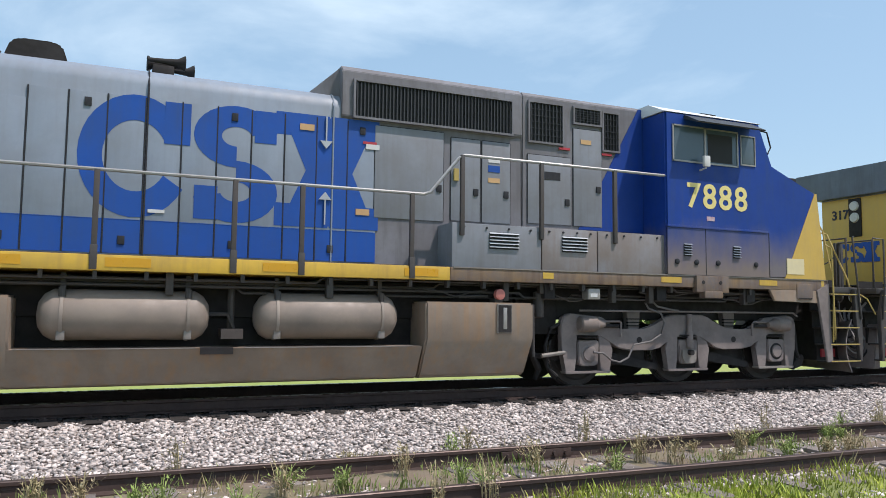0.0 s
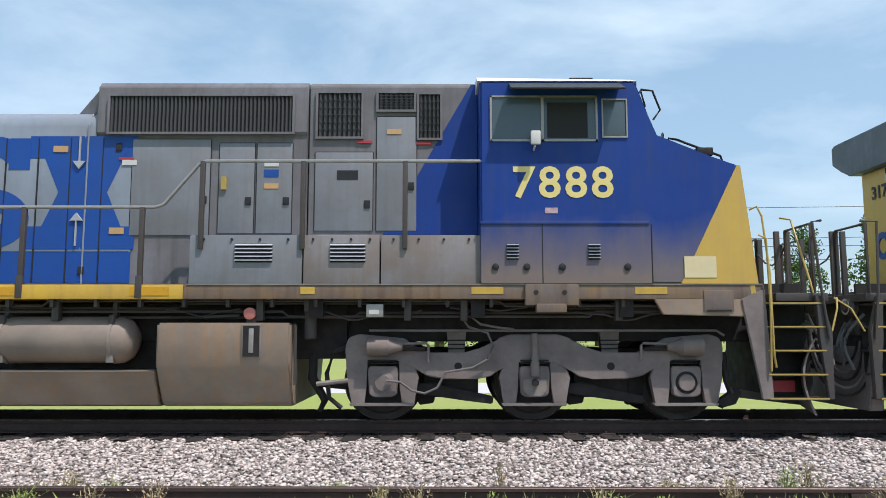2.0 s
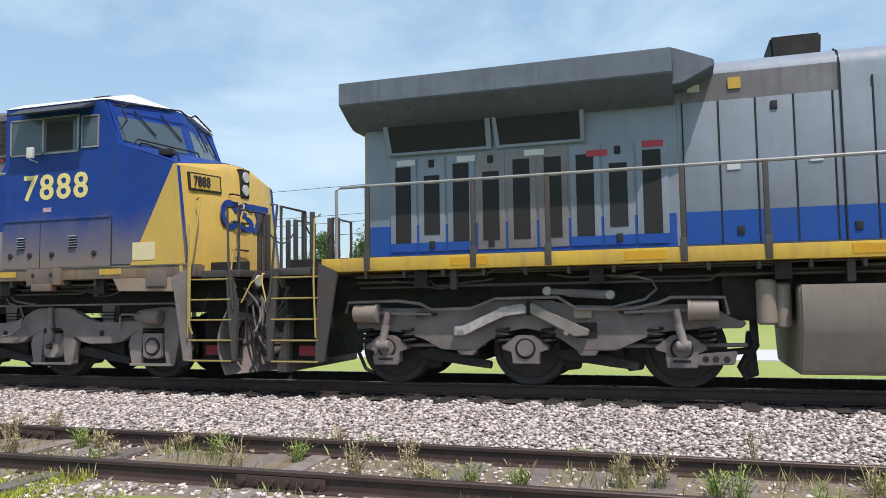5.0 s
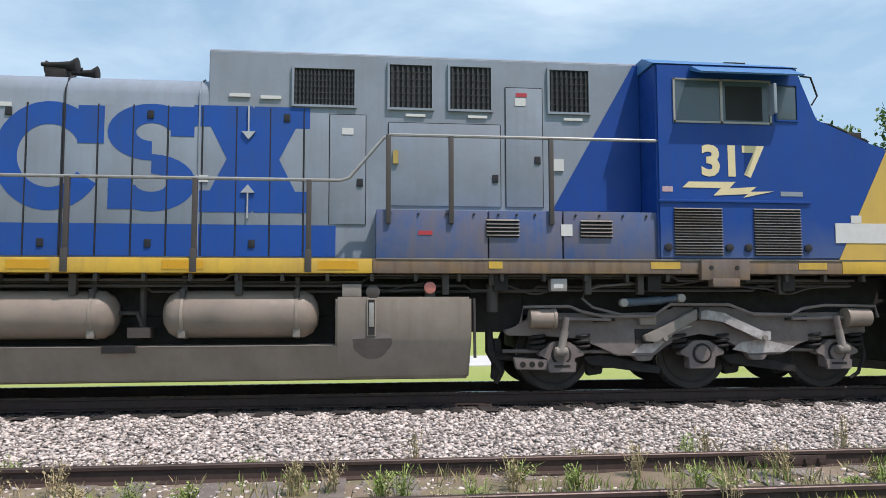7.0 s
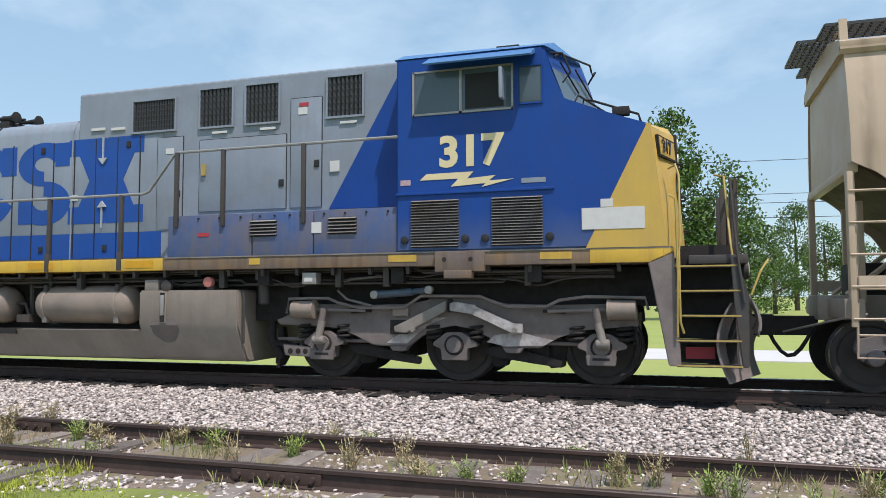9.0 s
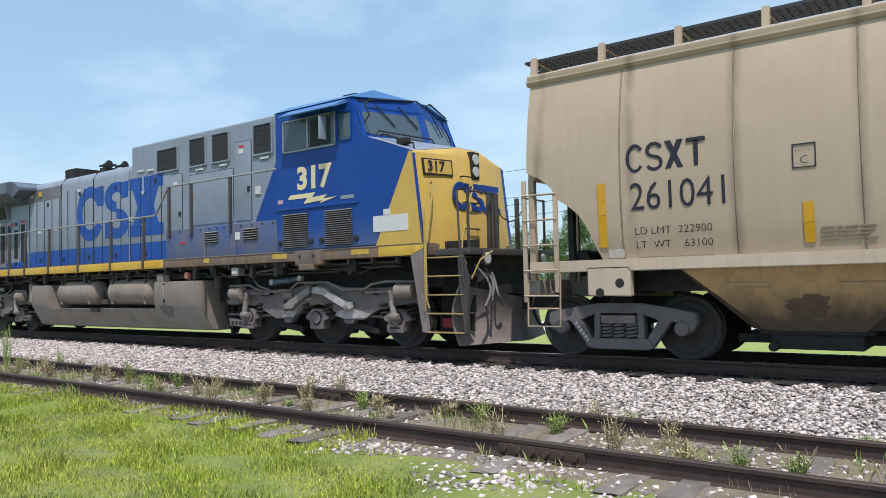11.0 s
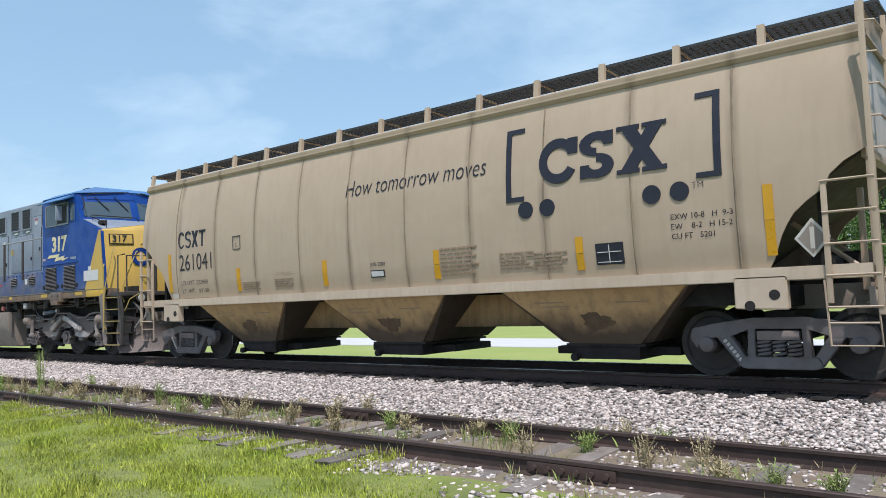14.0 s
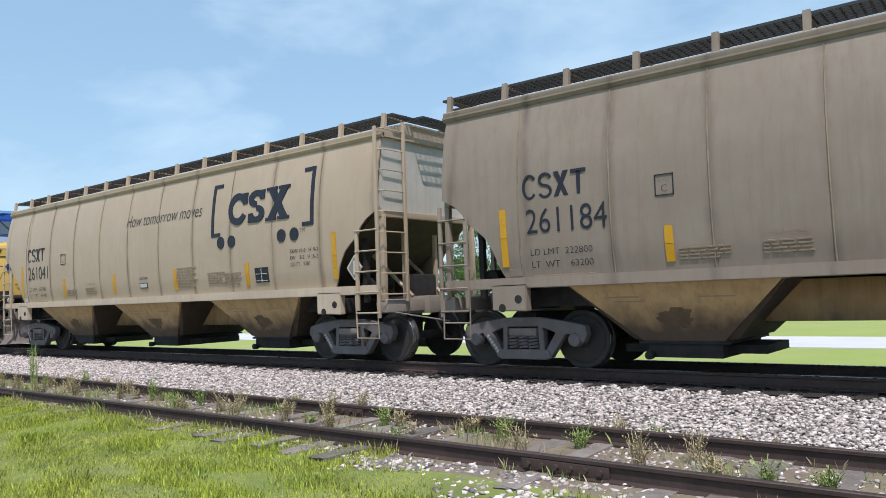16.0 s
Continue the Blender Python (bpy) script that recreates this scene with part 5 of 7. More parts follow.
def locomotive(x0, number, first):
    """A six-axle wide-nosed diesel; first: the older unit that leads in the picture, else the newer one behind."""
    name = "dusty blue, grey and yellow diesel locomotive numbered %s on the track" % number
    loco = thing("locomotive", x0, TRACK_Y, 0, name, "locomotive", "locomotives of the train")
    W, C = 0.93, 1.57
    ramp_x = 13.64 if first else 12.85
    tank_mat = TANKB if first else TANK
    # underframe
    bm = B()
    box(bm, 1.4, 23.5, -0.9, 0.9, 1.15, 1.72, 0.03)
    part("underframe", bm, BLACK, loco, "black underframe")
    for x in (3.0, 5.6, 8.0, 17.0, 19.3, 21.4):
        part("cross_member", box(B(), x, x + 0.2, -1.45, 1.45, 1.5, 1.74), BLACK, loco)
    bm = B()
    box(bm, 1.5, 15.25, -1.55, 1.55, 1.75, 1.955, 0.012)
    part("side_sill", bm, YELLOW, loco, "yellow side sill with worn paint")
    bm = B()
    box(bm, 15.25, 23.42, -1.56, 1.56, 1.75, 1.955, 0.012)
    part("side_sill", bm, WORN if first else WORN, loco, "rusty worn front side sill")
    for i, x in enumerate((3.6, 6.1, 8.9, 10.4, 12.4, 14.5)):
        plate("reflector_strip", x, x + 0.55, 1.80, 1.92, 1.551, REFLECT, loco)
    for x in (16.9, 19.3, 21.6):
        plate("reflector_strip", x, x + (0.45 if x > 18 else 0.2), 1.82, 1.92, 1.561, YELLOW, loco)
    bm = B()
    box(bm, 20.05, 20.8, -1.62, -1.5, 1.66, 1.96, 0.015)
    box(bm, 20.2, 20.62, -1.66, -1.5, 1.56, 1.68, 0.015)
    jack = part("jacking_pad", bm, WORN, loco, "rusty jacking pad")
    for dx in (20.2, 20.6):
        part("hole", lathe(B(), [(-0.005, 0.035), (0.01, 0.035)], (dx, -1.62, 1.84), "y", 10), BLACK, jack)
    # pipes under the sill
    for k, (z, y, jogs) in enumerate(((1.66, -1.38, (4.1, 9.0, 13.2, 19.7)), (1.58, -1.3, (3.2, 7.2, 16.6, 21.0)), (1.5, -1.2, (5.5, 12.1, 17.6)), (1.7, -1.25, (8.0, 15.1, 20.4)))):
        pts, level, start = [(2.0, y, z)], z, 2.0
        for n, x in enumerate(jogs):
            pts.append((x, y, level))
            level += 0.07 * (-1) ** (n + k)
            pts.append((x + 0.09, y, level))
        pts.append((22.6, y, level))
        part("sill_pipe", tube(B(), pts, 0.02, 6), POST, loco)
    for x in [2.2 + 0.62 * i for i in range(34)]:
        bm = B()
        box(bm, x, x + 0.05, -1.5, -1.4, 1.64, 1.76)
        part("pipe_clip", bm, POST, loco)
    # fuel tank: sloping lower sides, tall end boxes, a shelf between them for the reservoirs
    t1 = 16.76 if first else 16.66
    low = [(-1.445, 0.745), (-1.19, 0.26), (-1.1, 0.23), (1.1, 0.23), (1.19, 0.26), (1.445, 0.745)]
    tank = part("fuel_tank", prism(B(), low, 9.3, 14.85, "x", 0.012), tank_mat, loco, "dusty brown fuel tank")
    tall = [(-1.5, 1.42), (-1.5, 0.84), (-1.19, 0.26), (-1.1, 0.23), (1.1, 0.23), (1.19, 0.26), (1.5, 0.84), (1.5, 1.42)]
    for a, b in ((8.27, 9.36), (14.88 if first else 14.74, t1)):
        part("tank_end", prism(B(), tall, a, b, "x", 0.03), tank_mat, tank, "dusty brown tank end box")
    # recess back, its shade put in as black
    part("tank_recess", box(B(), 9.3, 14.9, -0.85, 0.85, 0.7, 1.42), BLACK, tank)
    # black block stands in for the shaded notch in the tank edge
    part("tank_shelf", box(B(), 11.62, 12.05, -1.46, -1.3, 0.66, 0.752), BLACK, tank)
    for a, b in ((9.4, 11.55), (12.2, 14.7)):
        part("shelf_edge", box(B(), a, b, -1.455, -1.40, 0.74, 0.752), TRUCKLIGHT, tank, "bright shelf edge")
    gx, gw = (16.22, 0.27) if first else (15.24, 0.13)
    gauge = part("fuel_gauge", box(B(), gx - gw / 2, gx + gw / 2, -1.53, -1.49, 0.93 if first else 0.87, 1.40, 0.012), TRUCKLIGHT if first else tank_mat, tank, "fuel gauge recess")
    part("gauge_back", box(B(), gx - gw / 2 + 0.02, gx + gw / 2 - 0.02, -1.536, -1.52, 0.95 if first else 0.89, 1.38), BLACK, gauge)
    part("sight_glass", box(B(), gx - 0.035, gx + 0.035, -1.545, -1.52, 1.0, 1.34, 0.01), FRAMEMETAL, gauge, "upright sight glass")
    part("filler_cap", lathe(B(), [(-0.06, 0.05), (-0.05, 0.085), (0.03, 0.085)], (16.17 if first else 16.07, -1.42, 1.55), "y", 16), FILLER, tank, "faded pink fuel filler cap")
    part("filler_neck", box(B(), (16.17 if first else 16.07) - 0.06, (16.17 if first else 16.07) + 0.08, -1.4, -1.2, 1.38, 1.5, 0.015), POST, tank)
    part("filler_pipe", tube(B(), [(15.5, -1.35, 1.5), (15.85, -1.35, 1.52), (16.0, -1.35, 1.52)], 0.02, 6), POST, tank)
    if not first:
        part("call_box", box(B(), 14.83, 15.1, -1.47, -1.3, 1.42, 1.6, 0.015), TRUCKLIGHT, tank, "small pale control box")
        part("filler_disc", lathe(B(), [(-0.04, 0.07), (-0.03, 0.1), (0.03, 0.1)], (15.26, -1.44, 1.49), "y", 18), POST, tank, "grey round cap")
        # spilt fuel under the gauge, on the upright and on the sloping side
        up = [(0.27 * math.cos(radians(a)), 0.84 + 0.10 * math.sin(radians(a))) for a in range(0, 181, 15)]
        part("fuel_stain", prism(B(), [(15.25 + x, z) for x, z in up], -1.503, -1.49, "y"), SOOT, tank, "dark spilt fuel stain")
        bm = B()
        quad = [(14.9, -1.28, 0.43), (15.62, -1.28, 0.43), (15.62, -1.5, 0.84), (14.9, -1.5, 0.84)]
        n = Vector((0, -0.88, -0.47))
        ring = [Vector((15.25 + 0.28 * math.cos(radians(a)) * (1 + 0.05 * math.sin(3 * a)), -1.5 + 0.0, 0.84)) + Vector((0, 0.534, -0.996)).normalized() * (0.34 * -math.sin(radians(a))) for a in range(180, 361, 12)]
        lo = [bm.verts.new(q + n * 0.004) for q in ring]
        hi = [bm.verts.new(q - n * 0.004) for q in ring]
        bm.faces.new(lo)
        bm.faces.new(hi[::-1])
        for q in range(len(ring)):
            bm.faces.new((lo[q], hi[q], hi[(q + 1) % len(ring)], lo[(q + 1) % len(ring)]))
        part("fuel_stain", bm, SOOT, tank, "dark spilt fuel stain")
    # upright equipment beside the tank's front end
    part("air_filter", lathe(B(), [(-0.22, 0.05), (-0.2, 0.09), (0.2, 0.09), (0.22, 0.05)], (17.0, -1.25, 1.4), "z", 14), POST, loco, "upright air filter bowl")
    part("filter_bracket", box(B(), 16.93, 17.07, -1.42, -1.3, 1.58, 1.76, 0.012), POST, loco)
    part("tank_pipe", tube(B(), [(t1 + 0.05, -1.4, 1.4), (t1 + 0.06, -1.4, 0.55)], 0.022, 6), POST, loco)
    for a, b in ((9.62, 11.75), (12.35, 14.5)):
        bm = B()
        m, r = (a + b) / 2, 0.335
        hl = (b - a) / 2
        lathe(bm, [(-hl, 0.02), (-hl + 0.02, 0.16), (-hl + 0.09, 0.27), (-hl + 0.2, r), (hl - 0.2, r), (hl - 0.09, 0.27), (hl - 0.02, 0.16), (hl, 0.02)], (m, -1.15, 1.18), "x", 30)
        res = part("air_reservoir", bm, AIRTANK, loco, "tan dusty air reservoir")
        for x in (a + 0.3, b - 0.3):
            part("strap", lathe(B(), [(-0.02, r + 0.012), (0.02, r + 0.012)], (x, -1.15, 1.18), "x", 30), TANK, res)
            part("foot", box(B(), x - 0.05, x + 0.05, -1.42, -1.3, 0.86, 0.98, 0.01), TRUCKLIGHT, res)
            bm = B()
            box(bm, x - 0.03, x + 0.03, -1.3, -1.2, 1.45, 1.72)
            lathe(bm, [(-0.06, 0.045), (0.06, 0.045)], (x, -1.38, 1.47), "z", 8)
            part("hanger", bm, POST, res)
    bm = B()
    tube(bm, [(11.75, -1.15, 1.2), (12.0, -1.2, 1.2), (12.1, -1.2, 0.95), (12.0, -1.2, 0.9)], 0.03, 6)
    tube(bm, [(12.05, -1.1, 1.7), (12.05, -1.1, 0.95)], 0.05, 8)
    box(bm, 11.9, 12.2, -1.3, -1.0, 0.86, 1.0)
    part("drain_valve", bm, POST, loco)
    # deck
    bm = B()
    box(bm, 1.5, 23.4, -1.52, 1.52, 1.9, 1.965)
    part("walkway", bm, POST, loco)
    # rear radiator section
    bm = B()
    box(bm, 2.0, 6.85, -W, W, 1.96, 4.3, 0.015)
    rear = part("radiator_body", bm, GREY, loco, "grey radiator section")
    bm = B()
    box(bm, 1.985, 6.8, -W - 0.008, W + 0.008, 1.97, 2.48)
    part("blue_band", bm, BLUE, rear)
    bm = B()
    prism(bm, [(-1.05, 4.05), (-1.3, 4.18), (-1.6, 4.34), (-1.6, 4.68), (-1.5, 4.72), (1.5, 4.72), (1.6, 4.68), (1.6, 4.36), (1.3, 4.18), (1.05, 4.05)], 1.83, 6.82, "x", 0.012)
    wing = part("radiator_wing", bm, WINGGREY, loco, "grey overhanging radiator wing")
    bm = B()
    prism(bm, [(6.8, 4.2), (6.95, 4.22), (7.36, 4.42), (7.36, 4.5), (6.84, 4.72), (6.8, 4.72)], -1.45, 1.45, "y", 0.01)
    part("wing_end", bm, WINGGREY, wing)
    for a, b in ((2.43, 4.04), (4.2, 5.48)):
        bm = B()
        quad_patch(bm, [(a + 0.05, -W - 0.02, 3.66), (b, -W - 0.02, 3.66), (b, -1.06, 4.2), (a, -1.06, 4.2)], 0, 1, 0, 1, 0.03, 0.08)
        scr = part("radiator_screen", bm, SCREEN, rear, "black slanted radiator screen")
        bm = B()
        for u0, u1, v0, v1 in ((-0.05, 1.05, -0.08, 0), (-0.05, 0, 0, 1), (1, 1.05, 0, 1), (-0.05, 1.05, 1, 1.08)):
            quad_patch(bm, [(a + 0.05, -W - 0.02, 3.66), (b, -W - 0.02, 3.66), (b, -1.06, 4.2), (a, -1.06, 4.2)], u0, u1, v0, v1, 0.05, 0.12)
        part("frame", bm, GREY, scr)
    dx = (6.72 - 2.41) / 9
    for i in range(9):
        a = 2.41 + i * dx + 0.02
        b = a + dx - 0.04
        bm = B()
        box(bm, a, b, -W - 0.022, -W, 2.06, 3.56, 0.006)
        door = part("access_door", bm, BOXGREY if i in (3, 4, 5) else GREY, rear, "grey access door with a dark screen")
        bm = B()
        box(bm, a + 0.09, b - 0.09, -W - 0.028, -W - 0.01, 2.2 + 0.12 * (i in (1, 7)), 3.42 - 0.16 * (i in (1, 3, 7)))
        part("screen", bm, SCREEN, door)
        if i not in (3, 4, 5):
            bm = B()
            box(bm, a, b, -W - 0.026, -W, 2.06, 2.2)
            part("blue_band", bm, BLUE, door)
        if i in (1, 3, 7):
            latch(rear, (a + b) / 2, 3.45, W + 0.022)
            latch(rear, (a + b) / 2, 2.16, W + 0.022)
    for x, z, m in ((2.55, 3.48, WHITE), (3.55, 3.48, WHITE), (4.62, 3.5, WHITE), (6.35, 3.5, RED), (5.55, 3.42, RED)):
        plate("sticker", x, x + 0.3, z - 0.04, z + 0.05, W + 0.024, m, rear)
    # rear end wall with its paint, number and headlight
    bm = B()
    box(bm, 1.965, 2.03, -0.9, 0.9, 1.98, 4.02, 0.01)
    end = part("end_wall", bm, NOSEYELLOW, loco, "yellow painted rear end wall")
    lettering("end_number", number, 0.3, 1.955, 0.62, 3.55, INK, end, (90, 0, -90), 0.008)
    bm = B()
    box(bm, 1.93, 2.0, -0.16, 0.16, 3.1, 4.0, 0.02)
    lampbox = part("headlight_housing", bm, BLACK, end)
    for z in (3.82, 3.55):
        bm = B()
        lathe(bm, [(-0.03, 0.1), (0.01, 0.12)], (1.92, 0, z), "x", 16)
        part("lens", bm, LENS, lampbox)
    emblem(end, -0.58, 2.5, 2.96, -1.96, BLUE, 0.94, warp=pose(0, 0, 0, 0, 0, -90))
    # long hood
    bm = B()
    prof = [(-W, 1.96), (-W, 4.40), (-W + 0.04, 4.53), (-W + 0.13, 4.63), (-W + 0.30, 4.69), (0, 4.73), (W - 0.30, 4.69), (W - 0.13, 4.63), (W - 0.04, 4.53), (W, 4.40), (W, 1.96)]
    prism(bm, prof, 6.85, ramp_x, "x")
    hood = part("long_hood", bm, GREY, loco, "grey engine hood with rounded roof")
    bm = B()
    box(bm, 6.9, 8.95, -W - 0.006, W + 0.006, 4.05, 4.44)
    part("hood_vent_panel", bm, GRIME, hood)
    ends = [6.92 + i * 0.488 for i in range(int((15.2 - 6.92) / 0.488) + 1)]
    for a in ends[:-1]:
        if first and a > 14.1:
            break
        bm = B()
        top = 4.05 if a < 8.9 else 4.22
        box(bm, a + 0.012, a + 0.476, -W - 0.012, -W + 0.01, 2.48, top, 0.004)
        door = part("hood_door", bm, GREY, hood, "tall grey hood door")
        bm = B()
        box(bm, a + 0.012, a + 0.476, -W - 0.013, -W + 0.01, 2.02, 2.48)
        part("blue_band", bm, BLUE, door)
        bm = B()
        box(bm, a - 0.008, a + 0.008, -W - 0.021, -W - 0.0, 2.02, top)
        part("door_gap", bm, SEAM, hood)
    for i, a in enumerate(ends[1:-1]):
        if i % 3 == 0:
            latch(hood, a + 0.24, 2.2, W + 0.012)
        if i % 4 == 1:
            latch(hood, a + 0.24, 4.08 if a > 8.9 else 3.92, W + 0.012)
    for x in (8.97, 10.85, ramp_x - 0.12):
        bm = B()
        tube(bm, [(x, -W - 0.02, 2.0), (x, -W - 0.02, 4.42), (x, -W + 0.1, 4.62), (x, -W + 0.34, 4.72)], 0.014, 6)
        part("hood_joint", bm, SEAM if x < 12 else GREY, hood)
    # emblem on the hood side
    if first:
        xx, wd = emblem(loco, 9.98, 2.52, 4.25, W + 0.012, BLUE, 0.92, lift=0.004)
        bm = B()
        for a, b, lo, hi in ((8.6, 14.2, 2.48, 2.49),):
            box(bm, a, b, -W - 0.016, -W, lo, hi)
        part("pinstripe", bm, BLUE, loco)
    else:
        xx, wd = emblem(loco, 9.9, 2.66, 4.24, W + 0.012, BLUE, 1.04, lift=0.004)
    for z, s in ((3.86, -1), (2.95, 1)):
        bm = B()
        prism(bm, [(xx + wd * 0.41, z), (xx + wd * 0.53, z), (xx + wd * 0.47, z + s * 0.12)], -W - 0.05, -W - 0.02, "y")
        lo, hi = sorted((z, z - s * 0.38))
        box(bm, xx + wd * 0.464, xx + wd * 0.476, -W - 0.05, -W - 0.02, lo, hi)
        part("lifting_arrow", bm, PALEGREY, loco, "white lifting point arrow")
    # exhaust stack and horn on the hood roof
    bm = B()
    if first:
        prism(bm, [(9.0, 4.66), (9.8, 4.66), (9.72, 4.9), (9.6, 4.95), (9.2, 4.95), (9.08, 4.9)], -0.62, 0.4, "y", 0.03)
    else:
        prism(bm, [(8.2, 4.66), (8.84, 4.66), (8.86, 5.04), (8.18, 5.04)], -0.45, 0.4, "y", 0.03)
    part("exhaust_chimney", bm, BLACK, loco, "black sooty exhaust stack")
    hx = 11.05 if first else 10.52
    bm = B()
    for k, (y, d) in enumerate(((-0.25, 1), (-0.05, -1), (0.15, 1))):
        lathe(bm, [(-0.22, 0.03), (0.0, 0.04), (0.2, 0.06), (0.3, 0.12), (0.31, 0.10)] if d > 0 else [(-0.31, 0.10), (-0.3, 0.12), (-0.2, 0.06), (0.0, 0.04), (0.22, 0.03)], (hx + 0.08 * k, y - 0.2, 4.93), "x", 14)
    box(bm, hx - 0.15, hx + 0.15, -0.5, 0.05, 4.7, 4.86, 0.02)
    part("air_horn", bm, BLACK, loco, "black five-chime air horn")
    # raised hood before the cab
    top = 5.11
    bm = B()
    if first:
        prism(bm, [(-W, 1.96), (-W, 4.25), (-W - 0.04, 4.3), (-W - 0.02, 5.02), (-W + 0.06, top), (W - 0.06, top), (W + 0.02, 5.02), (W + 0.04, 4.3), (W, 4.25), (W, 1.96)], ramp_x, 16.85, "x", 0.01)
        prism(bm, [(-W, 1.96), (-W, 5.03), (-W + 0.06, top - 0.01), (W - 0.06, top - 0.01), (W, 5.03), (W, 1.96)], 16.87, 19.4, "x", 0.01)
        hull(bm, [(ramp_x - 0.5, y, 4.64) for y in (-0.6, 0.6)] + [(ramp_x, y, top - 0.02) for y in (-0.8, 0.8)] + [(ramp_x, y, 4.6) for y in (-0.8, 0.8)])
    else:
        prism(bm, [(-W, 1.96), (-W, 5.07), (-W + 0.04, top), (W - 0.04, top), (W, 5.07), (W, 1.96)], ramp_x, 19.4, "x", 0.01)
    cabhood = part("equipment_hood", bm, GRIME if first else GREY, loco, "grey raised equipment hood")
    zb = 2.74
    bm = B()
    prism(bm, [(18.0, zb), (19.42, zb), (19.42, 5.06), (19.33, 5.06)], -W - 0.014, -W + 0.01, "y")
    part("blue_wedge", bm, CABBLUE if first else CABSKY, cabhood, "blue wedge of the paint scheme")
    if first:
        vent_grille(loco, 13.85, 16.62, 4.30, 4.86, W + 0.045, 46, False, GRIME)
        vent_grille(loco, 17.0, 17.66, 4.24, 4.92, W, 9, True, GRIME)
        vent_grille(loco, 17.92, 18.46, 4.66, 4.92, W, 7, True, GRIME)
        vent_grille(loco, 18.54, 18.86, 4.22, 4.90, W, 5, True, GRIME)
        panels = ((14.2, 15.38, 2.73, 4.2), (15.52, 16.05, 2.76, 4.14), (16.09, 16.62, 2.76, 4.14), (16.97, 17.84, 2.8, 4.0), (17.9, 18.5, 2.8, 4.55))
    else:
        vent_grille(loco, 14.09, 14.98, 4.29, 4.84, W, 16)
        for a, b in ((15.51, 16.15), (16.43, 17.06), (17.98, 18.6)):
            vent_grille(loco, a, b, 4.28, 4.94, W, 8)
        panels = ((14.62, 15.15, 2.5, 4.15), (15.5, 17.2, 2.79, 4.05), (17.29, 17.86, 2.79, 4.64))
    for a, b, lo, hi in panels:
        bm = B()
        box(bm, a, b, -W - 0.02, -W, lo, hi, 0.006)
        pan = part("hood_panel", bm, PANELGREY if first else GREY, cabhood, "grey hood access panel")
        bm = B()
        for p, q, r, s in ((a - 0.012, a, lo, hi), (b, b + 0.012, lo, hi), (a, b, hi, hi + 0.012)):
            box(bm, p, q, -W - 0.012, -W, r, s)
        part("panel_gap", bm, SEAM, pan)
        latch(pan, b - 0.08, (lo + hi) / 2 - 0.2, W + 0.02)
    if first:
        bm = B()
        box(bm, 17.3, 17.62, -W - 0.026, -W, 3.58, 3.72)
        part("slot_vent", bm, SEAM, cabhood)
        for x, z, m, h in ((14.0, 3.88, RED, 0.05), (14.05, 3.8, WHITE, 0.1), (16.2, 3.78, WHITE, 0.13), (16.2, 3.62, BLUE, 0.14), (16.2, 3.44, ORANGE, 0.1), (13.0, 4.0, ORANGE, 0.12), (13.9, 2.75, ORANGE, 0.12), (18.05, 4.28, ORANGE, 0.1), (17.6, 4.14, RED, 0.05), (18.5, 4.12, RED, 0.05), (8.4, 3.9, WHITE, 0.05), (10.9, 2.6, WHITE, 0.06)):
            plate("sticker", x, x + 0.22, z, z + h * 0.8, W + 0.022, m, cabhood)
    else:
        for x, z, m, h in ((13.15, 4.38, WHITE, 0.05), (13.6, 4.36, WHITE, 0.05), (14.8, 3.85, WHITE, 0.1), (15.75, 4.15, WHITE, 0.04), (16.7, 4.15, WHITE, 0.04), (18.2, 4.15, WHITE, 0.04), (17.45, 4.5, RED, 0.06), (17.43, 4.36, WHITE, 0.12), (18.02, 3.36, WHITE, 0.18), (7.5, 3.05, WHITE, 0.09), (8.55, 3.1, WHITE, 0.07), (7.0, 4.2, WHITE, 0.1), (7.55, 4.2, YELLOW, 0.16), (9.95, 4.15, WHITE, 0.06), (12.7, 3.1, WHITE, 0.1)):
            plate("sticker", x, x + (0.3 if h < 0.06 else 0.17), z, z + h, W + 0.022, m, cabhood)
    plate("yellow_tag", 15.56, 15.64, 3.42, 3.62, W + 0.03, YRAIL, cabhood, "small yellow hanging tag", 0.03)
    # low equipment boxes beside the walkway
    mat = BOXGREY if first else BOXBLUE
    for a, b in ((15.3, 16.9), (16.92, 18.0), (18.02, 19.45)):
        bm = B()
        box(bm, a, b, -1.5, 1.5, 1.955, 2.66, 0.015)
        bx = part("battery_box", bm, PANELGREY if first and a < 16 else mat, loco, "dusty battery box beside the hood")
        bm = B()
        for k in range(4):
            lathe(bm, [(-0.02, 0.018), (0.01, 0.018)], (a + (b - a) * (k + 0.5) / 4, -1.5, 2.6), "y", 8)
        part("bolt", bm, SEAM, bx)
    for a in ((15.95, 16.48), (17.3, 17.8)) if first else ((16.88, 17.36), (18.27, 18.75)):
        louvre(loco, a[0], a[1], 2.27, 2.54, 1.5, 5, PALEGREY if first else BOXGREY)
    if not first:
        plate("sticker", 17.98, 18.15, 2.3, 2.47, 1.502, WHITE, loco)
        plate("sticker", 15.9, 16.1, 2.3, 2.36, 1.502, RED, loco)
    # cab
    bm = B()
    prism(bm, [(19.43, 1.96), (23.33, 1.96), (23.14, 3.66), (21.95, 4.08), (21.68, 4.91), (19.43, 4.91)], -C, C, "y", 0.03)
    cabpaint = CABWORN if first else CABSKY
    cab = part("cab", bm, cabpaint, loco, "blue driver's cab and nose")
    bm = B()
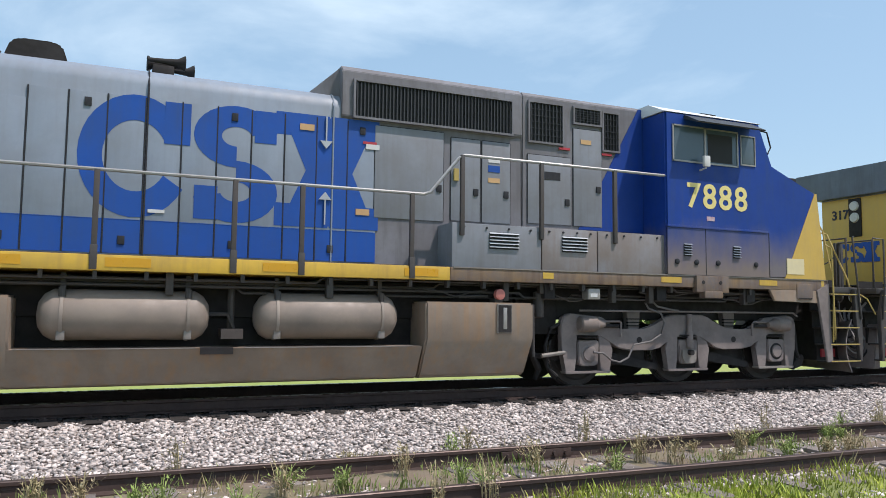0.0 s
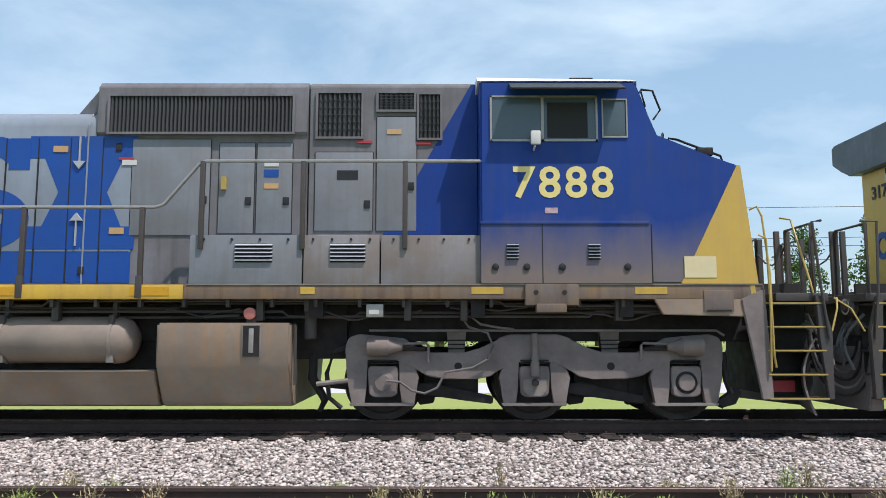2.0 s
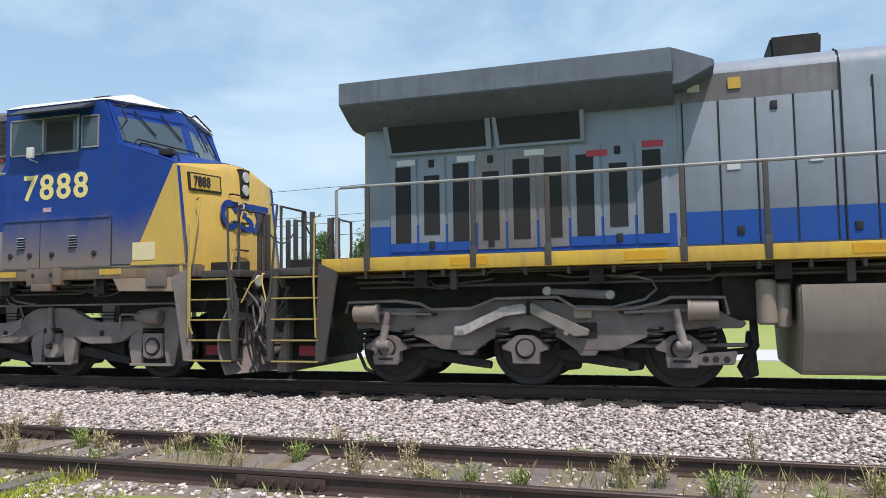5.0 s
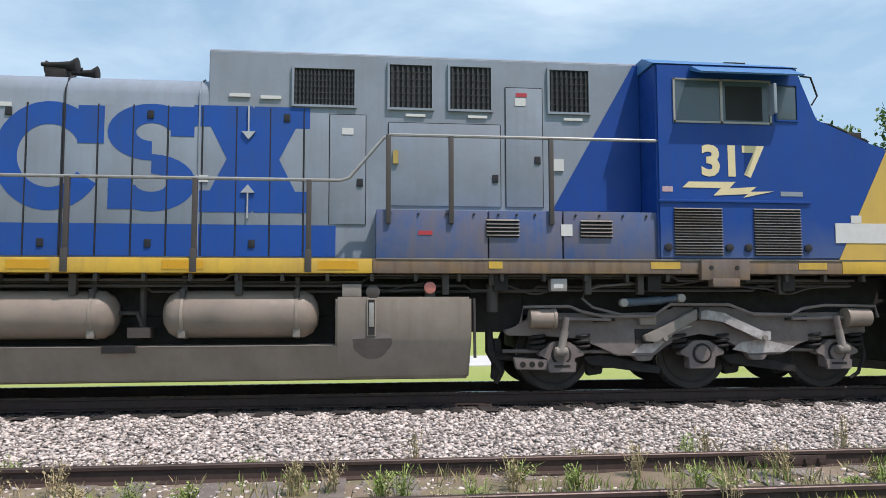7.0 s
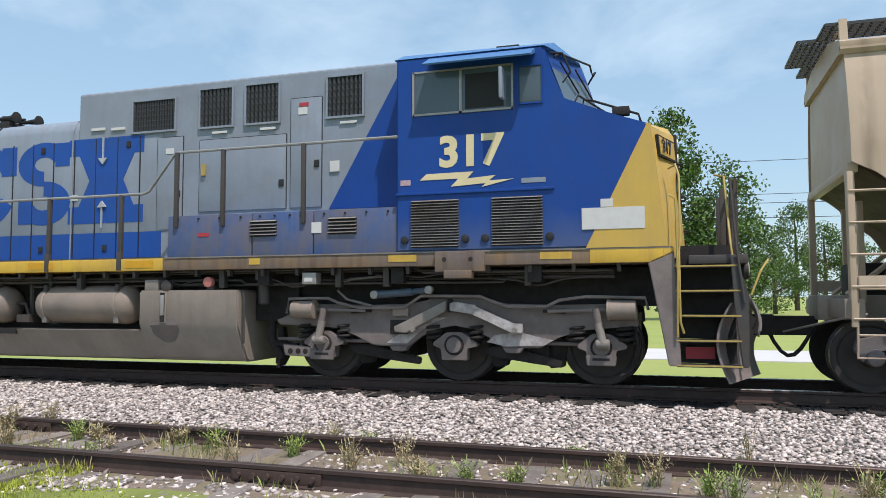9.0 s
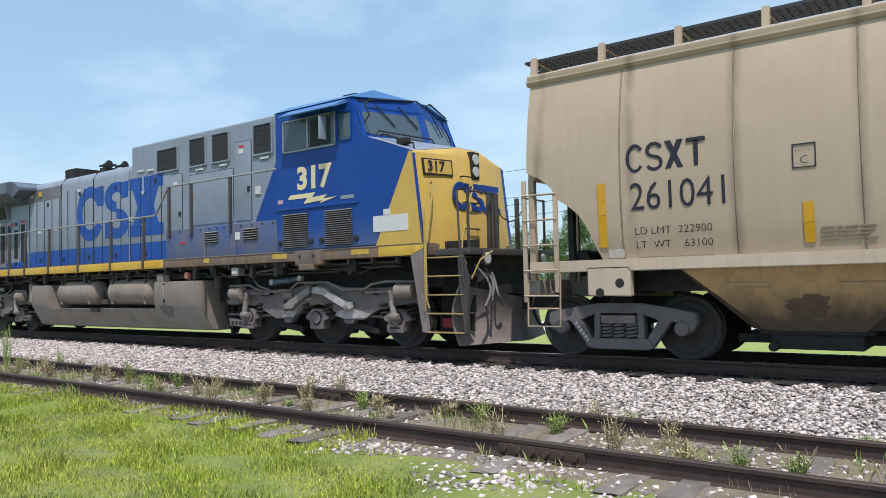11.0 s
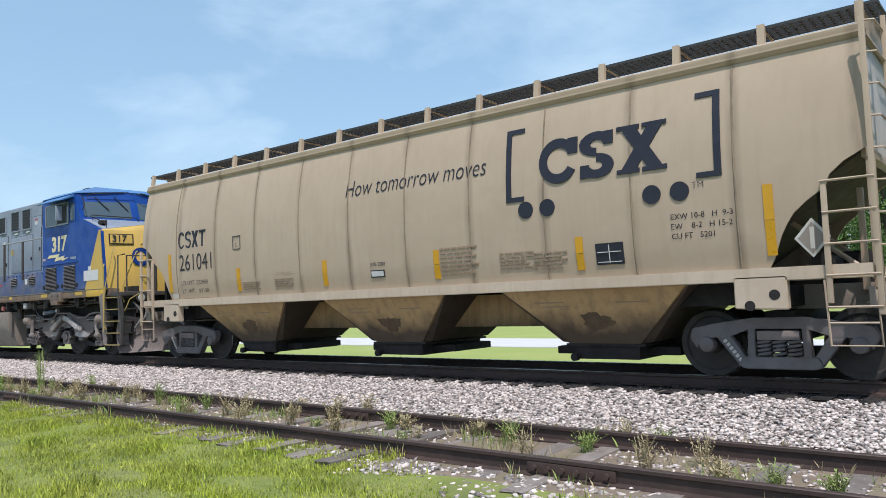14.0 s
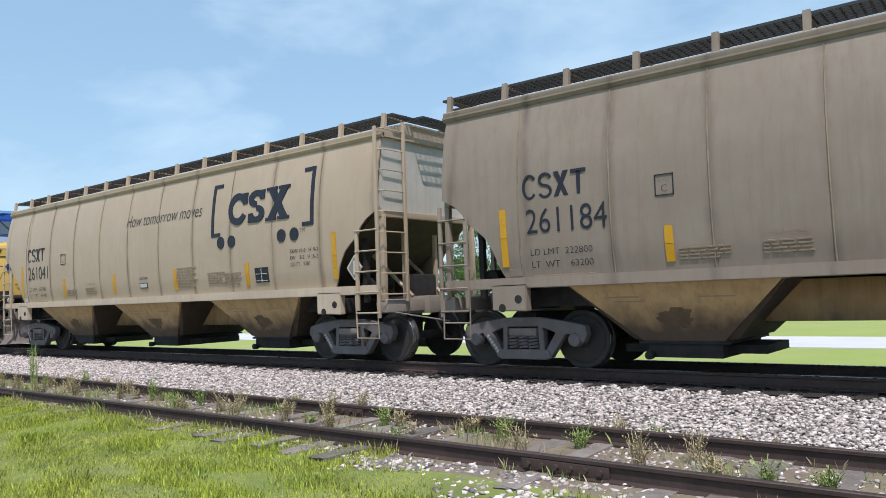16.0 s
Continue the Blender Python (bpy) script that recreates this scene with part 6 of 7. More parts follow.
    hull(bm, [(19.4, s * 1.58, 4.9) for s in (-1, 1)] + [(21.7, s * 1.58, 4.9) for s in (-1, 1)] + [(19.4, s * 1.15, 5.1) for s in (-1, 1)] + [(21.75, s * 1.0, 5.12) for s in (-1, 1)] + [(22.04, s * 0.3, 4.99) for s in (-1, 1)])
    part("cab_roof", bm, ROOFWHITE if first else ROOFBLUE, cab, "white cab roof" if first else "blue cab roof")
    # windscreen block, faceted
    bm = B()
    hull(bm, [(x, s * y, z) for x, y, z in ((21.9, C, 4.06), (21.62, C - 0.02, 4.88), (22.38, 0.05, 3.98), (22.05, 0.05, 4.98)) for s in (-1, 1)] + [(21.2, s * 1.5, z) for s in (-1, 1) for z in (4.06, 4.88)])
    face = part("windscreen_frame", bm, cabpaint, cab)
    facets = [[(21.9, -C, 4.06), (22.38, -0.05, 3.98), (22.05, -0.05, 4.98), (21.62, -C + 0.02, 4.88)],
              [(22.38, 0.05, 3.98), (21.9, C, 4.06), (21.62, C - 0.02, 4.88), (22.05, 0.05, 4.98)]]
    for quad, spans in zip(facets, (((0.1, 0.95),), ((0.05, 0.9),))):
        for u0, u1 in spans:
            part("windscreen", quad_patch(B(), quad, u0, u1, 0.14, 0.68, 0.012, 0.03), GLASS, face, "dark windscreen pane")
            qa, qb, qc, qd = [Vector(q) for q in quad]
            for u in (0.45, 0.8):
                foot, tip = qd.lerp(qc, u - 0.12).lerp(qa.lerp(qb, u - 0.12), 0.16), qd.lerp(qc, u + 0.1).lerp(qa.lerp(qb, u + 0.1), 0.62)
                out_way = (qb - qa).cross(qd - qa).normalized() * 0.05
                part("wiper", tube(B(), [foot + out_way, tip + out_way * 0.8], 0.014, 5), BLACK, face)
    bars = [[(22.1, -1.35, 4.1), (22.14, -1.3, 4.2), (22.52, -0.1, 4.14), (22.5, 0.0, 4.02)],
            [(21.8, -1.3, 4.8), (21.86, -1.2, 4.88), (22.2, -0.2, 4.96), (22.2, 0.0, 4.9)],
            [(22.2, 0.1, 4.9), (22.24, 0.2, 4.96), (21.9, 1.2, 4.88)],
            [(22.5, 1.1, 3.9), (22.55, 1.1, 4.02), (23.0, 1.1, 3.86), (23.05, 1.1, 3.72)],
            [(21.78, -1.5, 4.8), (21.95, -1.5, 4.78), (22.06, -1.48, 4.5), (21.95, -1.5, 4.35)]]
    for pts in bars:
        part("windscreen_bar", tube(B(), pts, 0.016, 6), BLACK, face)
    # nose front
    bm = B()
    hull(bm, [(23.1, s * C, 3.655) for s in (-1, 1)] + [(23.3, s * C, 1.8) for s in (-1, 1)] + [(23.44, s * 0.62, 3.64) for s in (-1, 1)] + [(23.58, s * 0.62, 1.86) for s in (-1, 1)] + [(23.36, s * 0.3, 3.83) for s in (-1, 1)] + [(22.4, s * 0.72, 4.0) for s in (-1, 1)] + [(22.2, s * 1.4, 1.8) for s in (-1, 1)])
    nose = part("nose", bm, NOSEYELLOW, cab, "yellow low nose")
    bm = B()
    prism(bm, [(22.25, 1.965), (23.335, 1.965), (23.15, 3.655), (23.1, 3.66)], -C - 0.008, -C + 0.02, "y")
    part("yellow_wedge", bm, NOSEYELLOW, cab, "yellow wedge of the paint scheme")
    bm = B()
    hull(bm, [(22.0, s * 1.5, 4.085) for s in (-1, 1)] + [(23.08, s * 1.45, 3.69) for s in (-1, 1)] + [(23.30, s * 0.3, 3.855) for s in (-1, 1)] + [(22.42, s * 0.7, 4.06) for s in (-1, 1)])
    part("nose_top", bm, CABBLUE if first else GREY, cab)
    quad = [(23.3, -C, 1.86), (23.58, -0.62, 1.86), (23.44, -0.62, 3.64), (23.12, -C, 3.655)]
    board = part("number_board", quad_patch(B(), quad, 0.24, 0.90, 0.77, 0.94, 0.03, 0.06), BLACK, nose, "black framed number board")
    part("board_face", quad_patch(B(), quad, 0.27, 0.87, 0.785, 0.925, 0.036, 0.02), NOSEYELLOW, board)
    qa, qb, qc, qd = [Vector(p) for p in quad]
    spot = (qa.lerp(qb, 0.31)).lerp(qd.lerp(qc, 0.31), 0.808) + (qb - qa).cross(qd - qa).normalized() * 0.055
    lettering("board_number", number, 0.27 if len(number) < 4 else 0.25, spot.x, spot.y, spot.z, INK, board, (86, 0, math.degrees(math.atan2(qb.y - qa.y, qb.x - qa.x))), 0.004, 1.0 if len(number) < 4 else 0.7)
    part("nose_grab_iron", tube(B(), [(23.36, -1.3, 3.06), (23.46, -1.34, 3.1), (23.5, -1.4, 2.95), (23.5, -1.58, 2.1), (23.48, -1.62, 1.9), (23.48, -1.64, 0.95), (23.52, -1.6, 0.8)], 0.016, 7), YRAIL, nose, "yellow grab iron from the nose to the steps")
    part("nose_grab_iron", tube(B(), [(23.98, -0.9, 3.0), (24.1, -1.0, 2.96), (24.14, -1.42, 2.0), (24.16, -1.48, 1.75), (24.22, -1.42, 1.55)], 0.016, 7), YRAIL, nose, "yellow sloping grab iron")
    bm = B()
    for z in (2.25, 2.75, 3.25):
        tube(bm, [(23.55 - 0.06 * (z - 1.9), -0.5, z), (23.64 - 0.06 * (z - 1.9), -0.5, z), (23.64 - 0.06 * (z - 1.9), -0.1, z), (23.55 - 0.06 * (z - 1.9), -0.1, z)], 0.015, 6)
    part("nose_ladder", bm, BLACK, nose)
    bm = B()
    box(bm, 23.3, 23.49, -0.14, 0.14, 3.24, 3.78, 0.02)
    lampbox = part("headlight_housing", bm, BLACK, nose)
    for z in (3.63, 3.39):
        bm = B()
        lathe(bm, [(-0.02, 0.11), (0.02, 0.1)], (23.49, 0.0, z), "x", 16)
        part("lens", bm, LENS, lampbox)
    emblem(nose, -0.8, 2.6, 3.15, 23.506, CABBLUE, 1.08, 4.5, warp=pose(0, 0, 0, 0, 0, 90))
    # cab side: windows, awning, mirror, number
    o = 0.0 if first else 0.12
    bm = B()
    box(bm, 19.6 + o, 21.1 + o, -C - 0.006, -C + 0.02, 4.03, 4.66)
    sash = part("side_window", bm, GLASS, cab, "dark sliding cab window in a metal frame")
    bm = B()
    for a in ((19.58, 21.12, 4.005, 4.035), (19.58, 21.12, 4.655, 4.68), (19.575, 19.605, 4.005, 4.68), (21.095, 21.125, 4.005, 4.68), (20.31, 20.35, 4.005, 4.68)):
        box(bm, a[0] + o, a[1] + o, -C - 0.022, -C + 0.01, a[2], a[3])
    part("window_frame", bm, FRAMEMETAL, sash)
    bm = B()
    box(bm, 20.4 + o, 20.98 + o, -C - 0.012, -C, 4.06, 4.58)
    part("open_pane", bm, SCREEN, sash, "dark opening of the sliding window")
    bm = B()
    box(bm, 21.2 + o, 21.54 + o, -C - 0.008, -C + 0.02, 4.08, 4.62, 0.03)
    part("corner_window", bm, GLASS, cab, "dark rounded corner window")
    bm = B()
    for a in ((21.185, 21.555, 4.06, 4.085), (21.185, 21.555, 4.615, 4.635), (21.185, 21.205, 4.085, 4.615), (21.535, 21.555, 4.085, 4.615)):
        box(bm, a[0] + o, a[1] + o, -C - 0.02, -C + 0.01, a[2], a[3])
    part("corner_window_frame", bm, FRAMEMETAL if first else CABSKY, cab)
    bm = B()
    prism(bm, [(-C, 4.86), (-C - 0.04, 4.86), (-C - 0.38, 4.68), (-C - 0.36, 4.66), (-C, 4.8)], 19.85 + o, 21.45 + o, "x")
    part("awning", bm, SLAT if first else ROOFBLUE, cab, "sheet metal window awning")
    bm = B()
    if first:
        box(bm, 20.14, 20.28, -C - 0.2, -C - 0.14, 3.92, 4.12, 0.02)
        tube(bm, [(20.2, -C, 3.88), (20.2, -C - 0.17, 3.9)], 0.015, 6)
    else:
        box(bm, 21.1, 21.15, -C - 0.34, -C - 0.16, 4.1, 4.55, 0.015)
    part("mirror", bm, WHITE if first else GREY, cab, "small side mirror")
    if first:
        lettering("cab_number", number, 0.63, 19.88, -C - 0.004, 3.2, CREAM, cab, (90, 0, 0), 0.011, 1.05, spacing=1.14)
    else:
        lettering("cab_number", number, 0.62, 20.1, -C - 0.004, 3.23, PALE, cab, (90, 0, 0), 0.024, 1.05)
        bm = B()
        prism(bm, [(19.81, 3.03), (19.91, 3.12), (20.64, 3.125), (20.54, 3.025), (20.97, 3.055), (20.87, 2.98), (21.24, 2.99), (20.76, 2.89), (20.83, 2.945), (20.29, 2.915), (20.41, 3.03)], -C - 0.008, -C + 0.01, "y")
        part("lightning_mark", bm, PALE, cab, "pale lightning flash under the number")
        for a in (19.67, 20.91):
            louvre(loco, a, a + 0.74, 2.02, 2.73, C, 17, BOXGREY)
            for q in (a - 0.1, a + 0.84):
                bm = B()
                lathe(bm, [(-0.04, 0.03), (-0.03, 0.06), (0.01, 0.06)], (q, -C, 2.14), "y", 12)
                part("knob", bm, SEAM, loco)
        plate("sticker", 21.35, 21.7, 2.92, 2.99, C, GREY, cab)
        plate("white_panel", 22.2, 23.05, 2.22, 2.52, C + 0.01, WHITE, cab, "white panel on the nose side")
        plate("sticker", 22.46, 22.63, 2.53, 2.64, C + 0.008, WHITE, cab)
    plate("flag_sticker", 19.5 if not first else 20.35, 19.66 if not first else 20.53, 2.965, 3.045, C, FLAG, cab, "small red striped sticker")
    bm = B()
    box(bm, 19.43, 21.82, -C - 0.03, -C + 0.01, 2.81, 2.85, 0.006)
    part("drip_rail", bm, cabpaint, cab)
    if first:
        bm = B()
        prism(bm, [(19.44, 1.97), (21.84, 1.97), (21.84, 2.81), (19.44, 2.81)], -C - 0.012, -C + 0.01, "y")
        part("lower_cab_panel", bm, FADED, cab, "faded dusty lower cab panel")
        for a in (19.8, 20.95):
            louvre(loco, a, a + 0.17, 2.3, 2.53, C + 0.012, 5, GREY)
        for a in (19.64, 20.08, 20.58, 21.5):
            bm = B()
            lathe(bm, [(-0.03, 0.03), (-0.02, 0.05), (0.01, 0.05)], (a, -C - 0.012, 2.2), "y", 12)
            part("knob", bm, SEAM, loco)
        for a in (20.3, 21.845):
            part("panel_gap", box(B(), a, a + 0.012, -C - 0.016, -C, 1.97, 2.81), SEAM, cab)
        plate("white_panel", 22.3, 22.75, 2.05, 2.35, C + 0.01, PALE, cab, "pale patch on the nose side")
    # deep front skirt with its hatch, or the yellow sill end
    if first:
        part("front_skirt", prism(B(), [(21.86, 1.76), (23.36, 1.76), (23.36, 1.5), (21.99, 1.53)], -1.555, -1.5, "y", 0.01), TANKB, loco, "dusty skirt under the nose")
        hatch = part("skirt_hatch", box(B(), 22.56, 22.98, -1.572, -1.55, 1.58, 1.87, 0.01), WORN, loco, "hinged hatch in the skirt")
        part("hinge", box(B(), 22.6, 22.94, -1.582, -1.565, 1.575, 1.6), BLACK, hatch)
    else:
        part("sill_end", box(B(), 22.3, 23.42, -1.568, -1.5, 1.755, 1.95, 0.006), YELLOW, loco, "yellow front end of the sill")
    part("sill_lip", box(B(), 15.3, 23.4, -1.572, -1.5, 1.945, 1.965), TRUCKLIGHT, loco, "pale upper edge of the sill")
    part("nose_rail", tube(B(), [(22.2, -1.32, 4.0), (22.22, -1.32, 4.12), (22.34, -1.32, 4.1), (22.98, -1.3, 3.86), (23.02, -1.3, 3.72)], 0.018, 6), BLACK, nose, "black rail on the nose slope")
    part("nose_hinge", box(B(), 22.62, 22.86, -1.36, -1.2, 3.86, 3.98, 0.02), BLACK, nose)
    # roof fittings
    bm = B()
    tube(bm, [(20.85, -0.9, 5.05), (20.85, -0.9, 5.16), (21.2, -0.9, 5.16), (21.2, -0.9, 5.05)], 0.018, 6)
    tube(bm, [(19.9, -0.6, 5.04), (19.9, -0.6, 5.18)], 0.012, 5)
    tube(bm, [(20.25, -0.6, 5.04), (20.25, -0.6, 5.16)], 0.012, 5)
    box(bm, 20.85, 21.2, -0.95, -0.85, 5.13, 5.17)
    part("antenna", bm, BLACK, cab)
    # running handrail
    bm = B()
    r = 1.52
    tube(bm, [(1.75, -r, 1.95), (1.75, -r, 3.02), (1.82, -r, 3.06), (14.8, -r, 3.06), (14.92, -r, 3.1), (15.4, -r, 3.68), (15.5, -r, 3.73), (19.5, -r, 3.73)], 0.026, 8)
    railing = part("handrail", bm, RAILING, loco, "long grey handrail along the walkway")
    posts = (10.26, 12.0, 12.94, 14.62) if first else (9.42, 11.13, 12.81, 14.36)
    lows = (2.27, 3.95, 5.05, 6.88, 7.93) + posts
    highs = (15.46, 16.9, 18.36) if first else (15.47, 16.37, 17.84)
    post = None
    for x in lows:
        if post is None:
            bm = B()
            box(bm, -0.035, 0.035, -r - 0.03, -r + 0.03, 0, 1.1, 0.01)
            box(bm, -0.045, 0.045, -r - 0.05, -r + 0.02, -0.2, 0.12, 0.008)
            post = part("post", bm, POST, railing, "", (x, 0, 1.96))
        else:
            share("post", post, railing, (x, 0, 1.96))
    post = None
    for x in highs:
        if post is None:
            bm = B()
            box(bm, -0.035, 0.035, -r - 0.03, -r + 0.03, 0, 1.27, 0.01)
            post = part("post", bm, POST, railing, "", (x, 0, 2.46))
        else:
            share("post", post, railing, (x, 0, 2.46))
    # equipment under the front end
    part("equipment_rack", box(B(), 7.35, 8.25, -1.1, 1.1, 0.95, 1.72, 0.03), BLACK, loco)
    part("equipment_rack", box(B(), 16.7, 17.5, -1.0, 1.0, 0.9, 1.72, 0.03), BLACK, loco)
    for x, d in ((7.75, -1), (17.0, 1)):
        bm = B()
        tube(bm, [(x, -0.95, 1.0), (x, -1.0, 0.62), (x + d * 0.18, -0.95, 0.3), (x + d * 0.1, -0.95, 0.14)], [0.06, 0.07, 0.06, 0.04], 8)
        tube(bm, [(x, -1.0, 0.55), (x + d * 0.5, -1.0, 0.5)], 0.05, 6)
        part("sand_nozzle", bm, BLACK, loco)
    for x in (3.6, 8.9, 11.2, 13.4, 16.3, 18.4, 19.2, 21.4):
        part("sill_bracket", box(B(), x - 0.05, x + 0.05, -1.42, -1.3, 1.45, 1.76, 0.012), POST, loco)
    for a, b, z, dip in ((2.6, 4.2, 1.6, 0.1), (5.0, 6.3, 1.64, 0.05), (14.9, 16.0, 1.62, 0.08), (17.1, 18.6, 1.6, 0.12), (19.0, 20.1, 1.64, 0.04), (20.8, 22.2, 1.58, 0.09)):
        part("hanging_cable", tube(B(), [(a + (b - a) * i / 10, -1.33, z - dip * math.sin(math.pi * i / 10) * (1 + 0.4 * math.sin(i * 1.1 + a))) for i in range(11)], 0.014, 5), POST, loco)
    bm = B()
    lathe(bm, [(-0.3, 0.1), (-0.27, 0.13), (0.27, 0.13), (0.3, 0.1)], (7.9, -1.25, 1.2), "z", 16)
    lathe(bm, [(-0.3, 0.08), (-0.27, 0.11), (0.27, 0.11), (0.3, 0.08)], (8.1, -1.2, 1.15), "z", 16)
    part("air_dryer", bm, AIRTANK, loco, "dusty twin air dryer cylinders")
    part("junction_box", box(B(), 17.82, 18.06, -1.5, -1.3, 1.5, 1.68, 0.012), FRAMEMETAL, loco, "small grey junction box")
    part("box_label", box(B(), 17.86, 18.0, -1.506, -1.49, 1.54, 1.6), WHITE, loco)
    sets = loco_truck(loco, (2.46, 4.62, 6.82), not first, -1) + loco_truck(loco, (18.02, 20.22, 22.38), not first)
    steps(loco, 23.42, 1)
    steps(loco, 1.45, -1)
    end_gear(loco, 23.6, 1, True)
    end_gear(loco, 1.3, -1, False)
    return loco, sets


def hopper_car(x0, number, weathered):
    """A curved-side covered hopper: body, end cut-outs with ladders, sills, bays, gates, trucks, running boards."""
    paint = HOPPERGREY if weathered else HOPPER
    car = thing("covered_hopper_car", x0, TRACK_Y, 0, "%s beige curved-side covered hopper wagon numbered %s" % ("dust-greyed" if weathered else "clean", number), "railway wagon", "hopper wagons of the train")
    L = 18.84
    A, E = 0.93, L - 0.93
    curve = [(1.53, 1.50), (1.60, 1.9), (1.625, 2.4), (1.63, 2.8), (1.61, 3.3), (1.55, 3.8), (1.47, 4.2), (1.40, 4.46)]

    def wide(z):
        for (w0, z0), (w1, z1) in zip(curve, curve[1:]):
            if z <= z1:
                return w0 + (w1 - w0) * (z - z0) / (z1 - z0)
        return curve[-1][0]
    # side sheets with the rounded cut-outs at both ends
    cut = [(2.2, 1.50), (2.1, 1.68), (1.98, 2.0), (1.86, 2.2), (1.72, 2.36), (1.5, 2.45), (1.42, 2.55), (1.38, 2.68), (1.28, 2.8), (1.12, 2.87), (0.93, 2.9)]
    for s in (-1, 1):
        bm = B()
        zs = [1.5 + (4.46 - 1.5) * j / 20 for j in range(21)]

        # follow the outline of the cut-out row by row
        grid = []
        for z in zs:
            lo = A
            if z < 2.9:
                for (xa, za), (xb, zb) in zip(cut, cut[1:]):
                    if za <= z <= zb:
                        lo = xa + (xb - xa) * (z - za) / (zb - za)
            grid.append([bm.verts.new((lo + (L - 2 * lo) * i / 44, s * wide(z), z)) for i in range(45)])
        for r0, r1 in zip(grid, grid[1:]):
            for i in range(44):
                bm.faces.new((r0[i], r0[i + 1], r1[i + 1], r1[i]))
        inner = [[bm.verts.new((v.co.x, v.co.y - s * 0.03, v.co.z)) for v in row] for row in grid]
        for r0, r1 in zip(inner, inner[1:]):
            for i in range(44):
                bm.faces.new((r0[i + 1], r0[i], r1[i], r1[i + 1]))
        for i in range(44):
            for g, h in ((grid[0], inner[0]), (grid[-1], inner[-1])):
                bm.faces.new((g[i], g[i + 1], h[i + 1], h[i]))
        for j in range(20):
            for k in (0, 44):
                bm.faces.new((grid[j][k], grid[j + 1][k], inner[j + 1][k], inner[j][k]))
        part("side_sheet", bm, paint, car, "curved beige side sheet")
    for i in range(10):
        x = 2.66 + 1.515 * i if i else 2.53
        bm = B()
        zlow = 1.52 if 2.4 < x < L - 2.4 else 2.95
        tube(bm, [(x, -wide(z) - 0.002, z) for z in [zlow + (4.4 - zlow) * k / 12 for k in range(13)]], 0.014, 5)
        part("weld_seam", bm, WELD, car)
    # roof
    bm = B()
    prism(bm, [(-1.40, 4.44), (-1.44, 4.50), (-1.44, 4.585), (-1.38, 4.62), (-0.7, 4.80), (0.7, 4.80), (1.38, 4.62), (1.44, 4.585), (1.44, 4.50), (1.40, 4.44)], A - 0.05, E + 0.05, "x")
    part("roof", bm, paint, car, "beige roof with a lipped eave")
    bm = B()
    for s in (-1, 1):
        prism(bm, [(s * 1.38, 4.42), (s * 1.425, 4.42), (s * 1.47, 4.475), (s * 1.47, 4.505), (s * 1.38, 4.51)], A - 0.05, E + 0.05, "x")
    part("eave_angle", bm, paint, car)
    # running boards of open grating
    for y in (-0.95, 0.95):
        bm = B()
        for k in range(7):
            yy = y - 0.3 + 0.1 * k
            box(bm, 0.75, L - 0.75, yy - 0.012, yy + 0.012, 4.86, 4.90)
        n = 150
        for k in range(n):
            x = 0.75 + (L - 1.5) * k / (n - 1)
            box(bm, x - 0.012, x + 0.012, y - 0.3, y + 0.3, 4.865, 4.895)
        part("running_board", bm, GRATING, car, "dark open grating running board")
    for k in range(15):
        x = 0.95 + (L - 1.9) * k / 14
        for s in (-1, 1):
            bm = B()
            prism(bm, [(s * 1.36, 4.6), (s * 1.29, 4.6), (s * 1.25, 4.9), (s * 1.32, 4.92)], x - 0.05, x + 0.05, "x")
            tube(bm, [(x, s * 0.7, 4.84), (x, s * 1.28, 4.88)], 0.02, 5)
            part("board_bracket", bm, paint, car)
    for xx in (0.74, L - 0.74):
        bm = B()
        for k in range(9):
            box(bm, xx - 0.24, xx + 0.24, -0.62 + k * 0.155 - 0.012, -0.62 + k * 0.155 + 0.012, 4.86, 4.90)
        for k in range(7):
            x = xx - 0.24 + 0.08 * k
            box(bm, x - 0.012, x + 0.012, -0.62, 0.62, 4.865, 4.895)
        part("end_platform_grating", bm, GRATING, car)
    # sloped end sheets and their tops
    for d, xe in ((1, A), (-1, E)):
        bm = B()
        hull(bm, [(xe + d * 0.02, s * 1.38, 4.44) for s in (-1, 1)] + [(xe + d * 0.02, s * 1.5, 2.95) for s in (-1, 1)] + [(xe + d * 0.1, s * 1.38, 4.44) for s in (-1, 1)] + [(xe + d * 0.1, s * 1.5, 2.95) for s in (-1, 1)])
        # the sun-facing rear end has its brightness put into a paler paint
        part("end_sheet", bm, paint if d > 0 else HOPPEREND, car, "beige end sheet" if d > 0 else "end sheet painted paler for the sun on it")
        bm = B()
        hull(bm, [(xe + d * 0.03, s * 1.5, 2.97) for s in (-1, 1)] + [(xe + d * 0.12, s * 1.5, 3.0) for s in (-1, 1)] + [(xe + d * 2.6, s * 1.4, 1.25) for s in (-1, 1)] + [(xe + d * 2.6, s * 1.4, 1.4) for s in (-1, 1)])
        part("slope_sheet", bm, HOPPERSHADE, car, "sloped end sheet, painted dark for its shade")
        bm = B()
        box(bm, xe - 0.03 if d > 0 else xe - 0.09, xe + 0.09 if d > 0 else xe + 0.03, -1.52, 1.52, 2.86, 2.98, 0.01)
        part("end_cap", bm, paint, car)
        for y in (-1.45, 1.45):
            part("end_post", box(B(), xe - 0.05, xe + 0.05, y - 0.05, y + 0.05, 1.2, 2.9, 0.01), paint, car, "upright end post")
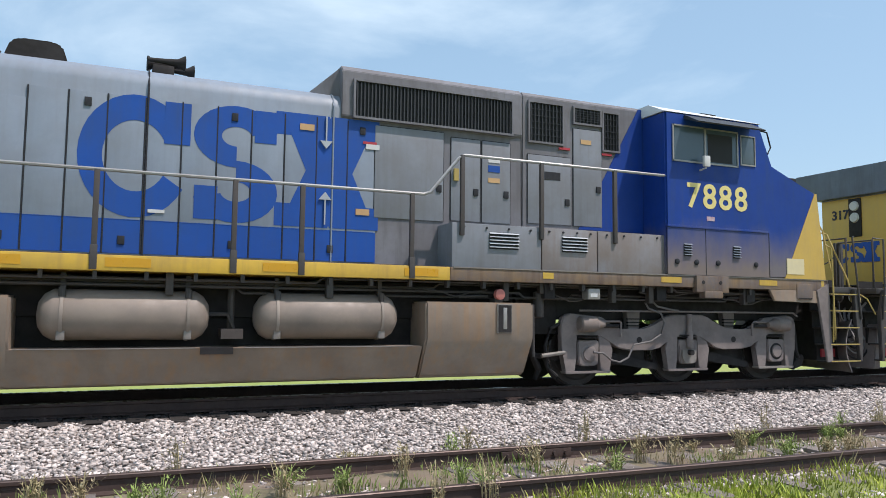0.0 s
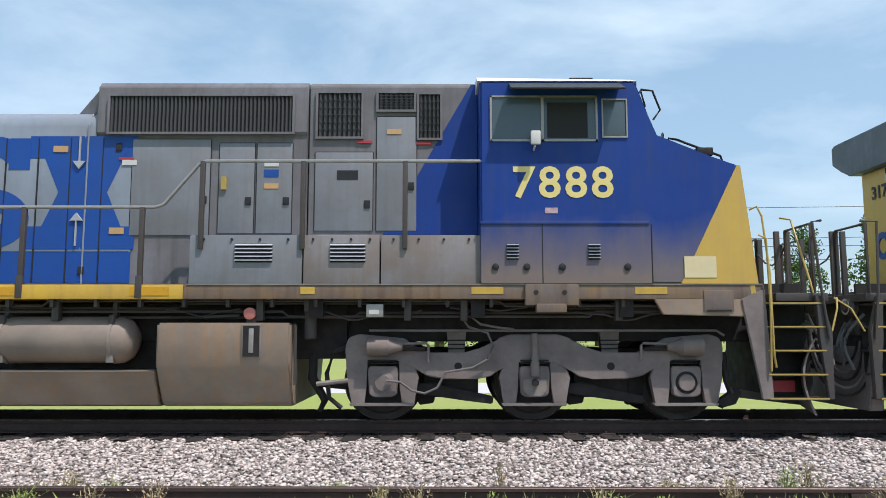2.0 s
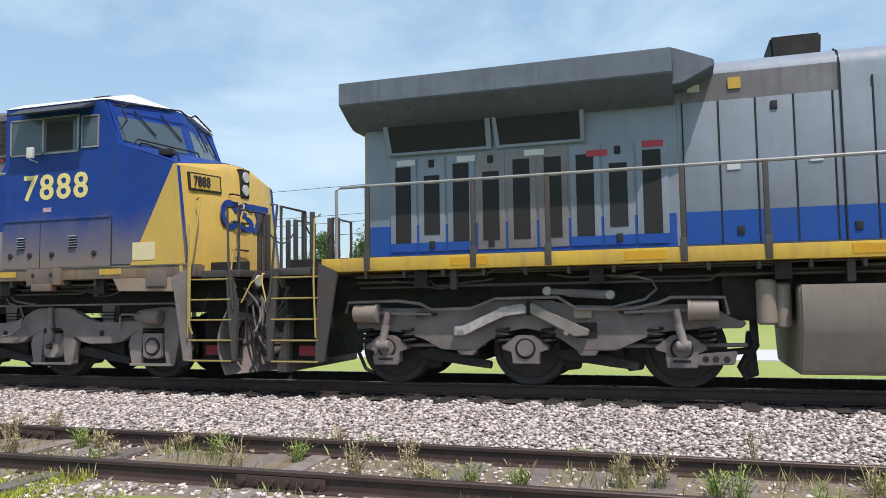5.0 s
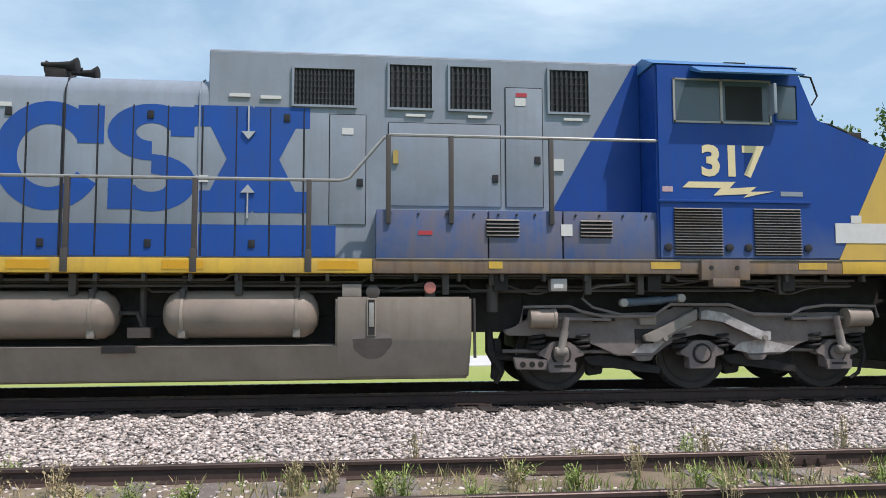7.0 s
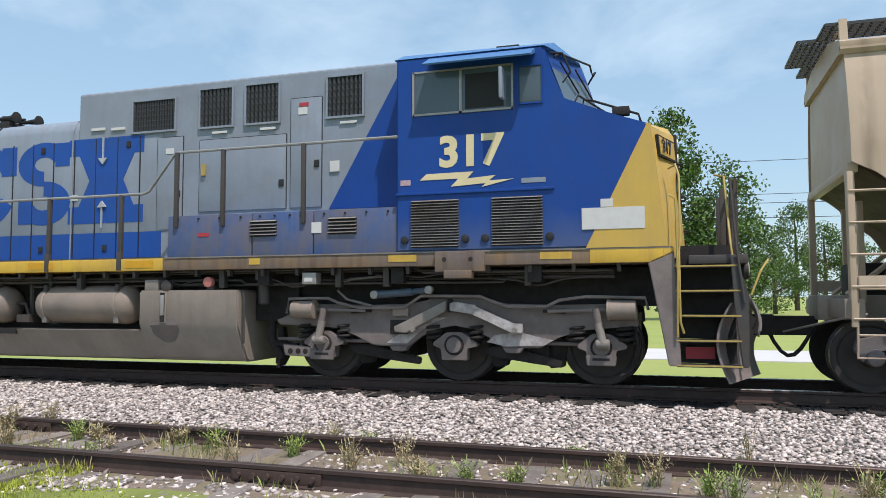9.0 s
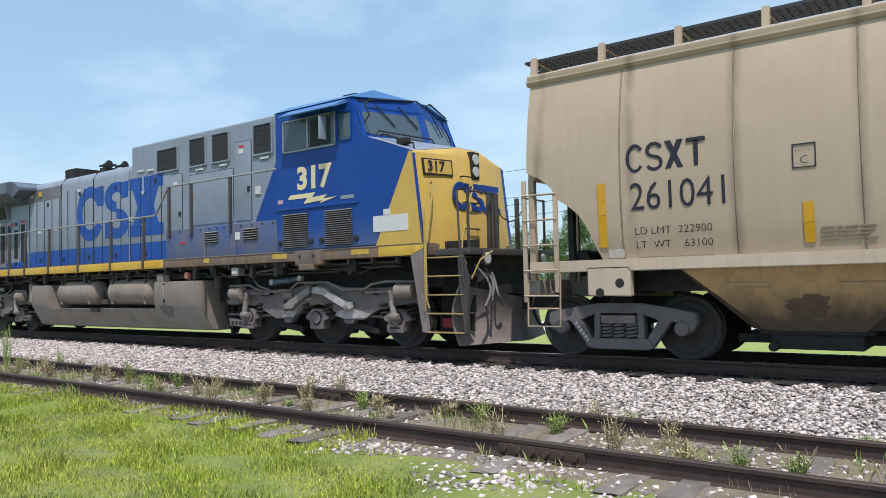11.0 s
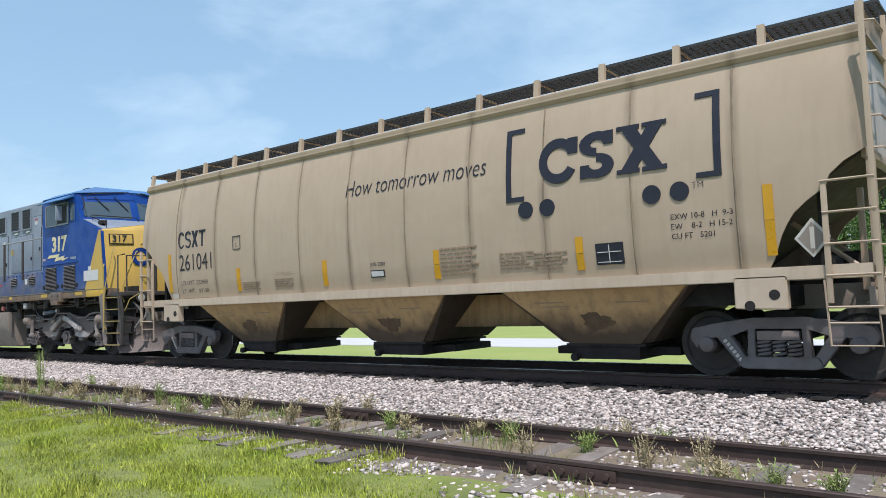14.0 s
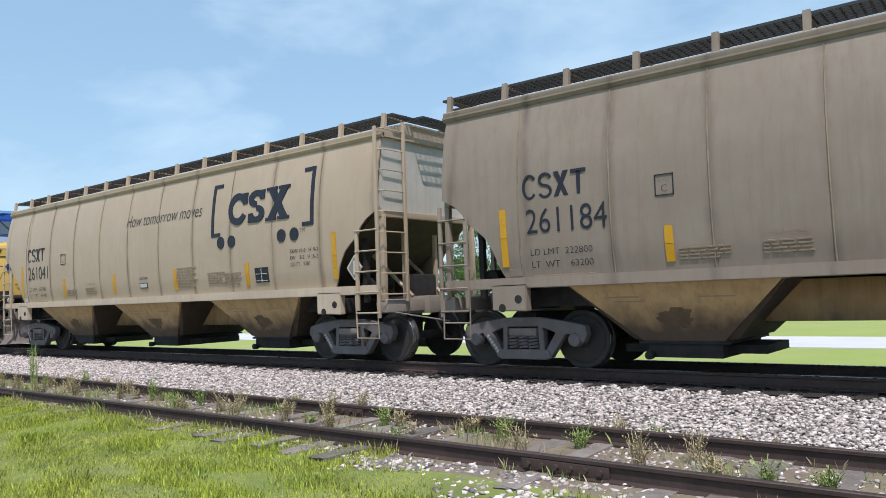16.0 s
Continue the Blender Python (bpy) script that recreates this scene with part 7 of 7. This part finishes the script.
        for y in (-0.5, 0.5):
            bm = B()
            box(bm, xe + d * 0.3 - 0.04, xe + d * 0.3 + 0.04, y - 0.04, y + 0.04, 1.2, 2.6, 0.01)
            tube(bm, [(xe + d * 0.1, y, 1.3), (xe + d * 1.2, y, 2.2)], 0.04, 6)
            part("braced_post", bm, paint, car)
        part("end_post", box(B(), xe + d * 0.62 - 0.05, xe + d * 0.62 + 0.05, -1.35, -1.25, 1.2, 2.5, 0.01), BLACK, car)
        bm = B()
        box(bm, xe + d * 0.5 - 0.3, xe + d * 0.5 + 0.3, -0.3, 0.4, 1.2, 1.75, 0.05)
        lathe(bm, [(-0.3, 0.16), (0.3, 0.16)], (xe + d * 0.7, -0.9, 1.55), "y", 14)
        part("brake_rigging", bm, BLACK, car)
        # ladders at the corner
        for a in (xe - d * 0.04, xe + d * 0.52):
            bm = B()
            lo = 0.9 if a == xe - d * 0.04 else 1.05
            hi = (4.6 if d < 0 else 2.85) if a == xe - d * 0.04 else 2.6
            box(bm, a - 0.035, a + 0.035, -1.68, -1.63, lo, hi, 0.008)
            part("ladder_stile", bm, paint, car, "upright ladder stile")
        if d < 0:
            bm = B()
            box(bm, xe + 0.16, xe + 0.22, -1.02, -0.96, 1.2, 4.75, 0.008)
            part("ladder_stile", bm, paint, car)
            for k in range(9):
                bm = B()
                z = 1.35 + k * 0.4
                tube(bm, [(xe + 0.04, -1.64, z), (xe + 0.17, -1.58, z), (xe + 0.18, -1.0, z)], 0.014, 6)
                part("rung", bm, paint, car)
        for k in range(5):
            bm = B()
            z = 1.0 + k * 0.4
            tube(bm, [(xe - d * 0.06, -1.68, z), (xe + d * 0.55, -1.68, z)], 0.017, 6)
            part("rung", bm, paint, car)
        bm = B()
        tube(bm, [(xe - d * 0.0, -1.66, 1.2), (xe - d * 0.02, -1.66, 0.52), (xe + d * 0.55, -1.66, 0.52), (xe + d * 0.58, -1.66, 1.35)], 0.017, 6)
        tube(bm, [(xe - d * 0.0, -1.66, 0.8), (xe + d * 0.55, -1.66, 0.8)], 0.015, 6)
        part("stirrup_step", bm, paint, car, "bent bar stirrup step")
        # end sill, coupler, hose
        bm = B()
        box(bm, min(xe - d * 0.25, xe + d * 1.9), max(xe - d * 0.25, xe + d * 1.9), -0.4, 0.4, 0.95, 1.3, 0.02)
        box(bm, xe - 0.12, xe + 0.12, -1.5, 1.5, 1.0, 1.25, 0.02)
        part("end_sill", bm, TANK, car)
        bm = B()
        prism(bm, [(xe - d * 0.2, -0.1), (xe - d * 0.75, -0.1), (xe - d * 1.0, -0.2), (xe - d * 1.06, 0.0), (xe - d * 0.9, 0.08), (xe - d * 1.05, 0.2), (xe - d * 0.75, 0.18), (xe - d * 0.2, 0.1)], 0.72, 1.0, "z", 0.02)
        part("coupler", bm, BLACK, car)
        bm = B()
        tube(bm, [(xe - d * (0.3 + 0.66 * k / 8), -0.32 + 0.3 * k / 8, 0.85 - 0.5 * math.sin(math.pi * min(k / 8 * 1.0, 1)) + 0.02 * k) for k in range(9)], 0.03, 6)
        part("air_hose", bm, BLACK, car, "black sagging air hose")
        bm = B()
        tube(bm, [(xe + d * 0.2, -1.2, 1.05), (xe - d * 0.1, -1.3, 1.0), (xe - d * 0.7, -0.35, 0.78)], 0.016, 6)
        part("uncoupling_lever", bm, TRUCKLIGHT, car)
    # side sill and the bolster castings
    for s in (-1, 1):
        bm = B()
        y0, y1 = sorted((s * 1.5, s * 1.64))
        prism(bm, [(y0, 1.36), (y1, 1.36), (y1, 1.5), (y0, 1.54)], A + 0.02, E - 0.02, "x", 0.01)
        # clean car's sill and pads have the sun painted into their colour
        part("side_sill", bm, paint if weathered else SILLSUN, car, "pale side sill")
    for x in (2.3, L - 2.3):
        bm = B()
        prism(bm, [(x - 0.34, 1.42), (x + 0.34, 1.42), (x + 0.34, 0.98), (x - 0.34, 1.0)], -1.655, -1.5, "y", 0.015)
        pad = part("jacking_pad", bm, paint if weathered else SILLSUN, car)
        bm = B()
        lathe(bm, [(-0.004, 0.07), (0.02, 0.07)], (x + 0.18, -1.655, 1.18), "y", 14)
        part("hole", bm, BLACK, pad)
        part("hole", lathe(B(), [(-0.004, 0.07), (0.02, 0.07)], (x - 0.14, -1.655, 1.04), "y", 14), BLACK, pad)
        bm = B()
        box(bm, x - 0.25, x + 0.25, -1.4, 1.4, 1.0, 1.3, 0.03)
        part("bolster", bm, BLACK, car)
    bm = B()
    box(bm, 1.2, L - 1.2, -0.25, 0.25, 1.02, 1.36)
    part("centre_sill", bm, HOPPERSHADE, car)
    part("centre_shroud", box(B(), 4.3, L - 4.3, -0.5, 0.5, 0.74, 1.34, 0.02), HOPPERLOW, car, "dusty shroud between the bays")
    # underside slope lies in shade, which is put in as black
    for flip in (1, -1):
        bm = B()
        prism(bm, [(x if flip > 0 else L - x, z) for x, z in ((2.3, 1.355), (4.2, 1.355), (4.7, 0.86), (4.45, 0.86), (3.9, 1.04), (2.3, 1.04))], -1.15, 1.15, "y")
        part("under_slope", bm, BLACK, car, "underside slope over the truck, blackened for its shade")
    # three bays
    for c in (4.95, 9.42, 13.9):
        bm = B()
        up, dn = 1.63, 0.6
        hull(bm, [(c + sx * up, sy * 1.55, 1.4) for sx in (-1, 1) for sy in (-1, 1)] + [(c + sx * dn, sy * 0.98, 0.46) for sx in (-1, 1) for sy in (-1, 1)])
        bay = part("hopper_bay", bm, HOPPERLOW, car, "dusty tan sloping hopper bay, darker towards the bottom")
        # end slopes take the dark copy, so their shade is painted on
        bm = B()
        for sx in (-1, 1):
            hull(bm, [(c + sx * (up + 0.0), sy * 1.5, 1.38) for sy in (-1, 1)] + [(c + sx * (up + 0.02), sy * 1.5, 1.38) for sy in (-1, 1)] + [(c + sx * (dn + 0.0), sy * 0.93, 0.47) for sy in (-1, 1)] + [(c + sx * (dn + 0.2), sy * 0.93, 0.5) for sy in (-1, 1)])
        part("bay_slope", bm, HOPPERSHADE, bay, "end slope of the bay, shade painted into it")
        bm = B()
        box(bm, c - 0.56, c + 0.58, -0.96, 0.96, 0.22, 0.44, 0.015)
        box(bm, c - 0.7, c + 0.7, -1.0, 1.0, 0.43, 0.475, 0.008)
        for sx in (-1, 1):
            box(bm, c + sx * 0.84 - 0.26, c + sx * 0.84 + 0.26, -0.6, 0.6, 0.27, 0.4, 0.01)
        lathe(bm, [(-0.08, 0.03), (-0.06, 0.065), (0.05, 0.065)], (c - 0.5, -1.06, 0.26), "y", 10)
        tube(bm, [(c - 0.5, -1.08, 0.26), (c - 0.5, 1.08, 0.26)], 0.035, 8)
        part("outlet_gate", bm, BLACK, bay, "dark sliding outlet gate")
        slope = [(c - up, -1.55, 1.4), (c + up, -1.55, 1.4), (c + dn, -0.98, 0.46), (c - dn, -0.98, 0.46)]
        bm = B()
        ring = []
        for k in range(40):
            a = 2 * math.pi * k / 40
            q = 1 + 0.16 * math.sin(3 * a + c) + 0.09 * math.sin(7 * a) + 0.07 * math.sin(13 * a + c)
            v = 0.60 + 0.15 * q * math.sin(a)
            x = c + (up + (dn - up) * v) * 2 * 0.13 * q * math.cos(a)
            ring.append((x, -1.55 + 0.57 * v - 0.004, 1.4 - 0.94 * v - 0.004))
        lo = [bm.verts.new(q) for q in ring]
        hi = [bm.verts.new((q[0], q[1] + 0.006, q[2] + 0.006)) for q in ring]
        bm.faces.new(lo)
        bm.faces.new(hi[::-1])
        for k in range(40):
            bm.faces.new((lo[k], hi[k], hi[(k + 1) % 40], lo[(k + 1) % 40]))
        part("worn_patch", bm, RUBBED, bay, "dark rubbed patch")
        for dx, dz in ((-0.55, 1.17), (-0.5, 1.1), (0.5, 1.15)):
            bm = B()
            quad_patch(bm, slope, 0.5 + dx / 2 - 0.1, 0.5 + dx / 2 + 0.1, (1.4 - dz) / 0.94, (1.4 - dz) / 0.94 + 0.016, -0.004, 0.004)
            part("small_print", bm, PRINT, bay)
    # trucks
    sets = []
    for xs in ((1.22, 3.2), (L - 3.24, L - 1.26)):
        c = (xs[0] + xs[1]) / 2
        h = (xs[1] - xs[0]) / 2
        sets += [wheelset(car, x, 0.487) for x in xs]
        for s in (-1, 1):
            bm = B()
            y0, y1 = sorted((s * 0.98, s * 1.14))
            # top chord with the pedestals, then posts, diagonals and the spring seat
            prism(bm, [(c - h - 0.24, 0.58), (c - h - 0.2, 0.72), (c - h + 0.1, 0.78), (c - 0.35, 0.86), (c + 0.35, 0.86), (c + h - 0.1, 0.78), (c + h + 0.2, 0.72), (c + h + 0.24, 0.58), (c + h + 0.14, 0.42), (c + h + 0.08, 0.58), (c + h - 0.14, 0.6), (c + h - 0.3, 0.58), (c + 0.36, 0.72), (c - 0.36, 0.72), (c - h + 0.3, 0.58), (c - h + 0.14, 0.6), (c - h - 0.08, 0.58), (c - h - 0.14, 0.42)], y0, y1, "y", 0.012)
            for sx in (-1, 1):
                prism(bm, [(c + sx * 0.3, 0.74), (c + sx * 0.4, 0.74), (c + sx * 0.42, 0.26), (c + sx * 0.32, 0.26)], y0 + 0.004, y1 - 0.004, "y", 0.01)
                prism(bm, [(c + sx * 0.66, 0.64), (c + sx * 0.86, 0.62), (c + sx * 0.54, 0.2), (c + sx * 0.40, 0.24)], y0 + 0.002, y1 - 0.002, "y", 0.01)
            prism(bm, [(c - 0.56, 0.2), (c - 0.5, 0.32), (c + 0.5, 0.32), (c + 0.56, 0.2), (c + 0.46, 0.15), (c - 0.46, 0.15)], y0 - 0.01, y1, "y", 0.012)
            side = part("truck_frame", bm, WAGONTRUCK, car, "grey open cast truck side frame")
            if s < 0:
                for k in range(3):
                    part("spring", coil(B(), c - 0.2 + 0.2 * k, y0 + 0.06, 0.32, 0.54, 0.085, 0.02, 4), WAGONTRUCK, side, "coil spring")
                bm = B()
                box(bm, c - 0.28, c + 0.28, y0 - 0.02, y0 + 0.12, 0.55, 0.68, 0.02)
                part("bolster_end", bm, TRUCK, side)
                for k in range(6):
                    f0, f1 = k / 6, k / 6 + 0.11
                    ax, az, bx, bz = c - 0.74, 0.56, c - 0.5, 0.25
                    part("painted_bar", prism(B(), [(ax + (bx - ax) * f0 - 0.012, az + (bz - az) * f0 - 0.02), (ax + (bx - ax) * f0 + 0.03, az + (bz - az) * f0 + 0.012), (ax + (bx - ax) * f1 + 0.03, az + (bz - az) * f1 + 0.012), (ax + (bx - ax) * f1 - 0.012, az + (bz - az) * f1 - 0.02)], -1.146, -1.13, "y"), HOPPEREND, side)
        for x in xs:
            bm = B()
            lathe(bm, [(-0.06, 0.0001), (-0.06, 0.07), (-0.04, 0.105), (0.0, 0.12), (0.1, 0.12)], (x, -1.12, 0.487), "y", 20)
            cap = part("bearing_cap", bm, WAGONTRUCK, car, "round grey bearing cap")
        bm = B()
        box(bm, c - 0.2, c + 0.2, -1.0, 1.0, 0.5, 0.95, 0.03)
        part("truck_bolster", bm, BLACK, car)
    # markings
    def mark(name, x, z, w, h, mat, lean=True):
        bm = B()
        lo, hi = wide(z), wide(z + h)
        quad_patch(bm, [(x, -lo, z), (x + w, -lo, z), (x + w, -hi, z + h), (x, -hi, z + h)], 0, 1, 0, 1, 0.016, 0.014)
        return part(name, bm, mat, car)
    for x, z, h in ((2.16, 1.72, 0.96), (5.0, 1.66, 0.52), (7.92, 1.66, 0.52), (10.9, 1.66, 0.52), (13.8, 1.66, 0.52), (16.65, 1.7, 0.95)):
        mark("reflector_strip", x, z, 0.125, h / 2 - 0.005, REFLECT)
        mark("reflector_strip", x, z + h / 2, 0.125, h / 2, REFLECT)
    # reporting mark as plain blocks, number in figures
    for k in range(4):
        x = 2.64 + 0.29 * k
        bm = B()
        y0 = -wide(3.0) - 0.012
        if k == 0:
            ring_sector(bm, x + 0.13, 3.0, 0.14, 0.21, 0.095, 0.165, 40, 320, y0, y0 + 0.02, 16)
        elif k == 1:
            ring_sector(bm, x + 0.13, 3.095, 0.125, 0.115, 0.08, 0.07, 20, 270, y0, y0 + 0.02, 14)
            ring_sector(bm, x + 0.13, 2.905, 0.125, 0.115, 0.08, 0.07, -160, 90, y0, y0 + 0.02, 14)
        elif k == 2:
            for sg in (-1, 1):
                prism(bm, [(x, 3.0 + sg * 0.2), (x + 0.08, 3.0 + sg * 0.2), (x + 0.26, 3.0 - sg * 0.2), (x + 0.18, 3.0 - sg * 0.2)], y0 + 0.001 * sg, y0 + 0.02, "y")
        else:
            box(bm, x + 0.02, x + 0.28, y0, y0 + 0.02, 3.14, 3.2)
            box(bm, x + 0.12, x + 0.18, y0, y0 + 0.02, 2.8, 3.16)
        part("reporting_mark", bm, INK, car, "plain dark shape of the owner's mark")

    def words(name, text, size, x, z, mat, bold=0.0, width=1.0, shear=0.0):
        za, zb = z, z + size * 0.7
        tilt = math.degrees(math.atan2(wide(za) - wide(zb), zb - za))
        ob = lettering(name, text, size, x, -wide(za) - 0.006, za, mat, car, (90 - tilt, 0, 0), bold, width, "LEFT", 0.002, shear)
        for v in ob.data.vertices:
            front = v.normal.y < -0.2
            v.co.y = -(wide(v.co.z / K) + (0.011 if front else -0.004)) * K
        return ob
    words("car_number", number, 0.58, 2.66, 2.24, INK, -0.003, 0.85)
    words("weight_line", "LD LMT  222900" if not weathered else "LD LMT  222800", 0.155, 2.72, 1.88, INK, -0.002, 1.05)
    words("weight_line", "LT  WT    63100" if not weathered else "LT  WT    63200", 0.155, 2.72, 1.68, INK, -0.002, 1.05)
    bm = B()
    x, z = 4.9, 2.62
    y0 = -wide(z) - 0.014
    for a in ((x, x + 0.28, z, z + 0.012), (x, x + 0.28, z + 0.3, z + 0.312), (x, x + 0.012, z, z + 0.31), (x + 0.268, x + 0.28, z, z + 0.31)):
        box(bm, a[0], a[1], y0, y0 + 0.02, a[2], a[3])
    part("clearance_box", bm, INK, car)
    words("clearance_word", "PLATE", 0.07, x + 0.035, z + 0.2, INK, -0.002)
    words("clearance_letter", "C", 0.15, x + 0.085, z + 0.05, INK, -0.002)
    words("slogan", "How tomorrow moves", 0.47, 8.62, 3.4, INK, -0.005, 0.79, 0.22)
    words("warning_word", "WARNING", 0.11, 6.42, 1.94, PRINT, -0.002)
    rng = random.Random(len(number) + int(number))
    for x, z, w, n, step in ((5.2, 1.68, 0.72, 4, 0.05), (6.35, 1.7, 0.62, 4, 0.05), (11.06, 1.72, 0.85, 7, 0.075), (12.35, 1.76, 0.7, 5, 0.06), (13.02, 1.72, 0.62, 5, 0.06)):
        for k in range(n):
            q = x
            while q < x + w * rng.uniform(0.7, 1.0):
                run = rng.uniform(0.06, 0.2)
                mark("small_print", q, z + step * k, min(run, x + w - q), step * 0.42, PRINT)
                q += run + 0.03
    mark("small_print", 2.75, 1.53, 1.1, 0.03, PRINT)
    words("job_word", "JOB 2200", 0.1, 9.3, 1.98, INK)
    mark("data_plate", 9.3, 1.76, 0.36, 0.14, INK)
    mark("data_plate_face", 9.32, 1.78, 0.32, 0.1, WHITE).location.y -= 0.004
    mark("placard", 14.14, 1.72, 0.46, 0.33, INK)
    for q in (0, 1):
        for r in (0, 1):
            mark("placard_rule", 14.17 + 0.21 * q, 1.755 + 0.15 * r, 0.18, 0.012, WHITE).location.y -= 0.005
    mark("placard_rule", 14.36, 1.74, 0.012, 0.28, WHITE).location.y -= 0.005
    mark("step_plate", 2.3, 1.56, 0.24, 0.12, HOPPEREND if not weathered else paint).location.y -= 0.02
    words("dimension_line", "EXW 10-8   H  9-3", 0.115, 15.36, 2.3, INK)
    words("dimension_line", "EW    8-2   H 15-2", 0.115, 15.36, 2.16, INK)
    words("dimension_line", "CU FT   5201", 0.115, 15.36, 2.02, INK)
    words("trade_mark", "TM", 0.13, 15.7, 2.72, INK, -0.002)
    bm = B()
    prism(bm, [(17.2, 2.16), (16.98, 1.9), (17.2, 1.64), (17.42, 1.9)], -1.545, -1.53, "y", 0.004)
    holder = part("placard_holder", bm, HOPPEREND, car, "pale diamond placard holder")
    bm = B()
    prism(bm, [(17.2, 2.11), (17.03, 1.9), (17.2, 1.69), (17.37, 1.9)], -1.55, -1.54, "y")
    part("placard_face", bm, TANK, holder)
    bm = B()
    box(bm, 17.175, 17.225, -1.556, -1.545, 1.76, 2.04)
    part("placard_mark", bm, HOPPEREND, holder)
    # the large bracketed emblem
    for x, d in ((12.6, 1), (16.08, -1)):
        bm = B()
        for z, h in ((2.85, 1.24),):
            n = 8
            for k in range(n):
                za, zb = z + h * k / n, z + h * (k + 1) / n
                quad_patch(bm, [(x - 0.05, -wide(za), za), (x + 0.05, -wide(za), za), (x + 0.05, -wide(zb), zb), (x - 0.05, -wide(zb), zb)], 0, 1, 0, 1, 0.016, 0.014)
        for z in (2.85, 4.01):
            xa, xb = sorted((x, x + d * 0.3))
            quad_patch(bm, [(xa, -wide(z), z), (xb, -wide(z), z), (xb, -wide(z + 0.08), z + 0.08), (xa, -wide(z + 0.08), z + 0.08)], 0, 1, 0, 1, 0.017, 0.014)
        part("painted_bracket", bm, INK, car, "navy bracket shape of a painted emblem")
    for x in (12.92, 13.33, 15.1, 15.52):
        bm = B()
        lathe(bm, [(-0.012, 0.14), (0.01, 0.14)], (x, -wide(2.7) - 0.004, 2.7), "y", 22)
        part("painted_dot", bm, INK, car, "navy dot of a painted emblem")
    emblem(car, 13.2, 3.06, 3.8, (wide(3.06) + wide(3.8)) / 2 + 0.012, INK, 1.04, math.degrees(math.atan2(wide(3.06) - wide(3.8), 0.74)), 0.05, 0.41, 0.30)
    return car, sets


loco_a, sets_a = locomotive(-10.56, "7888", True)
loco_b, sets_b = locomotive(13.77, "317", False)
car_a, sets_c = hopper_car(38.42, "261041", False)
car_b, sets_d = hopper_car(57.02, "261184", True)

build_trees()
build_weeds()
build_grass()
build_ballast()


def gone(t):
    """Way that the train has gone by the time t."""
    for a, b in zip(PATH, PATH[1:]):
        if t <= b[0]:
            return a[4] + (b[4] - a[4]) * (t - a[0]) / (b[0] - a[0])
    return PATH[-1][4]


def motions():
    for ob, x0 in ((loco_a, -10.56), (loco_b, 13.77), (car_a, 38.42), (car_b, 57.02)):
        walk(ob, [(row[0], pose((x0 - row[4]) * K, TRACK_Y * K, 0)) for row in PATH])
    times = [i * 0.16 for i in range(101)]
    for sets, r in ((sets_a, 0.567), (sets_b, 0.567), (sets_c, 0.487), (sets_d, 0.487)):
        for k, ob in enumerate(sets):
            x, y, z = ob.location
            walk(ob, [(t, pose(x, y, z, 0, math.degrees(-(gone(t)) / r) + 40 * k, 0)) for t in times])


motions()
